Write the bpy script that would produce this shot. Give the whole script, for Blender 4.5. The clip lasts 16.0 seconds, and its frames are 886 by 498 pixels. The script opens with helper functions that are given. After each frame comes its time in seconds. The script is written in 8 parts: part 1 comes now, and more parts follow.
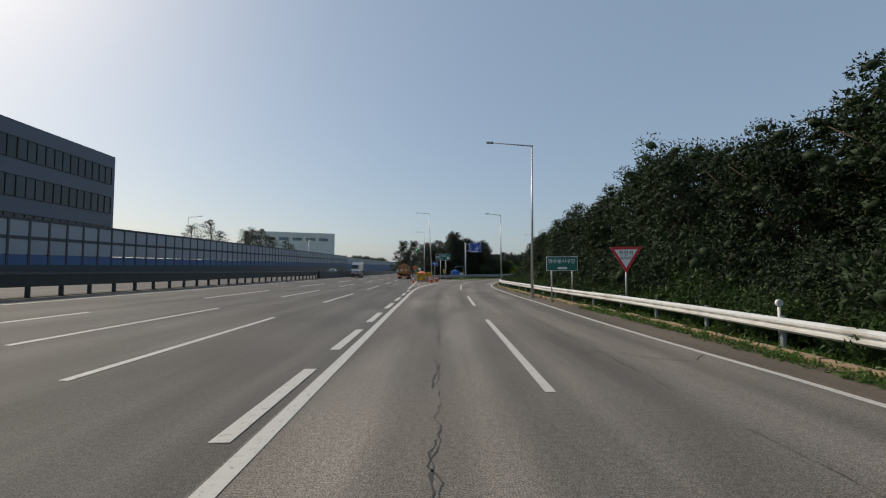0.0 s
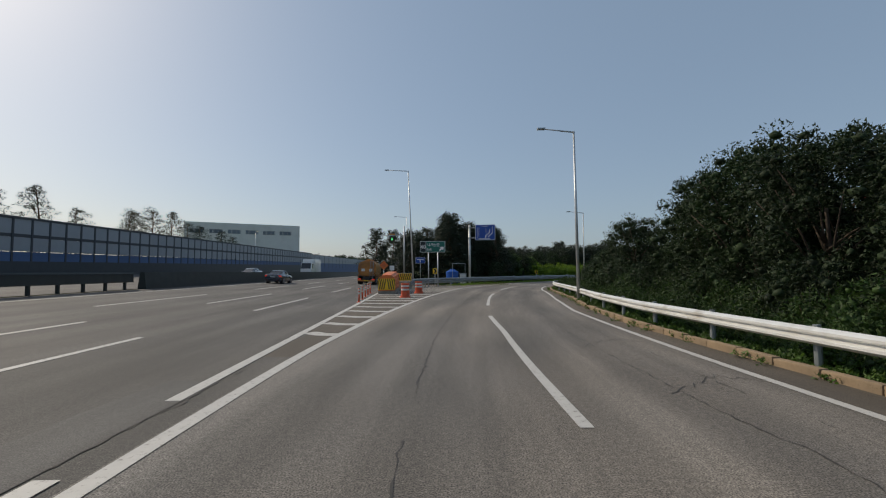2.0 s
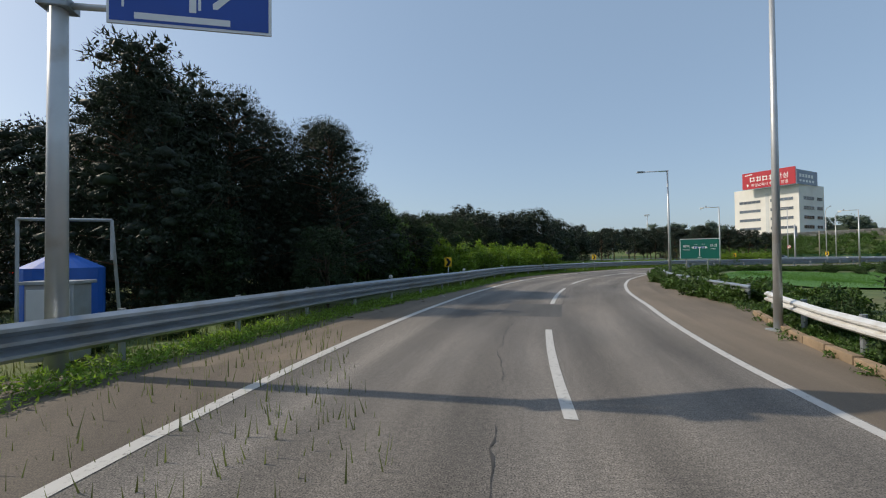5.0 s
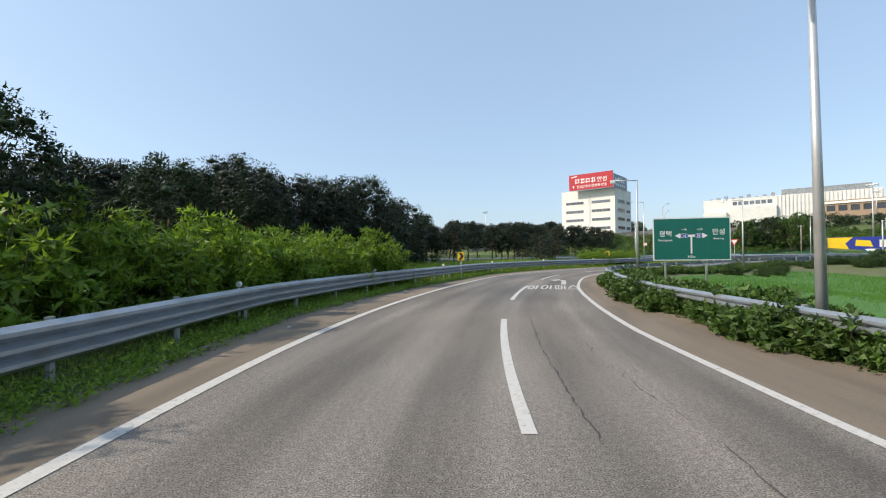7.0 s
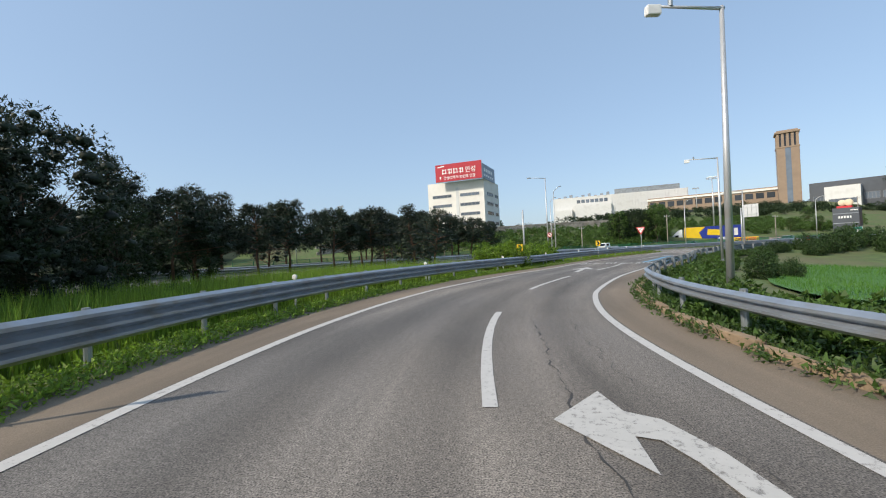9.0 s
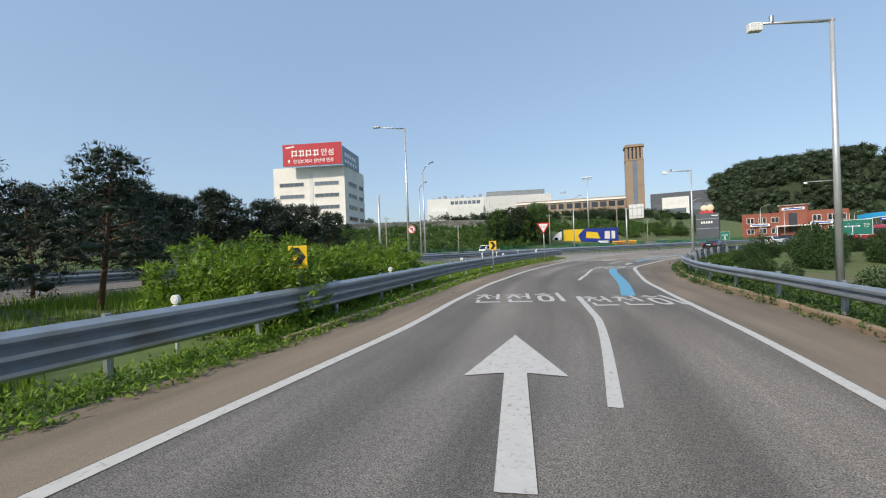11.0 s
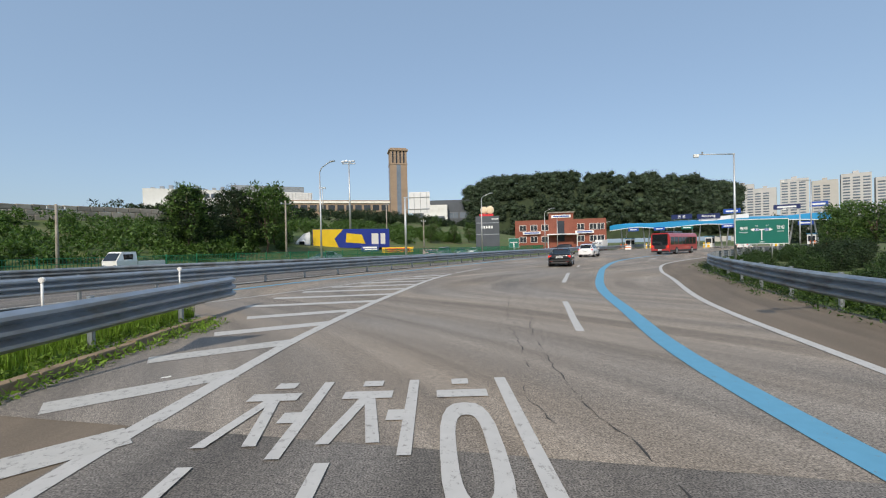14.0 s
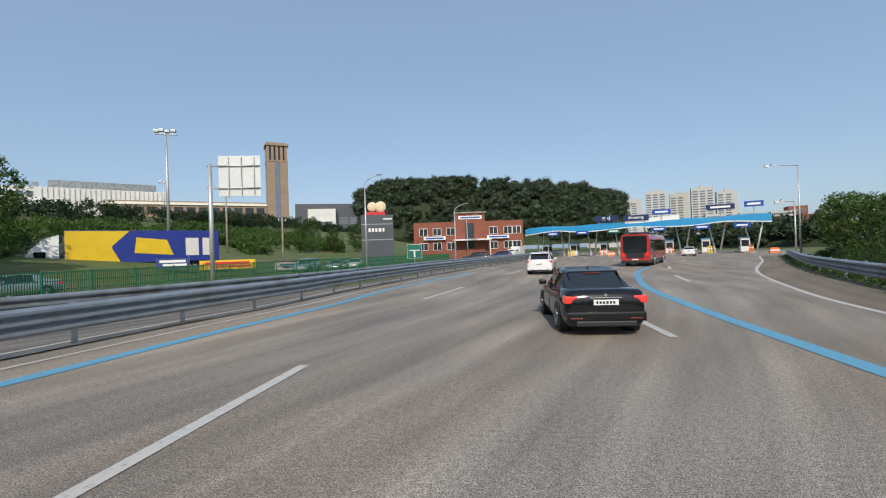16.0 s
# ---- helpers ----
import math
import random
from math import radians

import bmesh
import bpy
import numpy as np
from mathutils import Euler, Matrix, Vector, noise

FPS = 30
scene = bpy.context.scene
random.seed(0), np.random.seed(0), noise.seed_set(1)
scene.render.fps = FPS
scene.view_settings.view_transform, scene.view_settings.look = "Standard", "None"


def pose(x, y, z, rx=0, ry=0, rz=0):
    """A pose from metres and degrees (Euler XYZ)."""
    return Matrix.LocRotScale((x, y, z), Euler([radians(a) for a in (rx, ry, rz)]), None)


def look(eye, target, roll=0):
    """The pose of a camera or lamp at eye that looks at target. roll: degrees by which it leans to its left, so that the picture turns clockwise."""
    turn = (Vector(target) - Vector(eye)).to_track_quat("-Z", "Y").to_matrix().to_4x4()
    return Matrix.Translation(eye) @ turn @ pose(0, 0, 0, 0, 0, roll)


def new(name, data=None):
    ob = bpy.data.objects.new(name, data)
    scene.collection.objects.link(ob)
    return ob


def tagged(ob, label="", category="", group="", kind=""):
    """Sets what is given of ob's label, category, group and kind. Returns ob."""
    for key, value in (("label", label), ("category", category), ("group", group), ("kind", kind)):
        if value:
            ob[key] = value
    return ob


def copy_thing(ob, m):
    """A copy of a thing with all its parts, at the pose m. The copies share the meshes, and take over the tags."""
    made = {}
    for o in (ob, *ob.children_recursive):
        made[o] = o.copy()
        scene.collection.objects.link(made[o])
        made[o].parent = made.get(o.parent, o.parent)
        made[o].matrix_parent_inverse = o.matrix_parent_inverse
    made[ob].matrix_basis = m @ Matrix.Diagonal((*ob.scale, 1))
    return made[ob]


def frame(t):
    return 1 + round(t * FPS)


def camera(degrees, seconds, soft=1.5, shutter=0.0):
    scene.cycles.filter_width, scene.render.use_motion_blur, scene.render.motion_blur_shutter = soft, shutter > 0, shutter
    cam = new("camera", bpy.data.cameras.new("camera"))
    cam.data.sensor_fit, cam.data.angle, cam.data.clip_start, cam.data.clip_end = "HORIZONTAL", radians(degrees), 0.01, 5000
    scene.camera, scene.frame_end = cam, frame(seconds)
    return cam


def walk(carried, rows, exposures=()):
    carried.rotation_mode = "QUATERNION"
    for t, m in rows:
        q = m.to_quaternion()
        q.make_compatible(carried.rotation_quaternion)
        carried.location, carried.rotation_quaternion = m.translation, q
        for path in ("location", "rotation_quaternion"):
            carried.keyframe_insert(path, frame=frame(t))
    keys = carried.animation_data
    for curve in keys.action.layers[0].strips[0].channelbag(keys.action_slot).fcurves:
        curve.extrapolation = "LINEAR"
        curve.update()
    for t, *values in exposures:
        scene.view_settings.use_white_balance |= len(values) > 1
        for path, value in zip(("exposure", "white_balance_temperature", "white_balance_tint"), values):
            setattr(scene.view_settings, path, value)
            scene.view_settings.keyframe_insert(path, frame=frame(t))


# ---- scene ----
cam = camera(91.9, 16.0, soft=1.15)
PATH = [
    (0, (1.339, -11.481, 1.863), (1.2875, -9.4845, 1.9657), -0.04),
    (0.5, (0.99, -1.303, 1.851), (0.948, 0.694, 1.9560), 0.16),
    (1, (0.688, 7.86, 1.88), (0.6489, 9.857, 1.9867), 0.25),
    (1.5, (0.472, 17.433, 1.843), (0.4458, 19.4301, 1.9462), -0.01),
    (2, (0.427, 26.924, 1.796), (0.4199, 28.9208, 1.9018), -0.24),
    (2.5, (0.644, 36.325, 1.794), (0.6696, 38.3219, 1.901), -0.52),
    (3, (1.354, 45.566, 1.861), (1.4628, 47.5601, 1.9625), -0.62),
    (3.5, (2.443, 54.465, 1.914), (2.6632, 56.4508, 1.9991), -0.79),
    (4.75, (6.766, 74.566, 1.972), (7.2922, 76.4954, 2.0198), -0.71),
    (6, (14.643, 90.22, 2.029), (15.5667, 91.9936, 2.0405), -0.63),
    (6.5, (18.112, 95.687, 1.923), (19.212, 97.357, 1.9446), -0.81),
    (7, (21.97, 100.8, 1.906), (23.2287, 102.3537, 1.9294), -0.64),
    (7.5, (26.399, 105.634, 1.859), (27.7869, 107.073, 1.8939), -1.75),
    (8, (31.407, 110.168, 1.808), (32.8982, 111.5006, 1.8372), -2.51),
    (8.5, (36.802, 114.317, 1.711), (38.3931, 115.5289, 1.7323), -2.24),
    (9, (42.53, 117.996, 1.705), (44.207, 119.0867, 1.7179), -2.73),
    (10.25, (57.104, 124.702, 1.78), (58.9472, 125.4786, 1.7802), -2.39),
    (11.5, (73.907, 125.646, 1.854), (75.8627, 126.0635, 1.8426), -2.06),
    (12, (80.797, 126.19, 1.855), (82.7809, 126.4446, 1.8433), -1.94),
    (12.5, (87.538, 126.297, 1.872), (89.5367, 126.3778, 1.8613), -1.89),
    (13, (94.037, 125.818, 1.856), (96.0338, 125.7063, 1.8537), -1.57),
    (13.5, (100.414, 124.791, 1.884), (102.3911, 124.4919, 1.8919), -1.48),
    (14, (106.769, 123.336, 1.833), (108.7084, 122.8478, 1.8196), -1.27),
    (14.5, (112.934, 121.454, 1.797), (114.8304, 120.8184, 1.7674), -1.63),
    (15, (118.798, 119.126, 1.78), (120.655, 118.3839, 1.753), -2.02),
    (15.5, (124.646, 116.425, 1.824), (126.4637, 115.5895, 1.8138), -1.77),
    (16, (130.504, 113.766, 1.97), (132.2684, 112.8245, 1.9816), -1.90),
]
walk(cam, [(t, look(eye, target, roll)) for t, eye, target, roll in PATH], exposures=((0.0, -0.80, 7600, 10), (2.2, -0.93, 7450, 10), (3.4, -0.90, 7250, 10), (5.8, -0.22, 7200, 10), (6.5, 0.0, 7350, 10), (8.0, -0.15, 7050, 10), (12.0, -0.36, 7000, 10), (14.0, -0.49, 7000, 10), (16.0, -0.54, 6950, 10)))

# ---- world and sun ----
SUN_AZ, SUN_EL = 60.0, 38.0          # degrees left of +y, degrees up
world = bpy.data.worlds.new("world")
scene.world = world
world.use_nodes = True
wn = world.node_tree
sky = wn.nodes.new("ShaderNodeTexSky")
sky.sky_type, sky.sun_disc = "NISHITA", False
sky.sun_elevation, sky.sun_rotation = radians(SUN_EL), radians(-SUN_AZ)
sky.air_density, sky.dust_density, sky.ozone_density, sky.altitude = 1.0, 1.7, 2.4, 50
haze = wn.nodes.new("ShaderNodeMix")
haze.data_type = "RGBA"
haze.inputs[0].default_value, haze.inputs[7].default_value = 0.39, (3.75, 5.7, 8.6, 1)
wn.links.new(sky.outputs[0], haze.inputs[6])
wn.links.new(haze.outputs[2], wn.nodes["Background"].inputs[0])
wn.nodes["Background"].inputs[1].default_value = 0.170
sun_data = bpy.data.lights.new("sun", "SUN")
sun_data.energy, sun_data.angle, sun_data.color = 4.6, radians(0.6), (1.0, 0.94, 0.85)
sun_way = Vector((-math.sin(radians(SUN_AZ)) * math.cos(radians(SUN_EL)), math.cos(radians(SUN_AZ)) * math.cos(radians(SUN_EL)), math.sin(radians(SUN_EL))))
new("sun", sun_data).matrix_world = look(sun_way * 200, (0, 0, 0))


# ---- materials ----
def mat(name, colour, rough=0.6, metal=0.0, vary=0.0, scale=1.0, dirt=None, dirt_amount=0.0, dirt_scale=0.3, bump=0.0, bump_scale=40.0,
        spread=0.0, islands=0.0, coat=0.0, glow=None, trans=0.0, stretch=(1, 1, 1)):
    """A procedural surface: base colour, fine grain, larger stains, relief, and a shift from object to object or leaf to leaf."""
    m = bpy.data.materials.new(name)
    m.use_nodes = True
    nt = m.node_tree
    bs = nt.nodes["Principled BSDF"]
    bs.inputs["Roughness"].default_value, bs.inputs["Metallic"].default_value = rough, metal
    bs.inputs["Coat Weight"].default_value = coat
    coord = nt.nodes.new("ShaderNodeTexCoord")
    mp = nt.nodes.new("ShaderNodeMapping")
    mp.inputs["Scale"].default_value = stretch
    nt.links.new(coord.outputs["Object"], mp.inputs[0])

    def noise_node(sc, detail=4.0):
        n = nt.nodes.new("ShaderNodeTexNoise")
        n.inputs["Scale"].default_value, n.inputs["Detail"].default_value = sc, detail
        nt.links.new(mp.outputs[0], n.inputs["Vector"])
        return n.outputs["Fac"]

    def mix(kind, fac, a, b):
        n = nt.nodes.new("ShaderNodeMix")
        n.data_type, n.blend_type = "RGBA", kind
        for sock, v in ((n.inputs[0], fac), (n.inputs[6], a), (n.inputs[7], b)):
            if isinstance(v, bpy.types.NodeSocket):
                nt.links.new(v, sock)
            else:
                sock.default_value = v
        return n.outputs[2]

    def remap(v, a, b, c, d):
        n = nt.nodes.new("ShaderNodeMapRange")
        nt.links.new(v, n.inputs[0])
        for k, w in zip((1, 2, 3, 4), (a, b, c, d)):
            n.inputs[k].default_value = w
        return n.outputs[0]

    def gain(col, v):
        n = nt.nodes.new("ShaderNodeHueSaturation")
        nt.links.new(v, n.inputs["Value"])
        if isinstance(col, bpy.types.NodeSocket):
            nt.links.new(col, n.inputs["Color"])
        else:
            n.inputs["Color"].default_value = col
        return n.outputs[0]

    col = (*colour, 1)
    if vary:
        col = gain(col, remap(noise_node(scale, 6), 0.25, 0.75, 1 - vary, 1 + vary))
    if dirt:
        col = mix("MIX", remap(noise_node(dirt_scale, 5), 0.62 - 0.3 * dirt_amount, 0.78 - 0.1 * dirt_amount, 0.0, min(1.0, 0.4 + dirt_amount)), col, (*dirt, 1))
    if spread:
        info = nt.nodes.new("ShaderNodeObjectInfo")
        col = gain(col, remap(info.outputs["Random"], 0, 1, 1 - spread, 1 + spread))
    if islands:
        geo = nt.nodes.new("ShaderNodeNewGeometry")
        col = gain(col, remap(geo.outputs["Random Per Island"], 0, 1, 1 - islands, 1 + islands))
    if isinstance(col, bpy.types.NodeSocket):
        nt.links.new(col, bs.inputs["Base Color"])
    else:
        bs.inputs["Base Color"].default_value = col
    if bump:
        b = nt.nodes.new("ShaderNodeBump")
        b.inputs["Strength"].default_value, b.inputs["Distance"].default_value = bump, 0.02
        nt.links.new(noise_node(bump_scale, 3), b.inputs["Height"])
        nt.links.new(b.outputs[0], bs.inputs["Normal"])
    if trans:
        tr = nt.nodes.new("ShaderNodeBsdfTranslucent")
        if isinstance(col, bpy.types.NodeSocket):
            nt.links.new(col, tr.inputs[0])
        else:
            tr.inputs[0].default_value = col
        mx = nt.nodes.new("ShaderNodeMixShader")
        mx.inputs[0].default_value = trans
        nt.links.new(bs.outputs[0], mx.inputs[1])
        nt.links.new(tr.outputs[0], mx.inputs[2])
        nt.links.new(mx.outputs[0], nt.nodes["Material Output"].inputs[0])
    if glow:
        bs.inputs["Emission Color"].default_value, bs.inputs["Emission Strength"].default_value = (*glow[0], 1), glow[1]
    return m


def asphalt(name, base, warm, track=0.0, lane=3.6, shift=0.0, rough_grain=1.0):
    """Worn asphalt: stone grain, long patches, wheel tracks that follow the road (UV: metres across, metres along)."""
    m = bpy.data.materials.new(name)
    m.use_nodes = True
    nt = m.node_tree
    bs = nt.nodes["Principled BSDF"]
    bs.inputs["Roughness"].default_value = 0.82
    uv = nt.nodes.new("ShaderNodeUVMap")
    uv.uv_map = "UVMap"

    def N(sc, detail, stretch):
        mp = nt.nodes.new("ShaderNodeMapping")
        mp.inputs["Scale"].default_value = stretch
        nt.links.new(uv.outputs[0], mp.inputs[0])
        n = nt.nodes.new("ShaderNodeTexNoise")
        n.inputs["Scale"].default_value, n.inputs["Detail"].default_value = sc, detail
        nt.links.new(mp.outputs[0], n.inputs["Vector"])
        return n.outputs["Fac"]

    def R(v, a, b, c, d):
        n = nt.nodes.new("ShaderNodeMapRange")
        nt.links.new(v, n.inputs[0])
        for k, w in zip((1, 2, 3, 4), (a, b, c, d)):
            n.inputs[k].default_value = w
        return n.outputs[0]

    def M(op, a, b):
        n = nt.nodes.new("ShaderNodeMath")
        n.operation = op
        for sock, v in zip(n.inputs, (a, b)):
            if isinstance(v, bpy.types.NodeSocket):
                nt.links.new(v, sock)
            else:
                sock.default_value = v
        return n.outputs[0]

    grain = M("MULTIPLY", R(N(62, 4, (1, 1, 1)), 0.3, 0.7, 1 - 0.5 * rough_grain, 1 + 0.46 * rough_grain), R(N(15, 3, (1, 1, 1)), 0.32, 0.68, 1 - 0.12 * rough_grain, 1 + 0.12 * rough_grain))
    patch = R(N(0.42, 7, (1.2, 0.3, 1)), 0.3, 0.7, 0.68, 1.25)
    streak = R(N(2.0, 5, (1, 0.035, 1)), 0.3, 0.7, 0.82, 1.12)
    value = M("MULTIPLY", M("MULTIPLY", grain, patch), streak)
    if track:
        sep = nt.nodes.new("ShaderNodeSeparateXYZ")
        nt.links.new(uv.outputs[0], sep.inputs[0])
        wave = M("COSINE", M("MULTIPLY", M("ADD", sep.outputs[0], shift), 4 * math.pi / lane), 0.0)
        value = M("MULTIPLY", value, R(wave, -1, 1, 1.0 + track * 0.35, 1.0 - track))
    tint = nt.nodes.new("ShaderNodeMix")
    tint.data_type = "RGBA"
    nt.links.new(R(N(0.22, 4, (1, 0.4, 1)), 0.35, 0.7, 0, 1), tint.inputs[0])
    tint.inputs[6].default_value, tint.inputs[7].default_value = (*base, 1), (*warm, 1)
    hs = nt.nodes.new("ShaderNodeHueSaturation")
    nt.links.new(tint.outputs[2], hs.inputs["Color"])
    nt.links.new(value, hs.inputs["Value"])
    nt.links.new(hs.outputs[0], bs.inputs["Base Color"])
    b = nt.nodes.new("ShaderNodeBump")
    b.inputs["Strength"].default_value, b.inputs["Distance"].default_value = 0.6, 0.005
    nt.links.new(N(60, 3, (1, 1, 1)), b.inputs["Height"])
    nt.links.new(b.outputs[0], bs.inputs["Normal"])
    return m


def paint(name, colour, under, wear=0.5):
    """Road paint, cracked and worn through to the asphalt."""
    m = mat(name, colour, 0.6, vary=0.06, scale=6)
    nt = m.node_tree
    bs = nt.nodes["Principled BSDF"]
    old = bs.inputs["Base Color"].links[0].from_socket
    co = nt.nodes.new("ShaderNodeTexCoord")
    v = nt.nodes.new("ShaderNodeTexNoise")
    v.inputs["Scale"].default_value, v.inputs["Detail"].default_value, v.inputs["Roughness"].default_value = 11.0, 9, 0.75
    nt.links.new(co.outputs["Object"], v.inputs["Vector"])
    r = nt.nodes.new("ShaderNodeMapRange")
    nt.links.new(v.outputs["Fac"], r.inputs[0])
    for k, w in zip((1, 2, 3, 4), (0.72 - 0.22 * wear, 0.80 - 0.2 * wear, 0.0, 0.85)):
        r.inputs[k].default_value = w
    mx = nt.nodes.new("ShaderNodeMix")
    mx.data_type = "RGBA"
    nt.links.new(r.outputs[0], mx.inputs[0])
    nt.links.new(old, mx.inputs[6])
    mx.inputs[7].default_value = (*under, 1)
    nt.links.new(mx.outputs[2], bs.inputs["Base Color"])
    return m


A_MAIN = asphalt("asphalt_mainline", (0.102, 0.095, 0.088), (0.119, 0.108, 0.096), 0.16, 3.5, 0.3, 1.5)
A_RAMP = asphalt("asphalt_ramp", (0.163, 0.149, 0.134), (0.201, 0.174, 0.145), 0.22, 3.7, 0.2, 1.75)
A_PLAZA = asphalt("asphalt_plaza", (0.255, 0.226, 0.195), (0.325, 0.262, 0.198), 0.10, 3.6, 0.9, 1.85)
A_GORE = asphalt("gore_asphalt", (0.105, 0.086, 0.067), (0.135, 0.106, 0.078), rough_grain=1.1)
A_DARK = asphalt("asphalt_patch", (0.099, 0.094, 0.088), (0.109, 0.102, 0.095))
DUST = asphalt("dusty_shoulder", (0.171, 0.136, 0.100), (0.217, 0.166, 0.116), rough_grain=0.45)
WHITE_PAINT = paint("white_road_paint", (0.52, 0.50, 0.465), (0.2, 0.18, 0.16), 0.75)
OLD_PAINT = paint("worn_white_paint", (0.50, 0.48, 0.44), (0.17, 0.155, 0.14), 0.85)
BLUE_PAINT = paint("blue_road_paint", (0.11, 0.33, 0.48), (0.2, 0.18, 0.16), 0.55)
CRACK = mat("crack_sealant", (0.05, 0.046, 0.042), 0.75, vary=0.3, scale=3)
CONCRETE = mat("weathered_concrete", (0.36, 0.33, 0.28), 0.9, vary=0.18, scale=4, dirt=(0.19, 0.15, 0.11), dirt_amount=0.6, dirt_scale=0.8, bump=0.5, bump_scale=30)
KERB = mat("sandy_kerb_stone", (0.30, 0.215, 0.135), 0.95, vary=0.22, scale=3, dirt=(0.2, 0.15, 0.10), dirt_amount=0.6, dirt_scale=1.2, bump=0.6, bump_scale=25)
GALV = mat("galvanised_steel", (0.37, 0.405, 0.44), 0.42, 0.65, vary=0.14, scale=2.5, dirt=(0.30, 0.27, 0.22), dirt_amount=0.35, dirt_scale=1.4)
GALV_OLD = mat("dull_galvanised_steel", (0.36, 0.39, 0.41), 0.5, 0.7, vary=0.16, scale=2.5, dirt=(0.20, 0.18, 0.15), dirt_amount=0.5, dirt_scale=1.1)
RAIL_WHITE = mat("white_painted_rail", (0.72, 0.72, 0.70), 0.45, 0.2, vary=0.08, scale=2.5, dirt=(0.4, 0.35, 0.28), dirt_amount=0.35, dirt_scale=1.2)
POLE = mat("pale_steel_pole", (0.55, 0.56, 0.56), 0.45, 0.55, vary=0.08, scale=2, dirt=(0.35, 0.27, 0.19), dirt_amount=0.25, dirt_scale=1.5)
DARK_STEEL = mat("dark_green_black_steel", (0.035, 0.042, 0.04), 0.5, 0.4, vary=0.2, scale=2)
WHITE_PLASTIC = mat("white_plastic", (0.75, 0.75, 0.72), 0.45, vary=0.05, scale=5)
ORANGE = mat("orange_plastic", (0.75, 0.17, 0.03), 0.5, vary=0.14, scale=3, dirt=(0.3, 0.13, 0.06), dirt_amount=0.5, dirt_scale=1.5)
RED_ORANGE = mat("faded_red_orange_plastic", (0.72, 0.10, 0.035), 0.5, vary=0.12, scale=6, dirt=(0.25, 0.09, 0.05), dirt_amount=0.4, dirt_scale=4)
REFLECT = mat("grey_white_reflective_band", (0.68, 0.66, 0.62), 0.4, vary=0.1, scale=8)
YELLOW = mat("yellow_sign_sheet", (0.85, 0.52, 0.02), 0.45, vary=0.05, scale=4)
BLACK = mat("black_sheet", (0.02, 0.02, 0.022), 0.5, vary=0.1, scale=4)
GREEN_SIGN = mat("green_sign_sheet", (0.005, 0.14, 0.105), 0.4, vary=0.06, scale=2)
BLUE_SIGN = mat("blue_sign_sheet", (0.012, 0.07, 0.36), 0.4, vary=0.06, scale=2)
WHITE_SIGN = mat("white_sign_sheet", (0.80, 0.80, 0.78), 0.4, vary=0.03, scale=4)
RED_SIGN = mat("red_sign_sheet", (0.60, 0.02, 0.03), 0.4, vary=0.05, scale=4)
SIGN_BACK = mat("grey_aluminium_sign_back", (0.62, 0.63, 0.63), 0.45, 0.3, vary=0.06, scale=3)
GLASS = mat("dark_car_glass", (0.012, 0.015, 0.018), 0.06, coat=0.5)
TYRE = mat("tyre_rubber", (0.018, 0.018, 0.018), 0.85, vary=0.15, scale=8)
RIM = mat("alloy_rim", (0.35, 0.35, 0.36), 0.3, 0.9, vary=0.05, scale=5)
CHROME = mat("chrome_trim", (0.75, 0.75, 0.76), 0.12, 1.0)
CAR_BLACK = mat("black_car_paint", (0.004, 0.0045, 0.006), 0.16, coat=0.35, vary=0.1, scale=2)
CAR_WHITE = mat("white_car_paint", (0.80, 0.80, 0.79), 0.25, coat=1.0, vary=0.03, scale=2)
CAR_DARK = mat("dark_blue_car_paint", (0.02, 0.025, 0.035), 0.25, coat=1.0, vary=0.1, scale=2)
CAR_SILVER = mat("silver_car_paint", (0.45, 0.46, 0.47), 0.28, 0.6, coat=1.0)
CAR_BLUE = mat("blue_car_paint", (0.02, 0.06, 0.16), 0.25, coat=1.0)
TAIL_RED = mat("red_tail_light_lens", (0.55, 0.02, 0.015), 0.15, coat=1.0, glow=((1.0, 0.06, 0.03), 0.5))
RED_REFLECTOR = mat("dull_red_reflector", (0.16, 0.012, 0.01), 0.3)
AMBER = mat("amber_lens", (0.8, 0.32, 0.03), 0.15, coat=1.0)
PLATE = mat("white_number_plate", (0.75, 0.76, 0.74), 0.4)
TANK_ORANGE = mat("orange_brown_tank_paint", (0.50, 0.19, 0.035), 0.4, vary=0.12, scale=1.2, dirt=(0.16, 0.07, 0.025), dirt_amount=0.6, dirt_scale=0.8)
TANK_CREAM = mat("pale_worn_tank_paint", (0.55, 0.33, 0.14), 0.35, vary=0.12, scale=1.4, dirt=(0.3, 0.15, 0.05), dirt_amount=0.4, dirt_scale=0.8)
BUS_RED = mat("red_bus_paint", (0.42, 0.025, 0.025), 0.3, coat=0.7, vary=0.06, scale=1)
LEAF_DARK = mat("dark_broad_leaves", (0.018, 0.038, 0.010), 0.75, spread=0.18, islands=0.45, trans=0.2)
LEAF_MID = mat("green_shrub_leaves", (0.068, 0.130, 0.022), 0.55, spread=0.18, islands=0.45, trans=0.36)
LEAF_SHRUB = mat("deep_green_shrub_leaves", (0.034, 0.072, 0.013), 0.7, spread=0.18, islands=0.45, trans=0.3)
LEAF_BRIGHT = mat("bright_sapling_leaves", (0.165, 0.27, 0.026), 0.5, spread=0.12, islands=0.40, trans=0.5)
LEAF_RED = mat("reddish_leaves", (0.12, 0.06, 0.03), 0.55, islands=0.4, trans=0.25)
NEEDLE = mat("dark_pine_needles", (0.017, 0.031, 0.014), 0.6, spread=0.15, islands=0.45, trans=0.15)
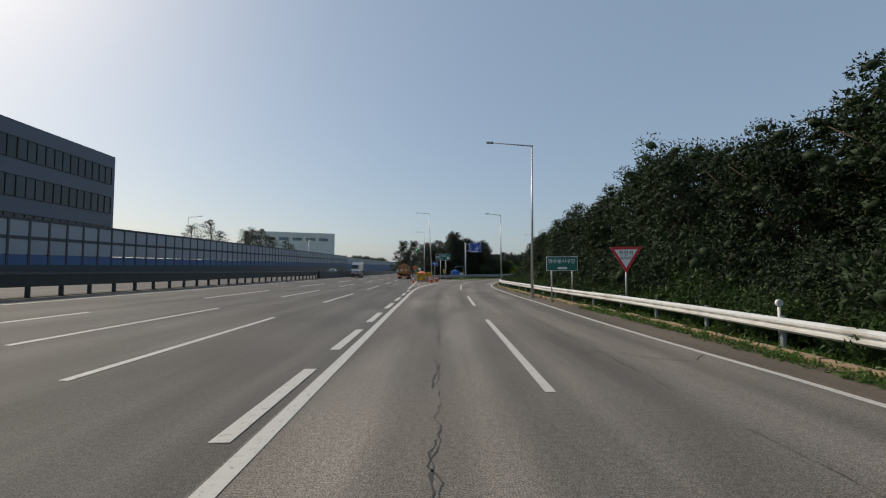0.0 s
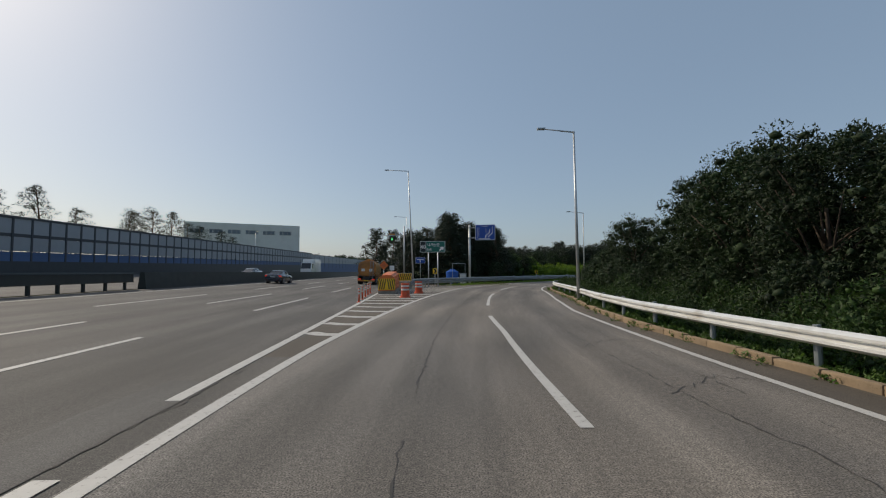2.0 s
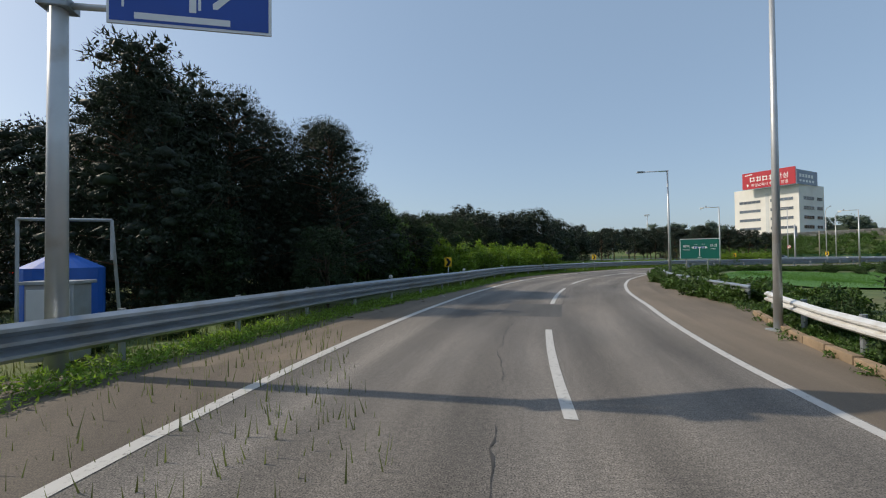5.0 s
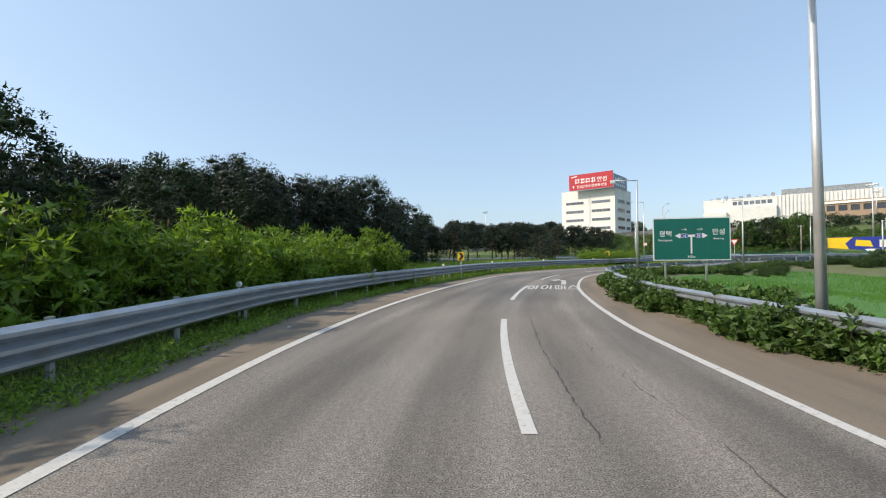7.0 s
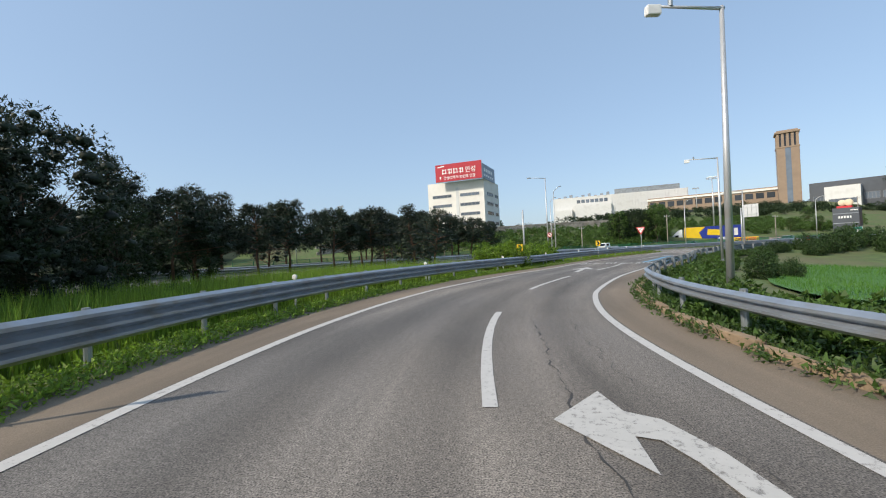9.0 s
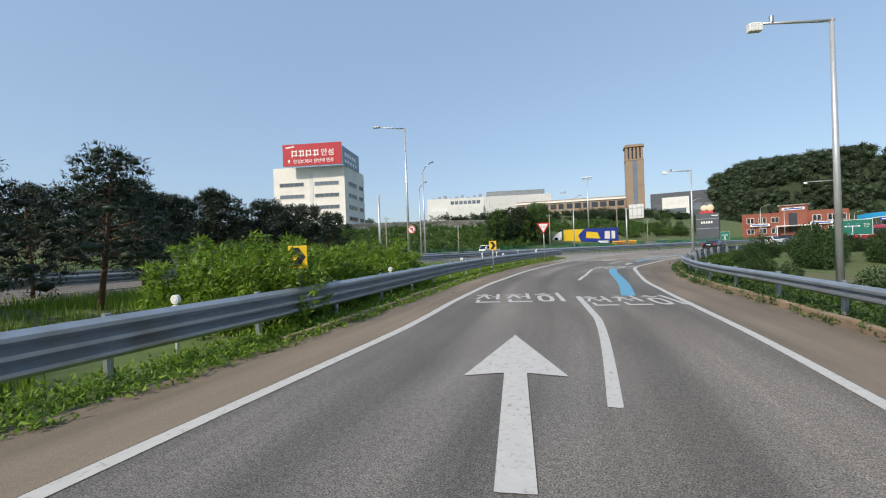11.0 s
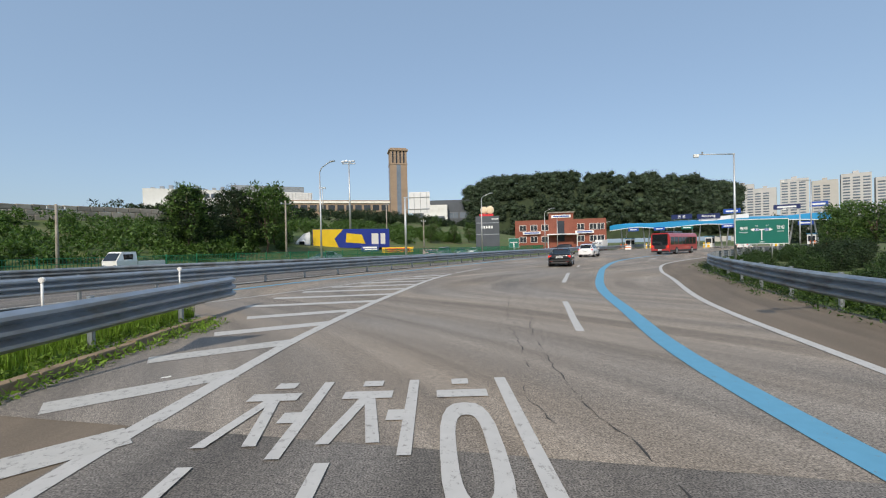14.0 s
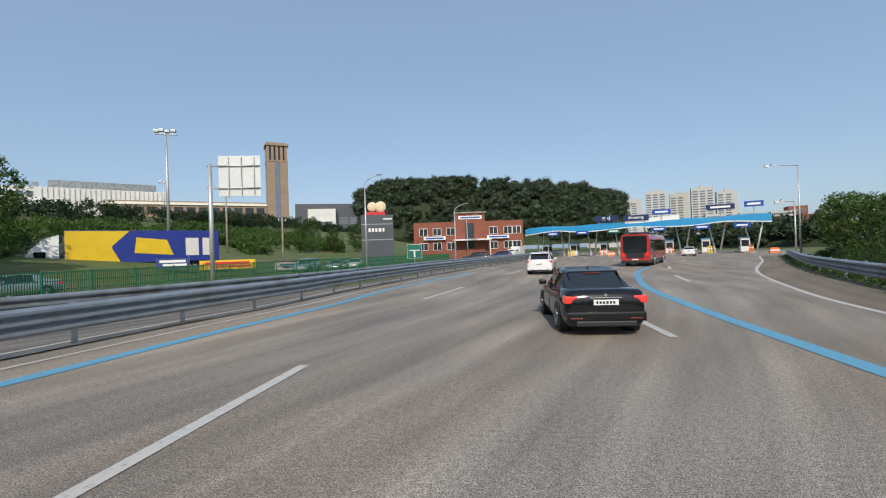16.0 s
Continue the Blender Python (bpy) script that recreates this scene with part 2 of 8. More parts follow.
FOREST = mat("forest_crowns", (0.037, 0.060, 0.027), 0.7, islands=0.5, trans=0.15)
# distance haze is mixed into this leaf colour: paler and bluer
FAR_WOODS = mat("haze_tinted_far_woods", (0.075, 0.11, 0.08), 0.8, islands=0.3)
BARK = mat("brown_bark", (0.085, 0.06, 0.042), 0.9, vary=0.35, scale=6, bump=0.8, bump_scale=14, stretch=(1, 1, 0.3))
PINE_BARK = mat("reddish_pine_bark", (0.13, 0.07, 0.042), 0.9, vary=0.35, scale=6, bump=0.8, bump_scale=14, stretch=(1, 1, 0.3))
GRASS = mat("grass_blades", (0.185, 0.300, 0.034), 0.6, islands=0.45, trans=0.45)
GRASS_DRY = mat("weedy_grass_blades", (0.145, 0.175, 0.045), 0.65, islands=0.5, trans=0.3)
GROUND = mat("weedy_ground", (0.085, 0.125, 0.032), 0.95, vary=0.35, scale=0.9, dirt=(0.13, 0.11, 0.055), dirt_amount=0.55, dirt_scale=0.12, bump=0.9, bump_scale=6)
FIELD = mat("rice_field_green", (0.052, 0.150, 0.014), 0.8, vary=0.22, scale=7, dirt=(0.075, 0.165, 0.02), dirt_amount=0.3, dirt_scale=0.1, bump=1.0, bump_scale=9)
# forest-coloured soil with the shade between crowns put into its colour
UNDERWOOD = mat("forest_floor_shade_tone", (0.030, 0.045, 0.018), 0.95, vary=0.3, scale=0.3, bump=1.0, bump_scale=0.6)


# ---- helpers ----
def part(name, bm, material=None, parent=None, label="", smooth=False):
    """Links a bmesh (or a finished mesh) as one object, under a thing or part."""
    if isinstance(bm, bpy.types.Mesh):
        me = bm
    else:
        me = bpy.data.meshes.new(name)
        bmesh.ops.recalc_face_normals(bm, faces=bm.faces[:])
        bm.to_mesh(me)
        bm.free()
    if material is not None and not me.materials:
        me.materials.append(material)
    if smooth:
        me.polygons.foreach_set("use_smooth", [True] * len(me.polygons))
    ob = new(name, me)
    if parent is not None:
        ob.parent = parent
    if label:
        ob["label"] = label
    return ob


def thing(name, m, label, category, group="", kind=""):
    ob = new(name)
    ob.empty_display_size = 0.3
    ob.matrix_world = m
    return tagged(ob, label, category, group, kind)


def box(bm, x0, x1, y0, y1, z0, z1, bevel=0.0):
    vs = [bm.verts.new((x, y, z)) for x in (x0, x1) for y in (y0, y1) for z in (z0, z1)]
    fs = [bm.faces.new([vs[i] for i in f]) for f in ((0, 1, 3, 2), (4, 6, 7, 5), (0, 4, 5, 1), (2, 3, 7, 6), (0, 2, 6, 4), (1, 5, 7, 3))]
    if bevel:
        es = list({e for f in fs for e in f.edges})
        bmesh.ops.bevel(bm, geom=es, offset=bevel, segments=2, affect="EDGES", profile=0.6)
    return bm


def tube(bm, a, b, r0, r1=None, n=10):
    """A straight tapered tube with caps from a to b."""
    a, b = Vector(a), Vector(b)
    r1 = r0 if r1 is None else r1
    q = (b - a).to_track_quat("Z", "Y").to_matrix()
    rings = []
    for p, r in ((a, r0), (b, r1)):
        rings.append([bm.verts.new(p + q @ Vector((r * math.cos(k * 2 * math.pi / n), r * math.sin(k * 2 * math.pi / n), 0))) for k in range(n)])
    for k in range(n):
        bm.faces.new((rings[0][k], rings[0][(k + 1) % n], rings[1][(k + 1) % n], rings[1][k]))
    bm.faces.new(rings[0][::-1])
    bm.faces.new(rings[1])
    return bm


def loft(bm, rings, caps=True):
    """A skin over rings of points of equal count."""
    vs = [[bm.verts.new(p) for p in r] for r in rings]
    n = len(vs[0])
    for a, b in zip(vs, vs[1:]):
        for k in range(n):
            bm.faces.new((a[k], a[(k + 1) % n], b[(k + 1) % n], b[k]))
    if caps:
        bm.faces.new(vs[0][::-1])
        bm.faces.new(vs[-1])
    return bm


def B():
    return bmesh.new()


def spline(points, step=1.0):
    """A smooth curve (Catmull-Rom) through points in the plan, evenly resampled."""
    p = np.array(points, float)
    p = np.vstack([2 * p[0] - p[1], p, 2 * p[-1] - p[-2]])
    out = []
    for i in range(1, len(p) - 2):
        u = np.linspace(0, 1, 24, endpoint=False)[:, None]
        a, b, c, d = p[i - 1], p[i], p[i + 1], p[i + 2]
        out.append(0.5 * (2 * b + (c - a) * u + (2 * a - 5 * b + 4 * c - d) * u**2 + (3 * b - a - 3 * c + d) * u**3))
    q = np.vstack(out + [p[-2][None]])
    s = np.r_[0, np.cumsum(np.hypot(*np.diff(q, axis=0).T))]
    n = max(2, int(s[-1] / step) + 1)
    return np.stack([np.interp(np.linspace(0, s[-1], n), s, q[:, k]) for k in (0, 1)], -1)


def sides(q):
    """Unit normals to the right of a plan curve."""
    t = np.gradient(q, axis=0)
    t /= np.hypot(*t.T)[:, None]
    return np.stack([t[:, 1], -t[:, 0]], -1)


def strip_mesh(name, left, right, z, material, u0=None, cols=1):
    """A flat ribbon between two plan curves, with UV in metres."""
    n = len(left)
    mid = (left + right) / 2
    s = np.r_[0, np.cumsum(np.hypot(*np.diff(mid, axis=0).T))]
    width = np.hypot(*(right - left).T)
    V, U, F = [], [], []
    for i in range(n):
        for c in range(cols + 1):
            f = c / cols
            p = left[i] * (1 - f) + right[i] * f
            V.append((p[0], p[1], z(p[0], p[1]) if callable(z) else z))
            U.append(((u0[i] if u0 is not None else 0) + f * width[i], s[i]))
    w = cols + 1
    for i in range(n - 1):
        for c in range(cols):
            F.append((i * w + c, i * w + c + 1, (i + 1) * w + c + 1, (i + 1) * w + c))
    me = bpy.data.meshes.new(name)
    me.from_pydata(V, [], F)
    layer = me.uv_layers.new(name="UVMap")
    for loop in me.loops:
        layer.data[loop.index].uv = U[loop.vertex_index]
    me.materials.append(material)
    return me


# ---- the line of the ramp: metres along it, metres to its right ----
AXIS = spline([(2.94, -60.0), (2.54, -48.1), (2.14, -36.1), (1.75, -24.1), (1.36, -12.1), (0.96, -0.1), (0.58, 11.9), (0.42, 23.9), (0.62, 35.9), (1.59, 47.8),
               (3.26, 59.7), (5.79, 71.4), (10.25, 82.5), (16.3, 92.9), (23.5, 102.6), (32.2, 110.8), (42.0, 117.7), (52.6, 123.2), (64.3, 125.5), (76.3, 125.8),
               (88.3, 126.3), (100.2, 124.8), (111.8, 121.8), (122.9, 117.2), (133.0, 111.5), (143.0, 103.5), (153.0, 93.0), (166.0, 76.0),
               (180.0, 56.0), (196.0, 33.0), (215.0, 5.0)], 0.5)
AXIS_S = np.r_[0, np.cumsum(np.hypot(*np.diff(AXIS, axis=0).T))] - 60.0
AXIS_N = sides(AXIS)


def along(s, o=0.0):
    """Plan points at distances s along the ramp and offsets o to the right."""
    s = np.atleast_1d(np.asarray(s, float))
    p = np.stack([np.interp(s, AXIS_S, AXIS[:, k]) for k in (0, 1)], -1)
    nrm = np.stack([np.interp(s, AXIS_S, AXIS_N[:, k]) for k in (0, 1)], -1)
    return p + nrm * np.asarray(o, float).reshape(-1, 1) * np.ones((len(s), 1))


def heading(s):
    """Yaw, in degrees to the left of +y, of the ramp at s."""
    a, b = along(s - 0.5)[0], along(s + 0.5)[0]
    return math.degrees(math.atan2(-(b[0] - a[0]), b[1] - a[1]))


def table(xs, ys):
    return lambda s: np.interp(s, xs, ys)


LEFT_LINE = table([-60, -8, 0, 12, 19, 37, 46, 55, 61, 68, 77, 84, 96, 105, 110, 114, 119, 125, 135, 144, 151, 160, 168, 172, 175.5, 182, 190, 197, 202.5, 210],
                  [-1.5, -1.95, -2.08, -2.3, -2.5, -3.36, -3.5, -3.63, -3.75, -3.78, -3.92, -3.95, -3.78, -3.62, -3.75, -3.95, -4.05, -4.03, -4.08, -4.05, -4.2, -3.8, -3.35, -3.22, -2.98, -2.7, -2.92, -3.12, -3.4, -3.72])
MID_LINE = table([-60, -5, 5, 20, 40, 45, 59, 69, 78, 98, 106, 118, 130, 144, 152, 160, 169, 174, 184, 190, 200, 208, 212],
                 [1.7, 1.7, 1.8, 1.92, 1.33, 0.98, 0.74, 0.82, 0.75, 0.75, 0.82, 0.45, 0.27, 0.22, 0.2, 0.6, 1.0, 0.9, 1.38, 1.25, 1.72, 2.18, 2.45])
RIGHT_LINE = table([-60, -4, 0, 4, 14, 18, 28, 35, 42, 47, 52, 60, 66, 70, 80, 88, 98, 103, 108, 113, 117, 124, 131, 139, 149, 160, 170, 176, 182, 187, 191],
                   [6.4, 6.1, 5.9, 5.8, 5.75, 5.6, 5.35, 5.15, 4.95, 4.8, 5.0, 5.15, 5.05, 4.7, 3.95, 4.05, 4.38, 4.3, 4.2, 3.95, 3.66, 3.42, 3.04, 2.9, 2.78, 3.3, 3.65, 3.98, 4.08, 3.97, 3.9])
MAIN_SLOPE = -0.06


def main_x(y, o=0.0):
    """x of the motorway's exit-side line at y, moved o to the right."""
    return -1.35 + MAIN_SLOPE * y + o


def main_z(o):
    """The motorway is banked: it climbs away from the exit side."""
    return 0.05 * np.clip(-np.asarray(o, float) - 1.0, 0, 38)


# ---- lie of the land ----
def land(x, y):
    """Height of the natural ground."""
    x, y = np.asarray(x, float), np.asarray(y, float)
    u = 0.75 * x + 0.66 * y
    v = 0.66 * x - 0.75 * y
    z = np.clip((u - 209) * 0.17, 0, 9 + 16 * np.clip(v / 216, 0, 1)) * np.clip((y + 60) / 120, 0, 1)
    d = np.hypot(x - 78, y - 84)
    z = z - 1.3 * np.clip((38 - d) / 12, 0, 1)
    lump = np.sin(x * 0.31) * np.cos(y * 0.27) + np.sin(x * 0.11 + 1) * np.sin(y * 0.13)
    z = z + main_z(x + 1.35 - MAIN_SLOPE * y)
    o = x + 1.35 - MAIN_SLOPE * y
    return z - 0.10 - 0.16 * np.clip((13 - o) / 4, 0, 1) + 0.02 * lump * np.clip(np.abs(u - 205) / 60, 0.2, 0.6)

# ---- ground: one sheet to the horizon ----
def ground_sheet():
    near = lambda a, b, st: np.arange(a, b + 0.1, st)
    gx = np.r_[-2600, -1500, -800, -420, near(-240, 300, 6), 360, 430, 520, 640, 820, 1200, 1800, 2600]
    gy = np.r_[-2600, -1500, -800, -420, near(-240, 300, 6), 360, 430, 520, 640, 820, 1200, 1800, 2600]
    X, Y = np.meshgrid(gx, gy)
    Z = land(X, Y)
    V = np.stack([X, Y, Z], -1).reshape(-1, 3)
    w = len(gx)
    F = [(j * w + i, j * w + i + 1, (j + 1) * w + i + 1, (j + 1) * w + i) for j in range(len(gy) - 1) for i in range(w - 1)]
    me = bpy.data.meshes.new("ground")
    me.from_pydata(V.tolist(), [], F)
    return tagged(part("ground", me, GROUND, smooth=True), "weedy green ground reaching the horizon", "ground", kind="structure")


ground_sheet()
fs = np.arange(112, 184, 2.0)
fin = np.interp(fs, [112, 122, 150, 176, 184], [14, 9.2, 9.0, 10.5, 16])
tagged(part("rice_field", strip_mesh("rice_field", along(fs, fin), along(fs, 46.0), lambda x, y: float(land(x, y)) + 0.12, FIELD, cols=10)), "bright green rice field below the ramp", "field", kind="structure")

# ---- carriageways ----
ys = np.arange(-160, 620, 4.0)
right_edge = np.interp(ys, [-160, 36, 44, 52, 60, 70, 77, 84, 92, 110, 620], [1.6, 1.6, 3.2, 3.6, 4.8, 7.6, 9.6, 6.0, 3.4, 1.2, 1.2])
bank = lambda x, y: float(main_z(x + 1.35 - MAIN_SLOPE * y))
motorway = tagged(part("motorway", strip_mesh("motorway", np.stack([main_x(ys, -15.2), ys], -1), np.stack([main_x(ys, right_edge), ys], -1), bank, A_MAIN, cols=10)),
                  "worn grey asphalt motorway with white lane lines", "road", kind="structure")
opposite = tagged(part("motorway_opposite", strip_mesh("motorway_opposite", np.stack([main_x(ys, -33), ys], -1), np.stack([main_x(ys, -15.6), ys], -1), bank, A_MAIN, cols=4)),
                  "grey asphalt carriageway behind the median", "road", kind="structure")
RAIL_RIGHT = table([-60, -4, 2, 8, 17, 28, 42, 48, 56, 62, 68, 75, 82, 90, 98, 106, 122, 130, 139, 150, 160, 173, 188, 193, 200],
                   [7.6, 7.8, 7.95, 7.9, 7.3, 6.85, 6.0, 6.05, 6.4, 6.25, 5.9, 5.6, 5.5, 6.5, 8.0, 7.5, 5.5, 5.05, 4.55, 4.5, 5.3, 6.1, 6.5, 6.8, 7.4])
RAIL_LEFT = table([70, 74, 82, 88, 96, 101, 106, 112, 118, 125, 135, 142, 150, 160, 169, 176, 183, 190, 199, 205, 213],
                  [-8.75, -9.6, -8.2, -7.2, -6.5, -5.9, -5.6, -6.1, -6.9, -6.8, -6.3, -6.5, -6.7, -6.4, -5.8, -5.35, -5.4, -5.75, -6.3, -6.85, -8.3])
rs = np.arange(-60, 216, 1.5)
ramp = tagged(part("ramp_road", strip_mesh("ramp_road", along(rs, LEFT_LINE(rs) - 0.15), along(rs, np.where(rs < 190, RIGHT_LINE(rs) + 0.13, 4.6 + (rs - 190) * 0.12)), 0.004, A_RAMP,
                                           u0=LEFT_LINE(rs), cols=4)), "sun-bleached asphalt exit ramp with white lines", "road", kind="structure")
ls = np.arange(64, 209, 1.5)
tagged(part("shoulder_left", strip_mesh("shoulder_left", along(ls, np.maximum(RAIL_LEFT(ls) + 0.55, LEFT_LINE(ls) - 2.9)), along(ls, LEFT_LINE(ls) - 0.15), 0.002, DUST)),
       "dusty sand-coloured shoulder beside the ramp", "shoulder", kind="structure")
for ss, surface, words in ((np.arange(-60, 85, 1.5), A_GORE, "dirty brown asphalt shoulder between ramp and kerb"), (np.arange(84, 201, 1.5), DUST, "sandy shoulder between ramp and overgrown guardrail")):
    tagged(part("shoulder_right", strip_mesh("shoulder_right", along(ss, RIGHT_LINE(ss) + 0.13), along(ss, RAIL_RIGHT(ss) - 0.15), 0.002, surface)), words, "shoulder", kind="structure")

RIGHT_LATE = spline([(94.3, 121.8), (98.3, 121.25), (102.2, 119.9), (107.2, 118.0), (110.9, 116.2), (117.2, 112.7), (123.8, 107.8), (129.3, 103.7), (134.9, 98.6), (139.3, 92.9), (145.7, 82.3), (153.0, 66.1), (160, 52)])
RAIL_LATE = spline([(95.0, 118.6), (100.2, 117.5), (107.5, 114.7), (113.3, 111.9), (118.0, 108.9), (124.5, 104.0), (129.5, 99.8), (134.2, 94.6), (138.5, 88.5), (144.6, 78.0), (150.5, 65.8), (157, 52)])
NEAR_RAIL = spline([(20, 176), (60, 172), (95, 164), (120, 153), (136.6, 140), (142.6, 131), (149, 118.5), (157.7, 107), (173, 91), (192, 67), (216, 38)])
BLUE_LEFT = spline([(122.5, 132.2), (125.8, 130.2), (129, 127.6), (132, 125.0), (135.5, 121.8), (140.0, 117.2), (143.7, 113.6), (147.6, 109.6), (153.2, 104.6), (163, 93.5)])
ENTRY_EDGE = spline([(20, 161), (50, 158), (75, 155), (95, 150), (105, 146), (114, 140.8), (119.4, 137.2), (124.1, 133.9), (127.4, 131.8), (130.6, 129.2), (133.6, 126.6), (137.1, 123.4), (141.6, 118.8), (145.3, 115.2), (149.1, 111.2),
                     (154.8, 106.0), (164.8, 95.3), (176, 81.5), (195, 58), (216, 32)])
tagged(part("shoulder_plaza", strip_mesh("shoulder_plaza", *[np.stack([np.interp(np.linspace(0, 1, 70), np.linspace(0, 1, len(q)), q[:, k]) for k in (0, 1)], -1)
                                                              for q in (RIGHT_LATE, RAIL_LATE)], 0.010, DUST)), "dusty shoulder along the toll plaza", "shoulder", kind="structure")
# the plaza widens between the near rail and the right-hand line
pl_left = spline([(113, 127.6), (119, 129.2), (125, 132.5), (131, 136.0), (139, 131), (146, 121), (156.5, 107.5), (172, 91), (191, 66), (215, 37), (240, 5)], 2)
pl_right = spline([(108, 117.3), (111, 116), (117.2, 112.5), (123.8, 107.6), (129.3, 103.5), (134.9, 98.4), (139.3, 92.7), (145.7, 82), (156, 56), (172, 10)], 2)
k = 90
res = lambda q: np.stack([np.interp(np.linspace(0, 1, k), np.linspace(0, 1, len(q)), q[:, c]) for c in (0, 1)], -1)
plaza = tagged(part("plaza_road", strip_mesh("plaza_road", res(pl_left), res(pl_right), 0.006, A_PLAZA, cols=8)),
               "wide pale asphalt toll plaza with worn lines", "road", kind="structure")
even = lambda q, n: np.stack([np.interp(np.linspace(0, 1, n), np.linspace(0, 1, len(q)), q[:, c]) for c in (0, 1)], -1)
outer = tagged(part("outer_road", strip_mesh("outer_road", even(NEAR_RAIL + sides(NEAR_RAIL) * 0.6, 160), even(ENTRY_EDGE - sides(ENTRY_EDGE) * 0.3, 160), 0.012, A_RAMP, cols=3)),
               "pale asphalt entry road between two rails", "road", kind="structure")
near_lane = ENTRY_EDGE[ENTRY_EDGE[:, 0] < 134]
tagged(part("merge_lane", strip_mesh("merge_lane", near_lane - sides(near_lane) * 0.35, near_lane + sides(near_lane) * 5.2, 0.003, A_PLAZA, cols=3)), "pale asphalt lane joining the toll plaza", "road", kind="structure")


# ---- markings ----
def stripe(name, q, width, z, material, parent):
    nrm = sides(q)
    V, F = [], []
    for i, (p, m) in enumerate(zip(q, nrm)):
        V += [(*e, z + (bank(*e) if parent is motorway else 0)) for e in (p - m * width / 2, p + m * width / 2)]
        if i:
            F.append((2 * i - 2, 2 * i - 1, 2 * i + 1, 2 * i))
    me = bpy.data.meshes.new(name)
    me.from_pydata(V, [], F)
    return part(name, me, material, parent)


def ramp_line(name, s0, s1, off, width, material, z=0.012, parent=None):
    s = np.linspace(s0, s1, max(3, int((s1 - s0) / 1.0)))
    return stripe(name, along(s, off(s)), width, z, material, parent or ramp)


ramp_line("edge_line", -60, 203.2, LEFT_LINE, 0.22, WHITE_PAINT)
ramp_line("edge_line", -60, 187.0, RIGHT_LINE, 0.17, WHITE_PAINT)
stripe("edge_line", RIGHT_LATE, 0.2, 0.016, WHITE_PAINT, plaza)
for a, b in ((-22.5, -13.5), (-4.8, 5.0), (11.6, 20.2), (32.0, 44.5), (49.8, 62.0), (69.1, 78.2), (84.5, 91), (97.4, 106.2), (110.2, 118.2), (123.4, 131.2),
             (137.2, 144.3), (150.5, 158), (163.5, 173.6), (180.2, 188.9), (195.5, 201.0), (207.8, 212.6)):
    ramp_line("lane_dash", a, b, MID_LINE, 0.17, WHITE_PAINT)
for y0 in (-30.0, -24.3, -18.5, -12.6, -6.7, -1.2, 4.3, 10.0, 15.4, 21.2, 27.2):
    seg = np.linspace(y0, y0 + 3.5, 3)
    stripe("exit_dash", along(seg, LEFT_LINE(seg) - 0.42), 0.24, 0.012, WHITE_PAINT, ramp)
yy = np.arange(33, 420, 5.0)
stripe("gore_line", np.stack([main_x(yy, -0.05), yy], -1), 0.22, 0.012, WHITE_PAINT, motorway)
for lane, first in ((-3.75, -4.8), (-6.9, -2.6), (-9.8, -6.0)):
    for j in range(-4, 16):
        y0 = first + 16.8 * j
        seg = np.linspace(y0, y0 + 9.2, 4)
        stripe("lane_dash", np.stack([main_x(seg, lane), seg], -1), 0.16, 0.008, WHITE_PAINT, motorway)
yy = np.arange(-120, 500, 6.0)
stripe("edge_line", np.stack([main_x(yy, -13.6), yy], -1), 0.16, 0.008, WHITE_PAINT, motorway)
# dirty brown asphalt of the gore, with its painted bars
gs = np.arange(36, 88, 1.0)
gl = along(gs, LEFT_LINE(gs) - 0.12)
tagged(part("gore_surface", strip_mesh("gore_surface", np.stack([np.minimum(main_x(gl[:, 1], 0.08), gl[:, 0] - 0.1), gl[:, 1]], -1), gl, lambda x, y: bank(x, y) + 0.006, A_GORE, cols=3)),
       "dirty brown asphalt gore between motorway and ramp", "road", kind="structure")
for y in np.arange(39.4, 80, 2.38):
    x0 = float(main_x(y)) + 0.1
    j = np.argmin(np.abs(along(np.arange(30, 95, 0.5), LEFT_LINE(np.arange(30, 95, 0.5)))[:, 1] - y))
    x1 = float(along(np.arange(30, 95, 0.5), LEFT_LINE(np.arange(30, 95, 0.5)))[j, 0])
    if y > 62:
        x0 = max(x0, -4.4 + (y - 62) * 0.16)
    stripe("gore_bar", np.array([(x0, y + 0.35), ((x0 + x1) / 2, y - 0.05), (x1, y - 0.1)]), 0.5, 0.010, OLD_PAINT, motorway)
reach = table([202.0, 204.5, 206.7, 208.6, 209.6, 211.0, 212.6, 215.1, 217.6, 220.2, 222, 226.9], [-4.7, -5.35, -5.6, -5.9, -6.4, -7.6, -8.0, -8.1, -7.7, -7.0, -6.4, -4.2])
lline = table([202.7, 204.9, 206.6, 209.7, 212, 216, 220, 226.9], [-3.38, -3.48, -3.58, -3.66, -3.72, -3.84, -4.05, -4.2])
for s in np.arange(202.7, 225, 2.0):
    a, b = along(s - 1.35, reach(s - 1.35))[0], along(s, lline(s))[0]
    stripe("gore_bar", np.array([a, (a + b) / 2, b]), 0.5, 0.013, OLD_PAINT if s < 208 else WHITE_PAINT, plaza)
ramp_line("gore_line", 203.0, 225.8, lline, 0.24, WHITE_PAINT, 0.015, plaza)
ramp_line("gore_line", 211.5, 226.5, table([211.5, 212.9, 214.3, 217, 221.6, 227, 228], [-10.2, -9.6, -9.0, -8.05, -6.7, -4.3, -4.3]), 0.16, WHITE_PAINT, 0.0185, plaza)
BLUE_A = spline([(82.2, 123.65), (86.0, 123.35), (90.0, 123.2), (93.5, 123.1), (97.2, 122.8)])
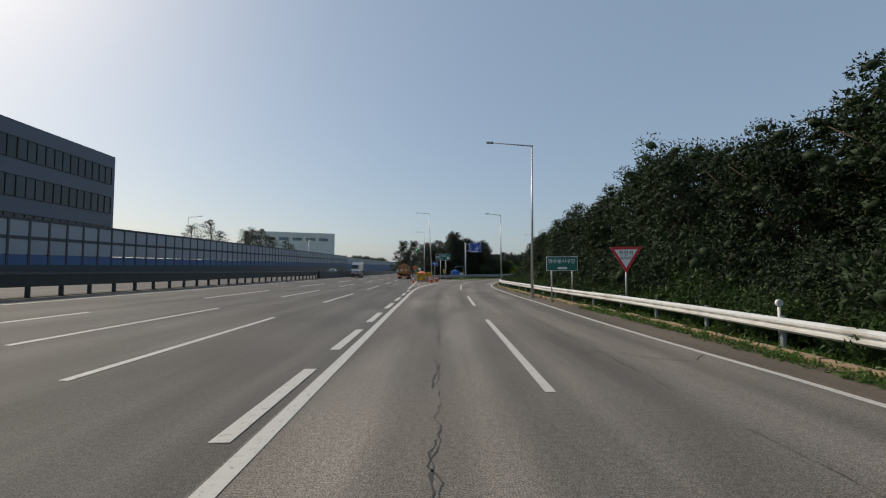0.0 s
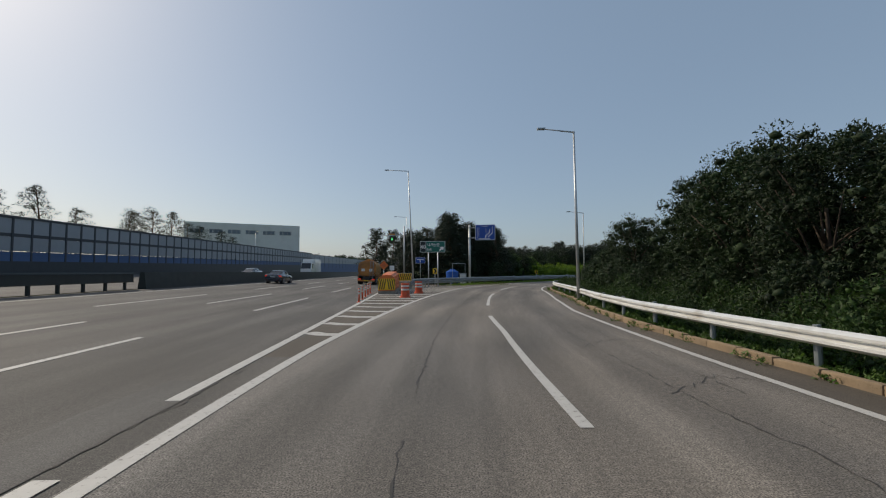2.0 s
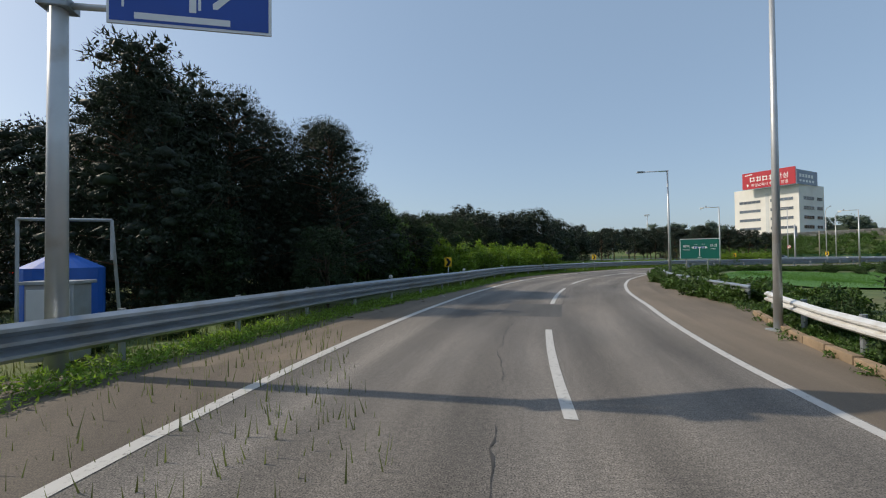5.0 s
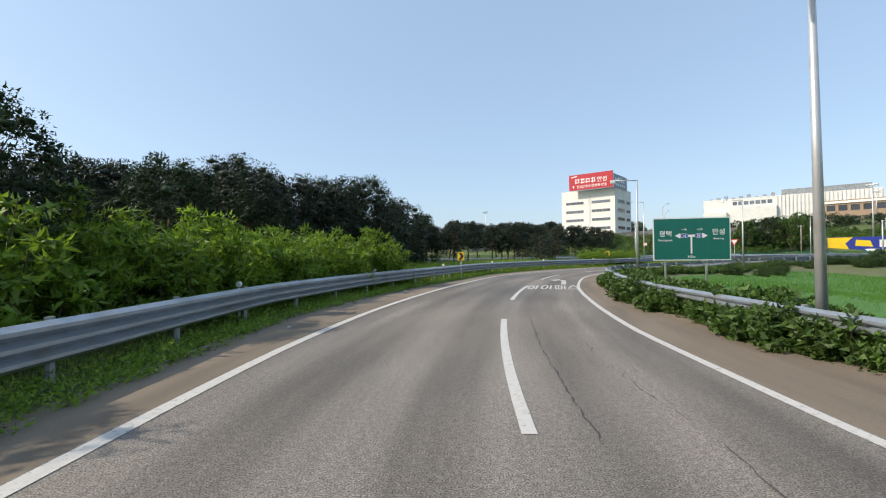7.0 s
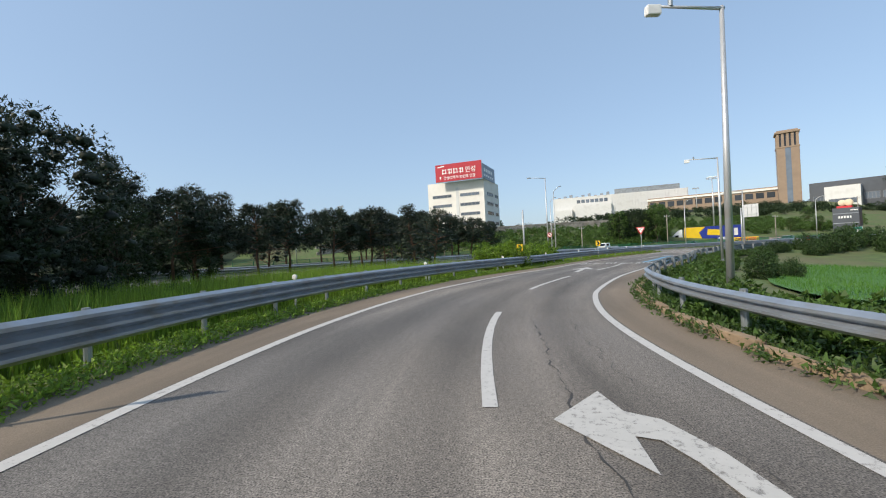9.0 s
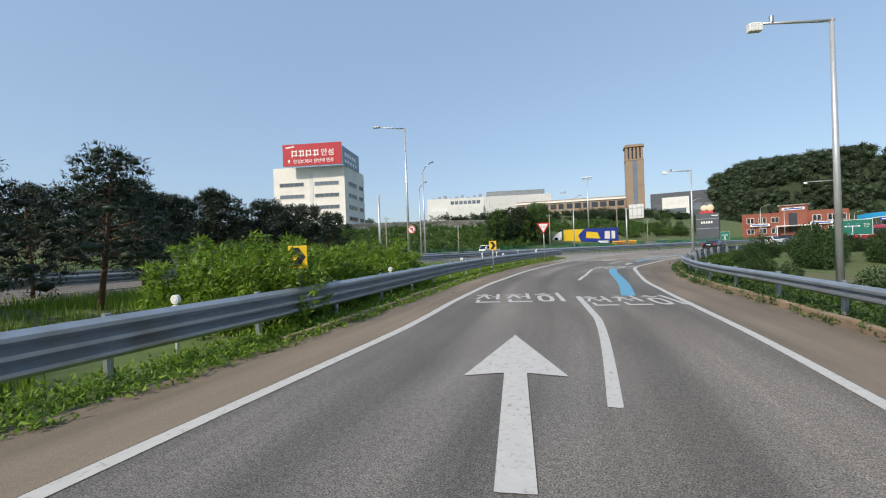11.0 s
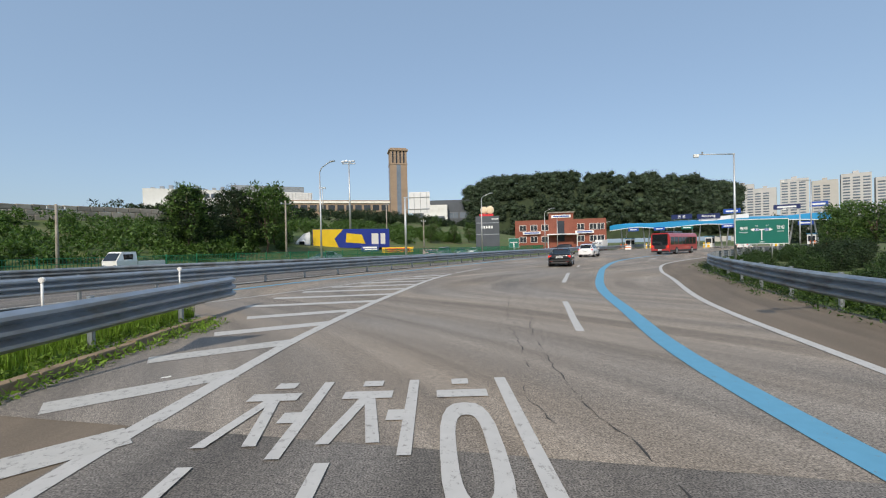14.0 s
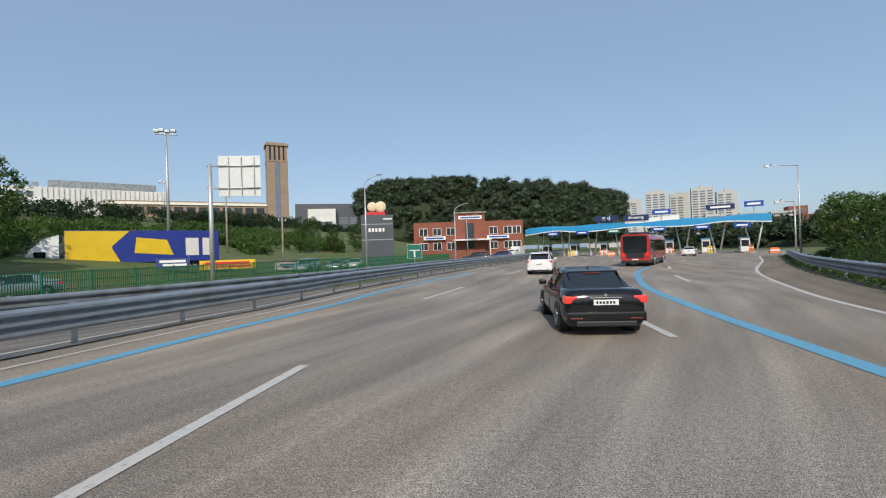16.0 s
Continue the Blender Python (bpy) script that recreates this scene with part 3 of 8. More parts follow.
BLUE_B = spline([(105.8, 120.2), (109.4, 119.1), (112.7, 117.85), (116.3, 116.0), (122.4, 112.7), (130.8, 106.9), (134.6, 104.0), (139.1, 100.3), (144.4, 95.3), (151.3, 86.7), (155.5, 79.5)])
stripe("blue_guide_line", BLUE_A, 0.44, 0.016, BLUE_PAINT, ramp)
stripe("blue_guide_line", BLUE_B, 0.38, 0.016, BLUE_PAINT, plaza)
stripe("blue_guide_line", BLUE_LEFT, 0.42, 0.016, BLUE_PAINT, plaza)
edge = ENTRY_EDGE[(ENTRY_EDGE[:, 0] > 60)]
stripe("edge_line", edge + sides(edge) * 0.95, 0.15, 0.0175, WHITE_PAINT, plaza)
stripe("edge_line", edge - sides(edge) * 0.8, 0.15, 0.0175, WHITE_PAINT, outer)
for p, q in (((134.2, 115.7), (138.5, 112.4)), ((146.7, 106.1), (150.4, 102.0)), ((157.8, 93.9), (161.3, 89.4)), ((168, 81), (171.5, 76.6)), ((124.75, 113.05), (130.45, 109.45)),
             ((136.2, 105.3), (138.2, 103.9)), ((144.0, 92.3), (147.2, 88.6)), ((152, 82), (154.5, 78.5)), ((158, 84), (160.5, 80.5)), ((160, 68), (162, 64.5)), ((151, 95.4), (153.4, 92.5)),
             ((166, 90), (169, 86.4))):
    m = tuple((a + b) / 2 for a, b in zip(p, q))
    stripe("lane_dash", np.array([p, m, q]), 0.2, 0.016, WHITE_PAINT, plaza)


def ring(cx, cy, rx, ry, w, n=20):
    """A tall rounded ring as quads."""
    out = []
    pt = lambda k, x, y: (cx + x * math.copysign(abs(math.cos(k)) ** 0.7, math.cos(k)), cy + y * math.copysign(abs(math.sin(k)) ** 0.7, math.sin(k)))
    for i in range(n):
        k0, k1 = (i - 0.001) * 2 * math.pi / n, (i + 1.001) * 2 * math.pi / n
        out.append([pt(k0, rx, ry), pt(k1, rx, ry), pt(k1, rx - w, ry - w * 0.75), pt(k0, rx - w, ry - w * 0.75)])
    return out


def stroke(x0, x1, y0, y1):
    return [[(x0, y0), (x1, y0), (x1, y1), (x0, y1)]]


def slant(xa, ya, xb, yb, w):
    return [[(xa - w / 2, ya), (xa + w / 2, ya), (xb + w / 2, yb), (xb - w / 2, yb)]]


# road glyphs in a cell one wide and one long, drawn with strokes of even width
HIEUT = stroke(0.22, 0.44, 0.93, 1.0) + stroke(0.02, 0.64, 0.78, 0.86) + ring(0.33, 0.36, 0.29, 0.36, 0.15)
GLYPHS = {
    "하": HIEUT + stroke(0.72, 0.86, 0.0, 1.0) + stroke(0.86, 1.0, 0.48, 0.58),
    "이": ring(0.33, 0.5, 0.31, 0.5, 0.15) + stroke(0.78, 0.93, 0.0, 1.0),
    "패": stroke(0.0, 0.52, 0.91, 1.0) + stroke(0.0, 0.52, 0.0, 0.09) + stroke(0.08, 0.19, 0.09, 0.91) + stroke(0.32, 0.43, 0.09, 0.91) + stroke(0.58, 0.70, 0.0, 1.0) + stroke(0.70, 0.84, 0.46, 0.55) + stroke(0.84, 0.97, 0.0, 1.0),
    "스": slant(0.12, 0.34, 0.47, 1.0, 0.14) + slant(0.88, 0.34, 0.53, 1.0, 0.14) + stroke(0.0, 1.0, 0.02, 0.13),
    "천": stroke(0.2, 0.46, 0.93, 1.0) + stroke(0.02, 0.62, 0.79, 0.87) + slant(0.09, 0.42, 0.30, 0.79, 0.13) + slant(0.56, 0.42, 0.36, 0.79, 0.13) + stroke(0.80, 0.93, 0.34, 1.0) + stroke(0.62, 0.80, 0.58, 0.67)
          + stroke(0.12, 0.25, 0.10, 0.31) + stroke(0.12, 0.96, 0.0, 0.10),
    "히": HIEUT + stroke(0.80, 0.95, 0.0, 1.0),
}


def flat_text(body, centre, yaw, width, length, parent, material=WHITE_PAINT, z=0.017):
    """Lettering painted on the road, stretched along it."""
    a, n, gap = radians(yaw), len(body), 0.14
    V, F = [], []
    for i, ch in enumerate(body):
        for k, quad in enumerate(GLYPHS[ch]):
            for gx, gy in quad:
                x = ((i * (1 + gap) + gx) / (n + (n - 1) * gap) - 0.5) * width
                y = (gy - 0.5) * length
                V.append((centre[0] + x * math.cos(a) - y * math.sin(a), centre[1] + x * math.sin(a) + y * math.cos(a), z + 0.0005 * (k % 4)))
            F.append((len(V) - 4, len(V) - 3, len(V) - 2, len(V) - 1))
    me = bpy.data.meshes.new("road_text")
    me.from_pydata(V, [], F)
    return part("road_lettering", me, material, parent, "worn white lettering painted on asphalt")


flat_text("하이패스", (41.55, 115.35), heading(129.5) + 3, 2.75, 2.75, ramp)
flat_text("천천히", (81.75, 127.2), -82, 3.0, 2.35, ramp)
flat_text("천천히", (81.05, 123.75), -82, 2.6, 2.2, ramp)
flat_text("하이패스", (98.7, 122.5), -99, 2.75, 2.9, ramp)
ARROW_TIP, ARROW_YAW = (104.72, 120.76), -102.1
flat_text("천천히", tuple(along(202.8, -0.95)[0]), -103, 3.3, 3.2, ramp, z=0.019)


def flat_arrow(points, tip, yaw, parent, z=0.017):
    a = radians(yaw)
    me = bpy.data.meshes.new("road_arrow")
    me.from_pydata([(tip[0] + x * math.cos(a) - y * math.sin(a), tip[1] + x * math.sin(a) + y * math.cos(a), z) for x, y in points], [], [tuple(range(len(points)))])
    return part("road_arrow", me, OLD_PAINT if len(points) > 8 else WHITE_PAINT, parent, "worn white arrow painted on asphalt")


flat_arrow([(0, 0), (-0.72, -2.75), (-0.16, -2.6), (-0.16, -5.6), (0.16, -5.6), (0.16, -2.6), (0.72, -2.75)][::-1], (75.6, 126.55), -83, ramp)
flat_arrow([(0, 0), (0.7, 0.75), (0.74, 0.12), (1.0, -0.12), (1.15, -0.8), (1.3, -4.3), (1.02, -4.3), (0.87, -0.95), (0.78, -0.55), (0.6, -0.45), (0.5, -1.1)][::-1], (46.6, 119.45), -57, ramp)


flat_arrow([(0, 0), (-0.34, -1.89), (-0.09, -1.78), (-0.09, -3.79), (0.09, -3.79), (0.09, -1.78), (0.34, -1.89)][::-1], ARROW_TIP, ARROW_YAW, ramp)


# ---- sealed cracks: wandering dark lines ----
def crack(s0, s1, off, width=0.035, seed=1, amp=0.10):
    rng = np.random.default_rng(seed)
    s = np.arange(s0, s1, 0.16)
    wob = np.cumsum(rng.normal(0, 0.032, len(s)))
    wob -= np.linspace(wob[0], wob[-1], len(s))
    q = along(s, off(s) + np.clip(wob, -amp * 2, amp * 2) + rng.normal(0, 0.018, len(s)))
    nrm = sides(q)
    wid = width * 0.42 * (0.15 + rng.random(len(s)) ** 2 * 2.2)
    V, F = [], []
    for i in range(len(q)):
        V += [(*(q[i] - nrm[i] * wid[i] / 2), 0.0095), (*(q[i] + nrm[i] * wid[i] / 2), 0.0095)]
        if i and math.sin(i * 0.21 + seed) + math.sin(i * 0.057 * seed) > -1.1:
            F.append((2 * i - 2, 2 * i - 1, 2 * i + 1, 2 * i))
    me = bpy.data.meshes.new("crack")
    me.from_pydata(V, [], F)
    return part("crack", me, CRACK, ramp)


crack(-18, 92, table([-18, 0, 20, 38, 55, 68, 92], [-0.02, 0.0, -0.1, -0.4, -0.35, -0.45, -0.3]), 0.05, 1)
crack(-18, 26, table([-18, 0, 26], [-0.22, -0.2, -0.4]), 0.03, 2)
crack(-16, 80, table([-16, 0, 25, 40, 60, 80], [3.7, 3.9, 3.9, 3.4, 3.2, 2.6]), 0.04, 3)
crack(8, 75, table([8, 25, 40, 60, 75], [4.7, 4.6, 4.0, 3.9, 3.4]), 0.03, 4)
crack(96, 150, table([96, 103, 110, 130, 150], [1.1, 1.4, 1.6, 1.1, 1.0]), 0.035, 5)
crack(100, 145, table([100, 120, 145], [2.6, 2.1, 1.9]), 0.025, 6)
crack(200, 228, table([200, 207, 214, 228], [1.6, 1.4, 1.2, 1.4]), 0.03, 7)
crack(203, 216, table([203, 216], [0.9, 0.9]), 0.03, 8)
for off, seed in ((-2.9, 21), (-3.1, 22)):
    crack(-30, 35, table([-30, 0, 35], [off + 0.2, off, off - 0.9]), 0.05, seed)
# cross cracks in the right-hand shoulder
for n_, (s, o0, o1) in enumerate(((-2, 3.2, 6.0), (3, 4.1, 6.0), (14, 3.8, 5.6), (17, 3.4, 5.5), (34, 3.2, 4.9), (38, 2.9, 4.7), (56, 2.6, 4.6), (58, 3.0, 4.8), (64, 2.8, 4.6), (70, 2.6, 4.3))):
    rng = np.random.default_rng(50 + n_)
    o = np.linspace(o0, o1, 14)
    q = np.array([along(s + 0.5 * math.sin(v * 2.2 + n_) + rng.normal(0, 0.08), v)[0] for v in o])
    stripe("crack", q, 0.022, 0.0098, CRACK, ramp)
pq = np.linspace(93.5, 97.2, 5)
part("asphalt_patch", strip_mesh("asphalt_patch", along(pq, -0.9), along(pq, 1.15), 0.0085, A_DARK), None, ramp, "dark rectangular asphalt repair")
pq = np.linspace(9.5, 34, 12)
part("asphalt_patch", strip_mesh("asphalt_patch", along(pq, LEFT_LINE(pq) - 1.9), along(pq, LEFT_LINE(pq) - 0.6), lambda x, y: bank(x, y) + 0.009, A_DARK), None, motorway, "dark rectangular asphalt repair")


# ---- kerbs ----
def kerb_run(name, q, label, length=1.0):
    """A row of kerb stones along a plan curve, each a piece of its own."""
    holder = thing(name, pose(0, 0, 0), label, "kerb", kind="structure")
    shapes = []
    for v in range(3):
        bm = box(B(), -0.09, 0.09, -length / 2 + 0.012, length / 2 - 0.012, -0.12, 0.15 + 0.012 * v, 0.025)
        me = bpy.data.meshes.new("kerb_stone")
        bm.to_mesh(me)
        bm.free()
        me.materials.append(KERB)
        shapes.append(me)
    d = np.gradient(q, axis=0)
    s = np.r_[0, np.cumsum(np.hypot(*np.diff(q, axis=0).T))]
    rng = random.Random(4)
    for i, t in enumerate(np.arange(length / 2, s[-1], length)):
        x, y = np.interp(t, s, q[:, 0]), np.interp(t, s, q[:, 1])
        a = math.atan2(-np.interp(t, s, d[:, 0]), np.interp(t, s, d[:, 1]))
        ob = part("kerb_stone", shapes[rng.randrange(3)], None, holder)
        ob.matrix_world = pose(x, y, rng.uniform(-0.03, 0.01), rng.uniform(-1, 1), rng.uniform(-2, 2), math.degrees(a) + rng.uniform(-1.2, 1.2))
    return holder


ks = np.arange(-16, 96, 0.5)
kerb_run("kerb_near", along(ks, RAIL_RIGHT(ks) - 0.28), "crumbling sand-coloured kerb under the white guardrail")
ks = np.arange(132, 196, 0.5)
kerb_run("kerb_far", along(ks, RAIL_RIGHT(ks) - 0.28), "weathered sandy kerb below the guardrail")
ks = np.arange(166, 209.2, 0.5)
kerb_run("kerb_inner", along(ks, RAIL_LEFT(ks) + 0.62), "weedy concrete kerb below the grey guardrail")


# ---- guardrails ----
W_BEAM = [(a * 1.25, b) for a, b in ((0.0, 0.47), (0.035, 0.49), (0.08, 0.53), (0.08, 0.575), (0.03, 0.605), (0.0, 0.63), (0.03, 0.655), (0.08, 0.685), (0.08, 0.73), (0.035, 0.77), (0.0, 0.79))]
THRIE = [(a * 1.7, 0.29 + (b - 0.30) * 1.36) for a, b in ((0.0, 0.30), (0.03, 0.32), (0.08, 0.355), (0.08, 0.395), (0.03, 0.425), (0.0, 0.45), (0.03, 0.475), (0.08, 0.505), (0.08, 0.55), (0.03, 0.58), (0.0, 0.605), (0.03, 0.63),
         (0.08, 0.665), (0.08, 0.71), (0.03, 0.74), (0.0, 0.76))]


def guardrail(q, side, profile, material, label, spacing=2.0, post=0.065, z0=0.0):
    """Corrugated beam with posts behind it. side: +1 where the wave bulges to the curve's right."""
    holder = thing("guardrail", pose(0, 0, 0), label, "guardrail")
    nrm = sides(q) * side
    back = [(a - 0.012, b) for a, b in profile][::-1]
    ring = list(profile) + back
    bm = B()
    step = 2
    loft(bm, [[(*(q[i] + nrm[i] * a), b + z0) for a, b in ring] for i in range(0, len(q), step)])
    part("beam", bm, material, holder)
    s = np.r_[0, np.cumsum(np.hypot(*np.diff(q, axis=0).T))]
    bm = B()
    tube(bm, (0, 0, -0.3), (0, 0, profile[-1][1] + 0.02), post, n=8)
    me = bpy.data.meshes.new("post")
    bm.to_mesh(me)
    bm.free()
    me.materials.append(GALV_OLD)
    bm = B()
    box(bm, -0.05, 0.05, -0.06, 0.06, profile[2][1], profile[-2][1], 0.01)
    blk = bpy.data.meshes.new("spacer")
    bm.to_mesh(blk)
    bm.free()
    blk.materials.append(GALV_OLD)
    for t in np.arange(0.6, s[-1] - 0.3, spacing):
        x, y = np.interp(t, s, q[:, 0]), np.interp(t, s, q[:, 1])
        nx, ny = np.interp(t, s, nrm[:, 0]), np.interp(t, s, nrm[:, 1])
        a = math.degrees(math.atan2(ny, nx))
        part("post", me, None, holder).matrix_world = pose(x - nx * 0.17, y - ny * 0.17, z0, 0, 0, a)
        part("spacer", blk, None, holder).matrix_world = pose(x - nx * 0.065, y - ny * 0.065, z0, 0, 0, a)
    return holder


g1 = np.arange(-50, 96, 0.5)
guardrail(along(g1, RAIL_RIGHT(g1)), -1, W_BEAM, RAIL_WHITE, "white-painted corrugated guardrail on steel posts", 3.0)
g2 = np.arange(98, 196, 0.5)
guardrail(along(g2, RAIL_RIGHT(g2)), -1, W_BEAM, GALV, "galvanised corrugated guardrail overgrown by vines", 3.0)
guardrail(RAIL_LATE, -1, THRIE, GALV_OLD, "dull grey corrugated guardrail along the plaza", 3.0)
g3 = np.arange(70, 211.6, 0.5)
guardrail(along(g3, RAIL_LEFT(g3)), 1, THRIE, GALV, "grey triple-wave guardrail along the outer curve", 3.0, z0=0.1)
guardrail(ENTRY_EDGE, 1, THRIE, GALV, "grey guardrail between plaza and entry road", 3.0, z0=0.12)
guardrail(NEAR_RAIL, 1, THRIE, GALV_OLD, "dull steel guardrail beside the entry road", 4.0, z0=0.1)
tagged(part("rail_strip", strip_mesh("rail_strip", ENTRY_EDGE - sides(ENTRY_EDGE) * 0.34, ENTRY_EDGE + sides(ENTRY_EDGE) * 0.05, 0.05, CONCRETE)), "narrow concrete strip under the guardrail", "kerb", kind="structure")
# median of the motorway: dark rail on short posts, then a solid dark barrier
my = np.arange(-80, 56, 1.0)
MZ = 0.77
med = thing("median_barrier", pose(0, 0, 0), "dark steel median barrier on short pale posts", "barrier")
for z0, z1, w in ((0.42, 0.95, 0.1), (0.98, 1.06, 0.14)):
    bm = B()
    loft(bm, [[(main_x(y, -15.4 - w), y, z0 + MZ), (main_x(y, -15.4 + w), y, z0 + MZ), (main_x(y, -15.4 + w * 0.7), y, z1 + MZ), (main_x(y, -15.4 - w * 0.7), y, z1 + MZ)] for y in my])
    part("rail", bm, DARK_STEEL, med)
bm = box(B(), -0.07, 0.07, -0.07, 0.07, -0.05, 0.44, 0.01)
pm = bpy.data.meshes.new("post")
bm.to_mesh(pm)
bm.free()
pm.materials.append(DARK_STEEL)
for y in np.arange(-80, 56, 1.7):
    part("post", pm, None, med).matrix_world = pose(main_x(y, -15.4), y, MZ, 0, 0, 3.4)
my = np.arange(56, 470, 6.0)
bm = B()
loft(bm, [[(main_x(y, -15.7), y, 0.68), (main_x(y, -15.1), y, 0.68), (main_x(y, -15.25), y, 1.85), (main_x(y, -15.55), y, 1.85)] for y in my])
tagged(part("median_wall", bm, DARK_STEEL), "dark green-black solid median wall", "barrier", kind="structure")


# ---- noise barrier ----
def noise_barrier():
    NB_CREAM = mat("cream_grey_acoustic_panel", (0.30, 0.33, 0.36), 0.55, vary=0.07, scale=0.8, spread=0.05, dirt=(0.25, 0.26, 0.27), dirt_amount=0.35, dirt_scale=0.6)
    NB_BLUE = mat("blue_acoustic_panel", (0.05, 0.11, 0.24), 0.55, vary=0.1, scale=0.8, spread=0.08)
    NB_DARK = mat("dark_steel_frame", (0.06, 0.068, 0.078), 0.5, 0.4, vary=0.1, scale=2)
    holder = thing("noise_barrier", pose(0, 0, 0), "grey and blue panelled noise barrier with dark posts", "barrier")
    bay = 2.0
    nz = lambda y: 1.62 + 0.012 * (y - 20)

    def mesh_of(m, *b):
        bm = box(B(), *b)
        me = bpy.data.meshes.new("panel")
        bm.to_mesh(me)
        bm.free()
        me.materials.append(m)
        return me

    upper = mesh_of(NB_CREAM, -0.05, 0.05, 0.10, bay - 0.10, 3.32, 4.72)
    lower = mesh_of(NB_CREAM, -0.05, 0.05, 0.10, bay - 0.10, 1.70, 3.02)
    blue = mesh_of(NB_BLUE, -0.06, 0.06, 0.06, bay - 0.06, 0.75, 1.64)
    postm = mesh_of(NB_DARK, -0.11, 0.11, -0.10, 0.10, -0.1, 4.95)
    for i in range(-14, 84):
        y = i * bay + 8.0
        x = float(main_x(y, -34.0))
        for name, me in (("upper_panel", upper), ("lower_panel", lower), ("blue_panel", blue), ("post", postm)):
            part(name, me, None, holder).matrix_world = pose(x, y, nz(y), 0, 0, 3.4)
    ya, yb = -20.0, 176.0
    # foot_wall: the dark of the gap below the panels is put into its colour
    for name, z0, z1, w, m in (("middle_rail", 3.02, 3.32, 0.08, NB_DARK), ("top_rail", 4.72, 4.95, 0.12, NB_DARK), ("foot_wall", -2.2, 0.75, 0.16, NB_DARK)):
        bm = B()
        loft(bm, [[(main_x(y, -34 - w), y, z0 + nz(y)), (main_x(y, -34 + w), y, z0 + nz(y)), (main_x(y, -34 + w), y, z1 + nz(y)), (main_x(y, -34 - w), y, z1 + nz(y))] for y in (ya, yb)])
        part(name, bm, m, holder)
    # plain continuation further along the motorway
    far = thing("noise_barrier", pose(0, 0, 0), "pale grey and blue noise barrier along motorway", "barrier")
    for name, z0, z1, m in (("blue_panel", -3.5, 1.6, NB_BLUE), ("grey_panel", 1.6, 4.4, NB_CREAM), ("top_rail", 4.4, 4.6, NB_DARK)):
        bm = B()
        loft(bm, [[(main_x(y, -34.1), y, z0 + nz(y)), (main_x(y, -33.9), y, z0 + nz(y)), (main_x(y, -33.9), y, z1 + nz(y)), (main_x(y, -34.1), y, z1 + nz(y))] for y in (yb + 0.2, 520.0)])
        part(name, bm, m, far)
    for i in range(26):
        y = yb + 4 + i * 8
        part("post", postm, None, far).matrix_world = pose(float(main_x(y, -33.95)), y, nz(y) - 0.35, 0, 0, 3.4)


noise_barrier()


# ---- signs ----
def letters(body, height, x, z, material, parent, y=-0.035, width=None):
    """Raised flat lettering on a board that faces local -y."""
    cu = bpy.data.curves.new("lettering", "FONT")
    cu.body, cu.align_x, cu.align_y, cu.offset = body, "CENTER", "CENTER", 0.01
    ob = bpy.data.objects.new("lettering", cu)
    scene.collection.objects.link(ob)
    me = bpy.data.meshes.new_from_object(ob.evaluated_get(bpy.context.evaluated_depsgraph_get()))
    bpy.data.objects.remove(ob)
    co = np.array([v.co for v in me.vertices])
    lo, hi = co.min(0), co.max(0)
    k = height / (hi[1] - lo[1])
    kx = width / (hi[0] - lo[0]) if width else k
    for v in me.vertices:
        v.co = (x + (v.co.x - (lo[0] + hi[0]) / 2) * kx, y, z + (v.co.y - (lo[1] + hi[1]) / 2) * k)
    return part("lettering", me, material, parent)


def poly(name, points, material, parent, y=-0.035, thick=0.0):
    """A flat shape in the board's plane, from (x, z) corners."""
    me = bpy.data.meshes.new(name)
    me.from_pydata([(a, y, b) for a, b in points], [], [tuple(range(len(points)))])
    return part(name, me, material, parent)


def bar(name, x0, x1, z0, z1, material, parent, y=-0.035):
    return poly(name, [(x0, z0), (x1, z0), (x1, z1), (x0, z1)], material, parent, y)


def board(holder, x0, x1, z0, z1, material, rim=WHITE_SIGN, inset=0.05, back=SIGN_BACK):
    part("sign_back", box(B(), x0, x1, -0.005, 0.03, z0, z1, 0.008), back, holder)
    bar("border", x0 + 0.005, x1 - 0.005, z0 + 0.005, z1 - 0.005, rim, holder, -0.010)
    return bar("sign_face", x0 + inset, x1 - inset, z0 + inset, z1 - inset, material, holder, -0.016)


def posts(holder, xs, top, r=0.05, y=0.09, foot=-0.15):
    for x in xs:
        part("post", tube(B(), (x, y, foot), (x, y, top), r, n=12), POLE, holder, smooth=True)


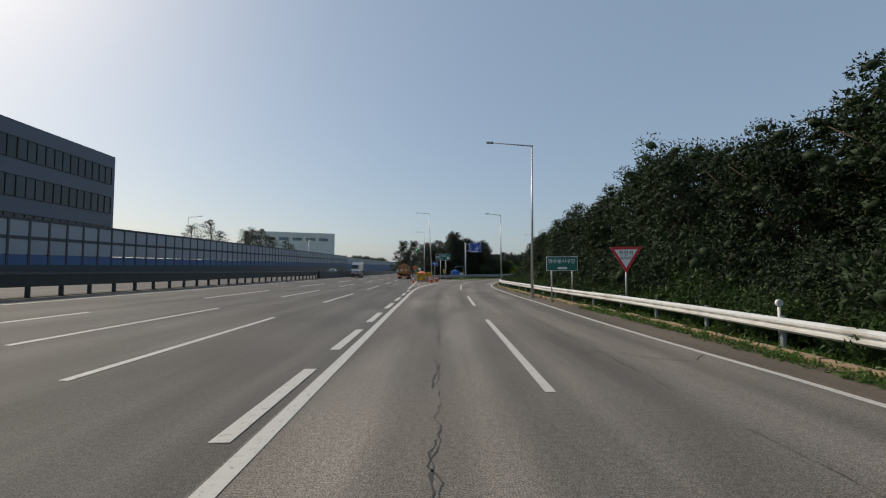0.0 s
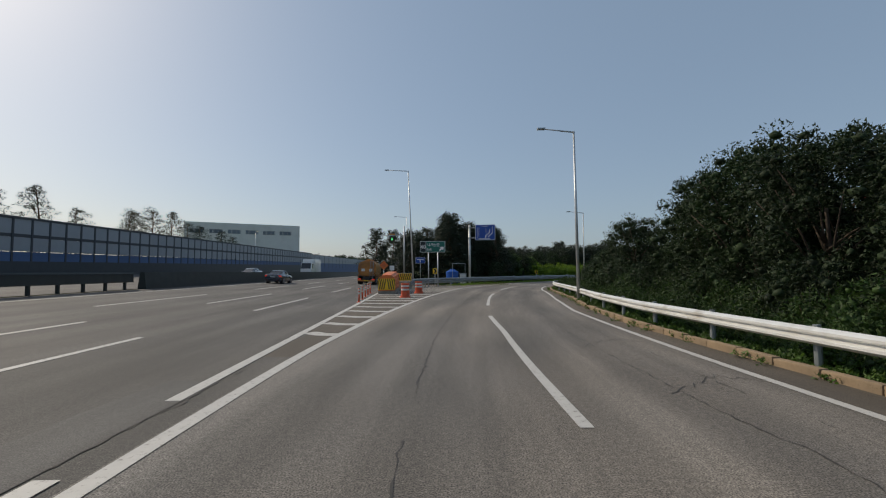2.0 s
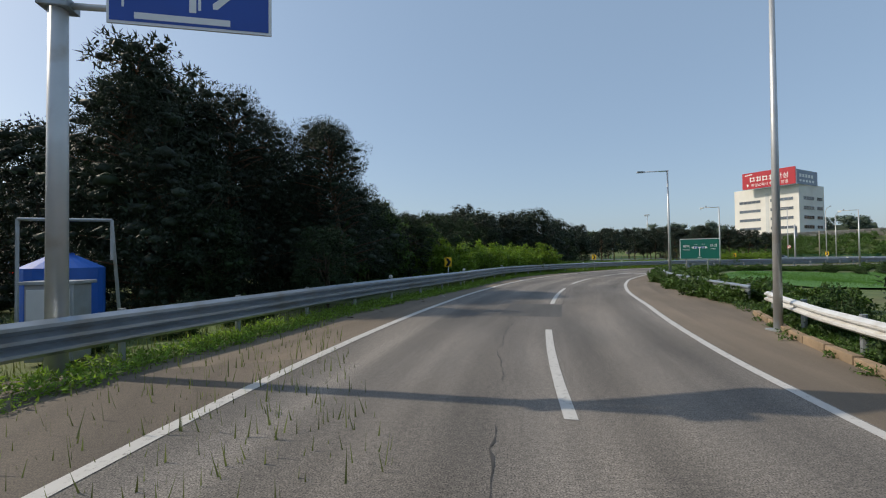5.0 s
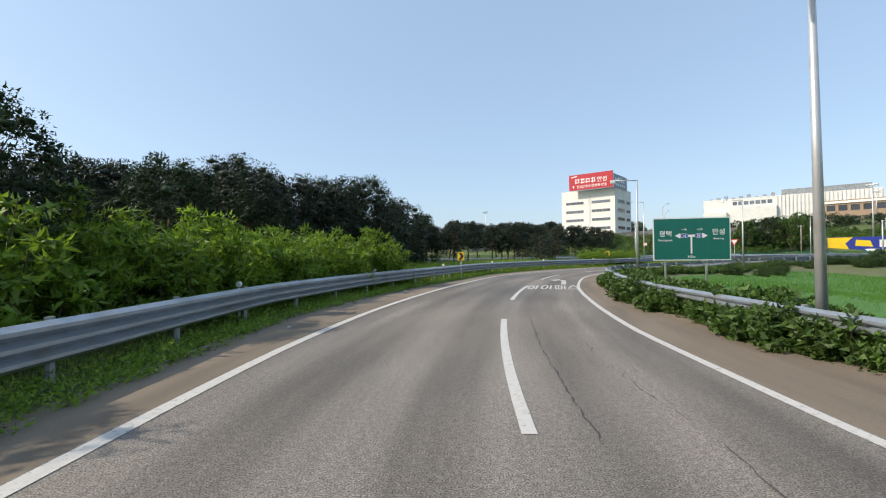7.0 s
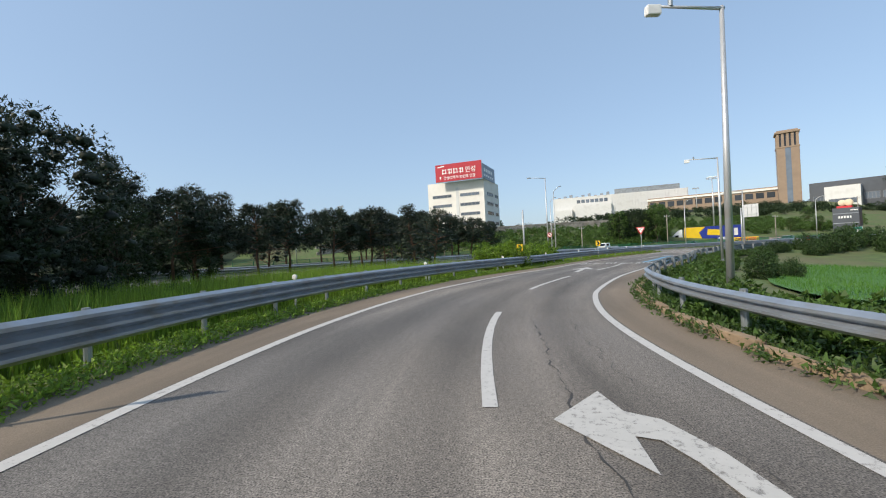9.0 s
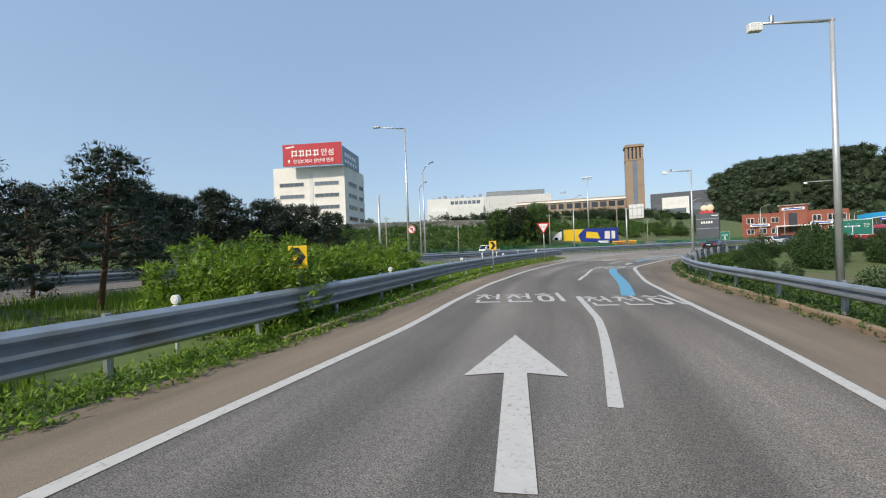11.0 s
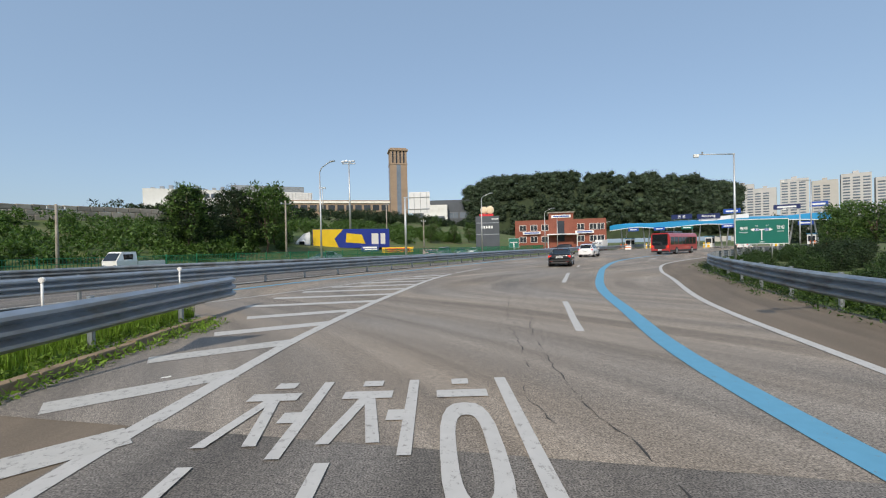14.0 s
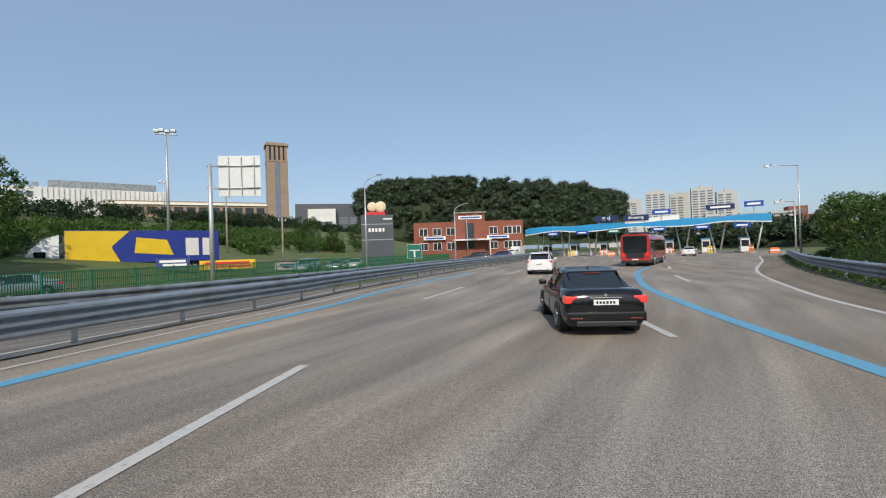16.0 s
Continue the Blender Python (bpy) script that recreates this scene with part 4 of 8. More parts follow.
def direction_sign(m, label, w=3.15, z0=1.5, z1=3.4):
    t = thing("direction_sign", m, label, "road sign", "green direction signs")
    h = z1 - z0
    board(t, -w / 2, w / 2, z0, z1, GREEN_SIGN)
    posts(t, (-w * 0.33, w * 0.2), z1 - 0.05, 0.05)
    y = -0.022
    letters("평택", 0.27, -w * 0.335, z0 + h * 0.63, WHITE_SIGN, t, y)
    letters("Pyeongtaek", 0.12, -w * 0.335, z0 + h * 0.47, WHITE_SIGN, t, y)
    letters("안성", 0.27, w * 0.345, z0 + h * 0.66, WHITE_SIGN, t, y)
    letters("Anseong", 0.11, w * 0.345, z0 + h * 0.50, WHITE_SIGN, t, y)
    letters("서(평)", 0.10, -w * 0.09, z0 + h * 0.72, WHITE_SIGN, t, y)
    letters("동(안)", 0.10, w * 0.11, z0 + h * 0.72, WHITE_SIGN, t, y)
    letters("500m", 0.10, 0, z0 + h * 0.09, WHITE_SIGN, t, y)
    bar("arrow_stem", -0.035, 0.035, z0 + h * 0.16, z0 + h * 0.55, WHITE_SIGN, t, y)
    bar("arrow_bar", -w * 0.14, w * 0.14, z0 + h * 0.55, z0 + h * 0.60, WHITE_SIGN, t, y)
    for sgn in (-1, 1):
        poly("arrow_head", [(sgn * w * 0.21, z0 + h * 0.575), (sgn * w * 0.14, z0 + h * 0.64), (sgn * w * 0.14, z0 + h * 0.51)][::sgn], WHITE_SIGN, t, y)
        cx = sgn * w * 0.09
        poly("route_shield", [(cx + 0.17 * math.cos(a), z0 + h * 0.575 + 0.1 * math.sin(a)) for a in np.linspace(0, 6.28, 17)[:-1]], WHITE_SIGN, t, y - 0.004)
        poly("route_shield_core", [(cx + 0.15 * math.cos(a), z0 + h * 0.575 + 0.082 * math.sin(a)) for a in np.linspace(0, 6.28, 17)[:-1]], BLUE_SIGN, t, y - 0.008)
        letters("38", 0.10, cx, z0 + h * 0.575, WHITE_SIGN, t, y - 0.012)
    return t


direction_sign(pose(42.4, 108.6, 0, 0, 0, -50), "green direction sign with white Korean lettering on two posts")
direction_sign(pose(132.55, 91.75, 0, 0, 0, -118), "green direction sign with white arrows beside a lamp post", 3.6, 1.45, 3.38)


def exit_sign():
    t = thing("exit_sign", pose(-1.0, 78.05, 0, 0, 0, 0), "green exit sign with number panel on two posts", "road sign")
    board(t, -1.3, 1.3, 3.5, 4.72, GREEN_SIGN, inset=0.04)
    bar("number_panel", -1.25, -0.72, 3.56, 4.66, BLACK, t, -0.022)
    bar("divider", -0.71, -0.68, 3.54, 4.68, WHITE_SIGN, t, -0.022)
    letters("40", 0.42, -0.985, 4.1, WHITE_SIGN, t, -0.03)
    letters("나가는곳", 0.36, 0.1, 4.32, WHITE_SIGN, t, -0.03, 1.25)
    letters("Exit", 0.24, -0.33, 3.82, WHITE_SIGN, t, -0.03)
    poly("arrow", [(1.15, 4.1), (0.72, 4.08), (0.86, 3.95), (0.66, 3.74), (0.77, 3.64), (0.98, 3.84), (1.12, 3.70)], WHITE_SIGN, t, -0.03)
    for o in t.children:
        for v in o.data.vertices:
            v.co = (v.co.x * 1.15, v.co.y, 4.12 + (v.co.z - 3.5) * 1.09)
    posts(t, (-0.5, 0.62), 4.2, 0.06)


exit_sign()


def lane_map_sign():
    t = thing("lane_map_sign", pose(3.95, 87.3, 0, 0, 0, -6), "blue lane map sign on a thick grey pole", "road sign")
    part("pole", tube(B(), (0, 0.2, -0.1), (0, 0.2, 8.4), 0.17, 0.14, 16), POLE, t, smooth=True)
    for z in (6.55, 8.0):
        part("arm", tube(B(), (0, 0.2, z), (1.6, 0.12, z), 0.06, n=10), POLE, t, smooth=True)
        part("clamp", box(B(), -0.24, 0.24, 0.0, 0.4, z - 0.09, z + 0.09, 0.02), GALV_OLD, t)
    had = set(t.children)
    board(t, 0.85, 3.62, 5.5, 7.68, BLUE_SIGN, inset=0.05)
    y = -0.022
    for x0, x1, z0, z1 in ((1.10, 1.14, 5.8, 7.35), (1.3, 1.34, 6.0, 6.5), (3.2, 3.25, 6.7, 7.4), (2.35, 2.4, 5.85, 6.15)):
        bar("lane_line", x0, x1, z0, z1, WHITE_SIGN, t, y)
    poly("lane_path", [(2.2, 5.8), (2.32, 5.8), (2.32, 6.1), (2.9, 6.55), (2.9, 7.0), (2.8, 7.0), (2.8, 6.6), (2.2, 6.15)], WHITE_SIGN, t, y)
    poly("lane_path", [(2.6, 5.9), (2.68, 5.9), (3.25, 6.45), (3.25, 6.75), (3.18, 6.75), (3.18, 6.5), (2.6, 6.0)], WHITE_SIGN, t, y)
    for x in (1.32, 2.35):
        for z in (6.6, 6.85, 7.1):
            poly("arrow_mark", [(x - 0.13, z), (x, z + 0.1), (x + 0.13, z), (x + 0.13, z + 0.04), (x, z + 0.14), (x - 0.13, z + 0.04)], WHITE_SIGN, t, y)
    bar("text_bar", 1.7, 2.6, 7.42, 7.5, WHITE_SIGN, t, y)
    bar("text_bar", 1.3, 2.9, 5.6, 5.72, WHITE_SIGN, t, y)
    for o in set(t.children) - had:
        for v in o.data.vertices:
            v.co = (v.co.x, v.co.y, v.co.z + 0.72)


lane_map_sign()


def chevron_sign(m, label):
    t = thing("chevron_sign", m, label, "road sign", "yellow chevron signs")
    z = 1.62
    part("sign_plate", box(B(), -0.25, 0.25, -0.006, 0.02, z - 0.31, z + 0.31, 0.012), YELLOW, t)
    poly("chevron", [(-0.18, z + 0.26), (0.03, z + 0.26), (0.21, z), (0.03, z - 0.26), (-0.18, z - 0.26), (0.0, z)][::-1], BLACK, t, -0.012)
    part("post", tube(B(), (0, 0.06, -0.15), (0, 0.06, z + 0.3), 0.038, n=10), POLE, t, smooth=True)


chevron_sign(pose(-0.7, 77.0, 0.25, 0, 0, -4), "yellow chevron sign with black arrow on grass")
chevron_sign(pose(17.3, 106.0, 0.0, 0, 0, -34), "yellow chevron sign in front of dark pines")
chevron_sign(pose(*along(127, -9.0)[0], 0.1, 0, 0, heading(118)), "yellow chevron sign half hidden by bright shrubs")
chevron_sign(pose(43.3, 125.0, 0.1, 0, 0, -48), "yellow chevron sign behind the grey guardrail")
chevron_sign(pose(76.9, 132.5, 0.1, 0, 0, -70), "yellow chevron sign in front of green shrubs")
chevron_sign(pose(96.7, 130.65, 0.22, 0, 0, -82), "yellow chevron sign on the grass verge")


def slow_sign(m, label, size, z, word=True):
    t = thing("slow_sign", m, label, "road sign")
    h = size * 0.866
    part("sign_plate", loft(B(), [[(-size / 2, y, z), (0, y, z - h), (size / 2, y, z)] for y in (0.0, 0.02)]), SIGN_BACK, t)
    poly("red_border", [(-size / 2, z), (0, z - h), (size / 2, z)], RED_SIGN, t, -0.006)
    k = 0.70
    c = z - h / 3
    poly("white_field", [(-size / 2 * k, c + (z - c) * k), (0, c + (z - h - c) * k), (size / 2 * k, c + (z - c) * k)], WHITE_SIGN, t, -0.012)
    if word:
        letters("천천히", size * 0.15, 0, z - h * 0.24, BLACK, t, -0.018)
        letters("SLOW", size * 0.085, 0, z - h * 0.42, BLACK, t, -0.018)
    part("post", tube(B(), (0, 0.06, -0.2), (0, 0.06, z - h * 0.2), 0.04, n=10), POLE, t, smooth=True)


slow_sign(pose(8.95, 7.7, 0, 0, 0, -14), "red and white triangular slow sign among leaves", 1.35, 2.93)
slow_sign(pose(112.35, 128.05, 0, 0, 0, -98), "red and white triangular slow sign on a post", 1.34, 3.98)


def salt_sign():
    t = thing("notice_sign", pose(7.75, 14.2, 0.12, 0, 0, -6), "green notice sign half covered by leaves", "road sign")
    board(t, -0.9, 0.9, 1.75, 2.6, GREEN_SIGN, inset=0.03)
    letters("염수분사구간", 0.27, 0, 2.33, WHITE_SIGN, t, -0.024, 1.55)
    bar("text_bar", -0.25, 0.3, 1.85, 1.98, WHITE_SIGN, t, -0.024)
    posts(t, (-0.6, 0.6), 2.55, 0.045)


salt_sign()


# ---- street lamps ----
def street_lamp(x, y, h, yaw, label, arm=2.2, kind=0, z=0.0, lean=(0.0, 0.0)):
    """Tapered pole; the arm reaches to local -x, towards the road. kind 0: straight arm, 1: arm with a box head, 2: curved neck."""
    t = thing("street_lamp", pose(x, y, z, -math.degrees(lean[1] / h), math.degrees(lean[0] / h), yaw), label, "street lamp", "street lamps")
    part("base_plate", box(B(), -0.2, 0.2, -0.2, 0.2, -0.05, 0.05, 0.01), GALV_OLD, t)
    if kind < 2:
        part("pole", tube(B(), (0, 0, 0), (0, 0, h), 0.105, 0.055, 14), POLE, t, smooth=True)
        rise = (0.18 if h > 9 else -0.06) if kind == 0 else 0.03
        part("arm", tube(B(), (0.06, 0, h - 0.06), (-arm, 0, h + rise), 0.05, 0.032, 10), POLE, t, smooth=True)
        if kind == 0:
            part("lamp_head", box(B(), -arm - 0.32, -arm + 0.18, -0.11, 0.11, h + rise - 0.06, h + rise + 0.06, 0.03), GALV_OLD, t)
        else:
            part("lamp_head", box(B(), -arm - 0.25, -arm + 0.12, -0.1, 0.1, h - 0.2, h + 0.05, 0.03), WHITE_PLASTIC, t, "white square lamp head")
            part("camera_dome", tube(B(), (-arm + 0.4, 0, h + 0.03), (-arm + 0.4, 0, h + 0.22), 0.06, n=10), GALV_OLD, t)
    else:
        part("pole", tube(B(), (0, 0, 0), (0, 0, h - 0.9), 0.105, 0.06, 14), POLE, t, smooth=True)
        bm = B()
        pts = [(0, 0, h - 0.9), (-0.04, 0, h - 0.68), (-0.16, 0, h - 0.48), (-0.36, 0, h - 0.3), (-arm * 0.6, 0, h + 0.02), (-arm * 0.8, 0, h + 0.13)]
        for p, q in zip(pts, pts[1:]):
            tube(bm, p, q, 0.05, n=8)
        part("neck", bm, POLE, t, smooth=True)
        ex, _, ez = pts[-1]
        part("lamp_head", box(B(), ex - 0.62, ex, -0.12, 0.12, ez - 0.05, ez + 0.09, 0.04), GALV_OLD, t)
    return t


for x, y, h, yaw, arm, kind, lean in ((6.77, 18.6, 10.75, 0, 2.9, 0, (0.1, 0)), (8.38, 52.5, 10.25, 0, 1.9, 0, (-0.1, 0)), (-3.3, 78.4, 14.05, 2, 2.5, 0, (-0.65, -0.1)), (-7.5, 122.0, 14.0, 2, 2.4, 0, (-0.5, 0)),
                                     (19.65, 86.15, 9.9, -10, 1.9, 0, (0.05, 0)), (32.95, 102.65, 8.05, -26, 1.75, 0, (-0.05, 0.05)), (56.05, 117.85, 7.72, -55, 1.75, 1, (0, -0.2)), (107.1, 115.62, 7.5, -88, 1.9, 1, (0, 0)),
                                     (133.75, 92.9, 8.6, -112, 2.7, 1, (0, 0)), (153.5, 57.0, 10.2, -118, 3.4, 1, (0, 0)), (82.0, 118.0, 8.0, -80, 2.0, 1, (0, 0)), (-50.5, 70.4, 12.4, 182, 2.4, 0, (0, 0)),
                                     (-54.0, 150.0, 13.5, 182, 2.4, 0, (0, 0)), (-10.5, 165.0, 14.0, 2, 2.4, 0, (0, 0)), (152.5, 60.5, 6.0, -118, 1.8, 1, (0, 0))):
    street_lamp(x, y, h, yaw, "tall pale steel street lamp with a single arm", arm, kind, 0.0, lean)
for x, y, h, yaw in ((116.4, 142.4, 11.8, 55), (126.8, 146.6, 11.2, 50), (152.8, 124.7, 10.5, 45), (176.0, 99.0, 10.4, 45), (199, 72, 8.5, 45), (186, 82, 8.8, 45), (213, 50, 7.5, 45), (60, 190, 9.5, 170),
                     (95, 185, 9.5, 170), (40, 172, 9.0, 175)):
    street_lamp(x, y, h, yaw, "curved-neck steel street lamp beside entry road", 1.9, 2, float(max(0, land(x, y))))
street_lamp(95.87, 136.6, 10.55, -80, "tall steel street lamp carrying a round sign", 2.0, 0)


def round_sign():
    t = thing("no_turn_sign", pose(95.8, 136.3, 0, 0, 0, -80), "round red and white no-turn sign on a pole", "road sign")
    part("sign_plate", tube(B(), (0, -0.12, 3.2), (0, -0.10, 3.2), 0.30, n=28), SIGN_BACK, t)
    for nm, r0, y, m in (("red_ring", 0.295, -0.125, RED_SIGN), ("white_disc", 0.23, -0.130, WHITE_SIGN)):
        poly(nm, [(r0 * math.cos(a), 3.2 + r0 * math.sin(a)) for a in np.linspace(0, 6.283, 29)[:-1]], m, t, y)
    poly("arrow", [(0.66 * x_, 3.2 + 0.66 * (z_ - 3.2)) for x_, z_ in [(-0.18, 3.3), (0.02, 3.45), (0.02, 3.36), (0.14, 3.36), (0.14, 2.98), (0.05, 2.98), (0.05, 3.26), (0.02, 3.26), (0.02, 3.17)][::-1]], BLACK, t, -0.135)
    poly("red_slash", [(0.66 * x_, 3.2 + 0.66 * (z_ - 3.2)) for x_, z_ in [(-0.3, 3.44), (-0.24, 3.5), (0.3, 2.96), (0.24, 2.9)][::-1]], RED_SIGN, t, -0.139)
    part("bracket", tube(B(), (0, -0.1, 3.2), (0, 0.2, 3.2), 0.04, n=8), GALV_OLD, t)


round_sign()


def floodlight_mast(x, y, top):
    z = float(land(x, y))
    t = thing("floodlight_mast", pose(x, y, z, 0, 0, -100), "tall slim floodlight mast with a lamp cluster", "lamp mast", "floodlight masts")
    h = top - z
    part("mast", tube(B(), (0, 0, 0), (0, 0, h), 0.28, 0.12, 12), POLE, t, smooth=True)
    part("ring", box(B(), -1.5, 1.5, -0.12, 0.12, h - 0.2, h, 0.03), GALV_OLD, t)
    for k_, dx in enumerate((-1.3, -0.6, 0.2, 1.0)):
        part("floodlight", box(B(), dx - 0.35, dx + 0.35, -0.35, 0.15, h + 0.1 + 0.12 * (k_ % 2), h + 0.5 + 0.12 * (k_ % 2), 0.05), GALV, t)


floodlight_mast(207.9, 119.8, 21.4)
floodlight_mast(300.0, 128.0, 28.0)
floodlight_mast(150.0, 230.0, 19.0)


def sign_back_gantry(x, y, yaw, top, zb, w, h, z=0.0, label="white-backed road sign on a cantilever pole"):
    t = thing("cantilever_sign", pose(x, y, z, 0, 0, yaw), label, "road sign")
    part("pole", tube(B(), (0, 0, -0.1), (0, 0, top), 0.17, 0.13, 14), POLE, t, smooth=True)
    for k_ in (0.2, 0.75):
        zz = zb + h * k_
        part("arm", tube(B(), (-0.2, 0, zz), (w + 0.5, 0, zz), 0.055, n=8), POLE, t, smooth=True)
    part("sign_panel", box(B(), 0.55, 0.55 + w, 0.06, 0.1, zb, zb + h, 0.01), SIGN_BACK, t)
    for k_ in (0.25, 0.55, 0.85):
        part("stiffener", box(B(), 0.55 + w * k_ - 0.03, 0.55 + w * k_ + 0.03, -0.02, 0.06, zb + 0.1, zb + h - 0.1), GALV_OLD, t)


sign_back_gantry(165.0, 113.9, -112, 8.7, 6.4, 2.9, 2.9)
sign_back_gantry(114.5, 147.5, 24, 8.5, 6.0, 2.6, 2.3, label="grey sign seen from behind on a thick pole")


# ---- delineators and small posts ----
def delineator(x, y, yaw, z=0.0, double=False):
    t = thing("delineator", pose(x, y, z, 0, 0, yaw), "short white delineator post with round reflector", "delineator", "delineators")
    part("stem", tube(B(), (0, 0, -0.1), (0, 0, 0.98), 0.035, n=10), WHITE_PLASTIC, t, smooth=True)
    for zz in ((1.08, 0.9) if double else (1.08,)):
        part("reflector", tube(B(), (0, -0.035, zz), (0, 0.03, zz), 0.085, n=16), WHITE_PLASTIC, t)
        part("lens", tube(B(), (0, -0.045, zz), (0, -0.036, zz), 0.06, n=14), REFLECT, t)


for s in np.arange(98, 209, 9.5):
    delineator(*along(s, RAIL_LEFT(s) - 0.42)[0], heading(s), double=(int(s) % 2 == 0))
for s in (-1.0,):
    delineator(*along(s, RAIL_RIGHT(s) + 0.4)[0], heading(s))
for x, y in ((114.7, 133.4), (122.2, 131.9), (107, 133.5), (127.9, 130.0)):
    delineator(x, y, -95)


def tube_post(x, y):
    t = thing("tubular_marker", pose(x, y, 0), "faded red flexible tubular road marker", "road marker", "tubular markers")
    part("foot", tube(B(), (0, 0, 0), (0, 0, 0.05), 0.14, 0.1, 16), RED_ORANGE, t)
    part("tube", tube(B(), (0, 0, 0.05), (0, 0, 0.85), 0.05, 0.042, 14), RED_ORANGE, t, smooth=True)
    for z in (0.5, 0.68):
        part("band", tube(B(), (0, 0, z), (0, 0, z + 0.09), 0.052, 0.05, 14), REFLECT, t)


for i, y in enumerate((52.4, 55.0, 57.7, 60.4, 63.1)):
    tube_post(-4.65 - 0.3 * i, y)


def drum(x, y):
    t = thing("traffic_drum", pose(x, y, 0, 0, 0, 20), "orange traffic drum with two white bands", "traffic drum", "traffic drums")
    part("base", tube(B(), (0, 0, 0), (0, 0, 0.13), 0.40, 0.36, 24), RED_ORANGE, t, smooth=False)
    for nm, z0, z1, r0, r1, m in (("body", 0.13, 0.50, 0.31, 0.29, RED_ORANGE), ("band", 0.50, 0.62, 0.298, 0.293, REFLECT), ("body", 0.62, 0.74, 0.285, 0.28, RED_ORANGE), ("band", 0.74, 0.86, 0.288, 0.284, REFLECT),
                                  ("body", 0.86, 0.95, 0.275, 0.27, RED_ORANGE)):
        part(nm, tube(B(), (0, 0, z0), (0, 0, z1), r0, r1, 24), m, t, smooth=False)
    part("rim", tube(B(), (0, 0, 0.95), (0, 0, 1.0), 0.295, 0.285, 24), RED_ORANGE, t)


drum(-2.35, 57.2)
drum(-1.75, 63.0)


def stripes_panel(t, x0, x1, z0, z1, n, y=-0.03):
    """Slanting black bars on a yellow panel, rising to the middle."""
    bar("panel", x0, x1, z0, z1, YELLOW, t, y + 0.004)
    mid = (x0 + x1) / 2
    w = (x1 - x0) / 2 / n
    for sgn in (-1, 1):
        for k_ in range(n):
            a = mid + sgn * w * (k_ + 0.15)
            b = mid + sgn * w * (k_ + 0.65)
            c = sgn * w * 0.9
            pts = [(a, z1 - 0.03), (b, z1 - 0.03), (min(max(b + c, x0), x1), z0 + 0.03), (min(max(a + c, x0), x1), z0 + 0.03)]
            poly("black_bar", pts[::-sgn] if sgn > 0 else pts, BLACK, t, y)


def crash_cushion():
    t = thing("crash_cushion", pose(-4.3, 61.9, 0, 0, 0, 3.6), "long orange ribbed crash cushion with striped nose", "barrier")
    length = 7.5
    bm = B()
    prof = [(-0.62, 0.25), (0.62, 0.25), (0.66, 0.45), (0.58, 0.52), (0.64, 0.72), (0.56, 0.80), (0.62, 1.0), (0.54, 1.08), (0.58, 1.26), (0.4, 1.36), (-0.4, 1.36), (-0.58, 1.26), (-0.54, 1.08), (-0.62, 1.0),
            (-0.56, 0.80), (-0.64, 0.72), (-0.58, 0.52), (-0.66, 0.45)]
    grow = lambda a, b, y: (a * (1.05 + 0.012 * y), y, b * (1.08 + 0.027 * y))
    loft(bm, [[grow(a, b, y) for a, b in prof] for y in (0.0, length)])
    part("shell", bm, ORANGE, t)
    for k_ in range(1, 5):
        y = k_ * length / 5
        part("joint_strap", loft(B(), [[grow(a * 1.012, b * 1.004, yy) for a, b in prof] for yy in (y - 0.03, y + 0.03)]), RED_ORANGE, t)
    part("plinth", box(B(), -0.7, 0.7, 0.1, length + 0.2, -0.05, 0.26, 0.02), CONCRETE, t)
    stripes_panel(t, -0.7, 0.7, 0.35, 1.25, 4, -0.03)
    part("cap", loft(B(), [[grow(a, b, y) for a, b in ((-0.42, 1.34), (0.42, 1.34), (0.36, 1.43), (-0.36, 1.43))] for y in (0.2, length - 0.2)]), ORANGE, t)


crash_cushion()


def hazard_board():
    t = thing("hazard_board", pose(-4.45, 71.2, 0, 0, 0, -2), "yellow and black striped hazard board at barrier nose", "road sign")
    part("plate", box(B(), -1.5, 1.5, -0.01, 0.04, 0.88, 1.66, 0.01), SIGN_BACK, t)
    stripes_panel(t, -1.48, 1.48, 0.9, 1.64, 7, -0.03)
    part("concrete_block", box(B(), -1.35, 1.35, 0.1, 1.6, -0.1, 0.82, 0.05), CONCRETE, t)
    for x in (-0.8, 0.8):
        part("leg", box(B(), x - 0.05, x + 0.05, 0.04, 0.1, -0.1, 1.55), GALV_OLD, t)


hazard_board()


def work_sign():
    t = thing("roadworks_sign", pose(-6.9, 78.6, 0.25, 0, 0, 2), "orange diamond roadworks sign on a stand", "road sign")
    poly("plate", [(0, 2.9), (0.55, 2.35), (0, 1.8), (-0.55, 2.35)][::-1], ORANGE, t, 0.0)
    poly("plate_back", [(0, 2.9), (0.55, 2.35), (0, 1.8), (-0.55, 2.35)], SIGN_BACK, t, 0.012)
    for x, z in ((0, 2.58), (0.16, 2.4), (-0.16, 2.4), (0, 2.2)):
        bar("symbol_bar", x - 0.09, x + 0.09, z - 0.05, z + 0.05, RED_ORANGE, t, -0.006)
    posts(t, (0,), 2.3, 0.03, 0.04)
    bar("notice", 0.7, 1.25, 1.75, 2.3, WHITE_SIGN, t, 0.0)
    posts(t, (0.95,), 2.2, 0.03, 0.04)


work_sign()


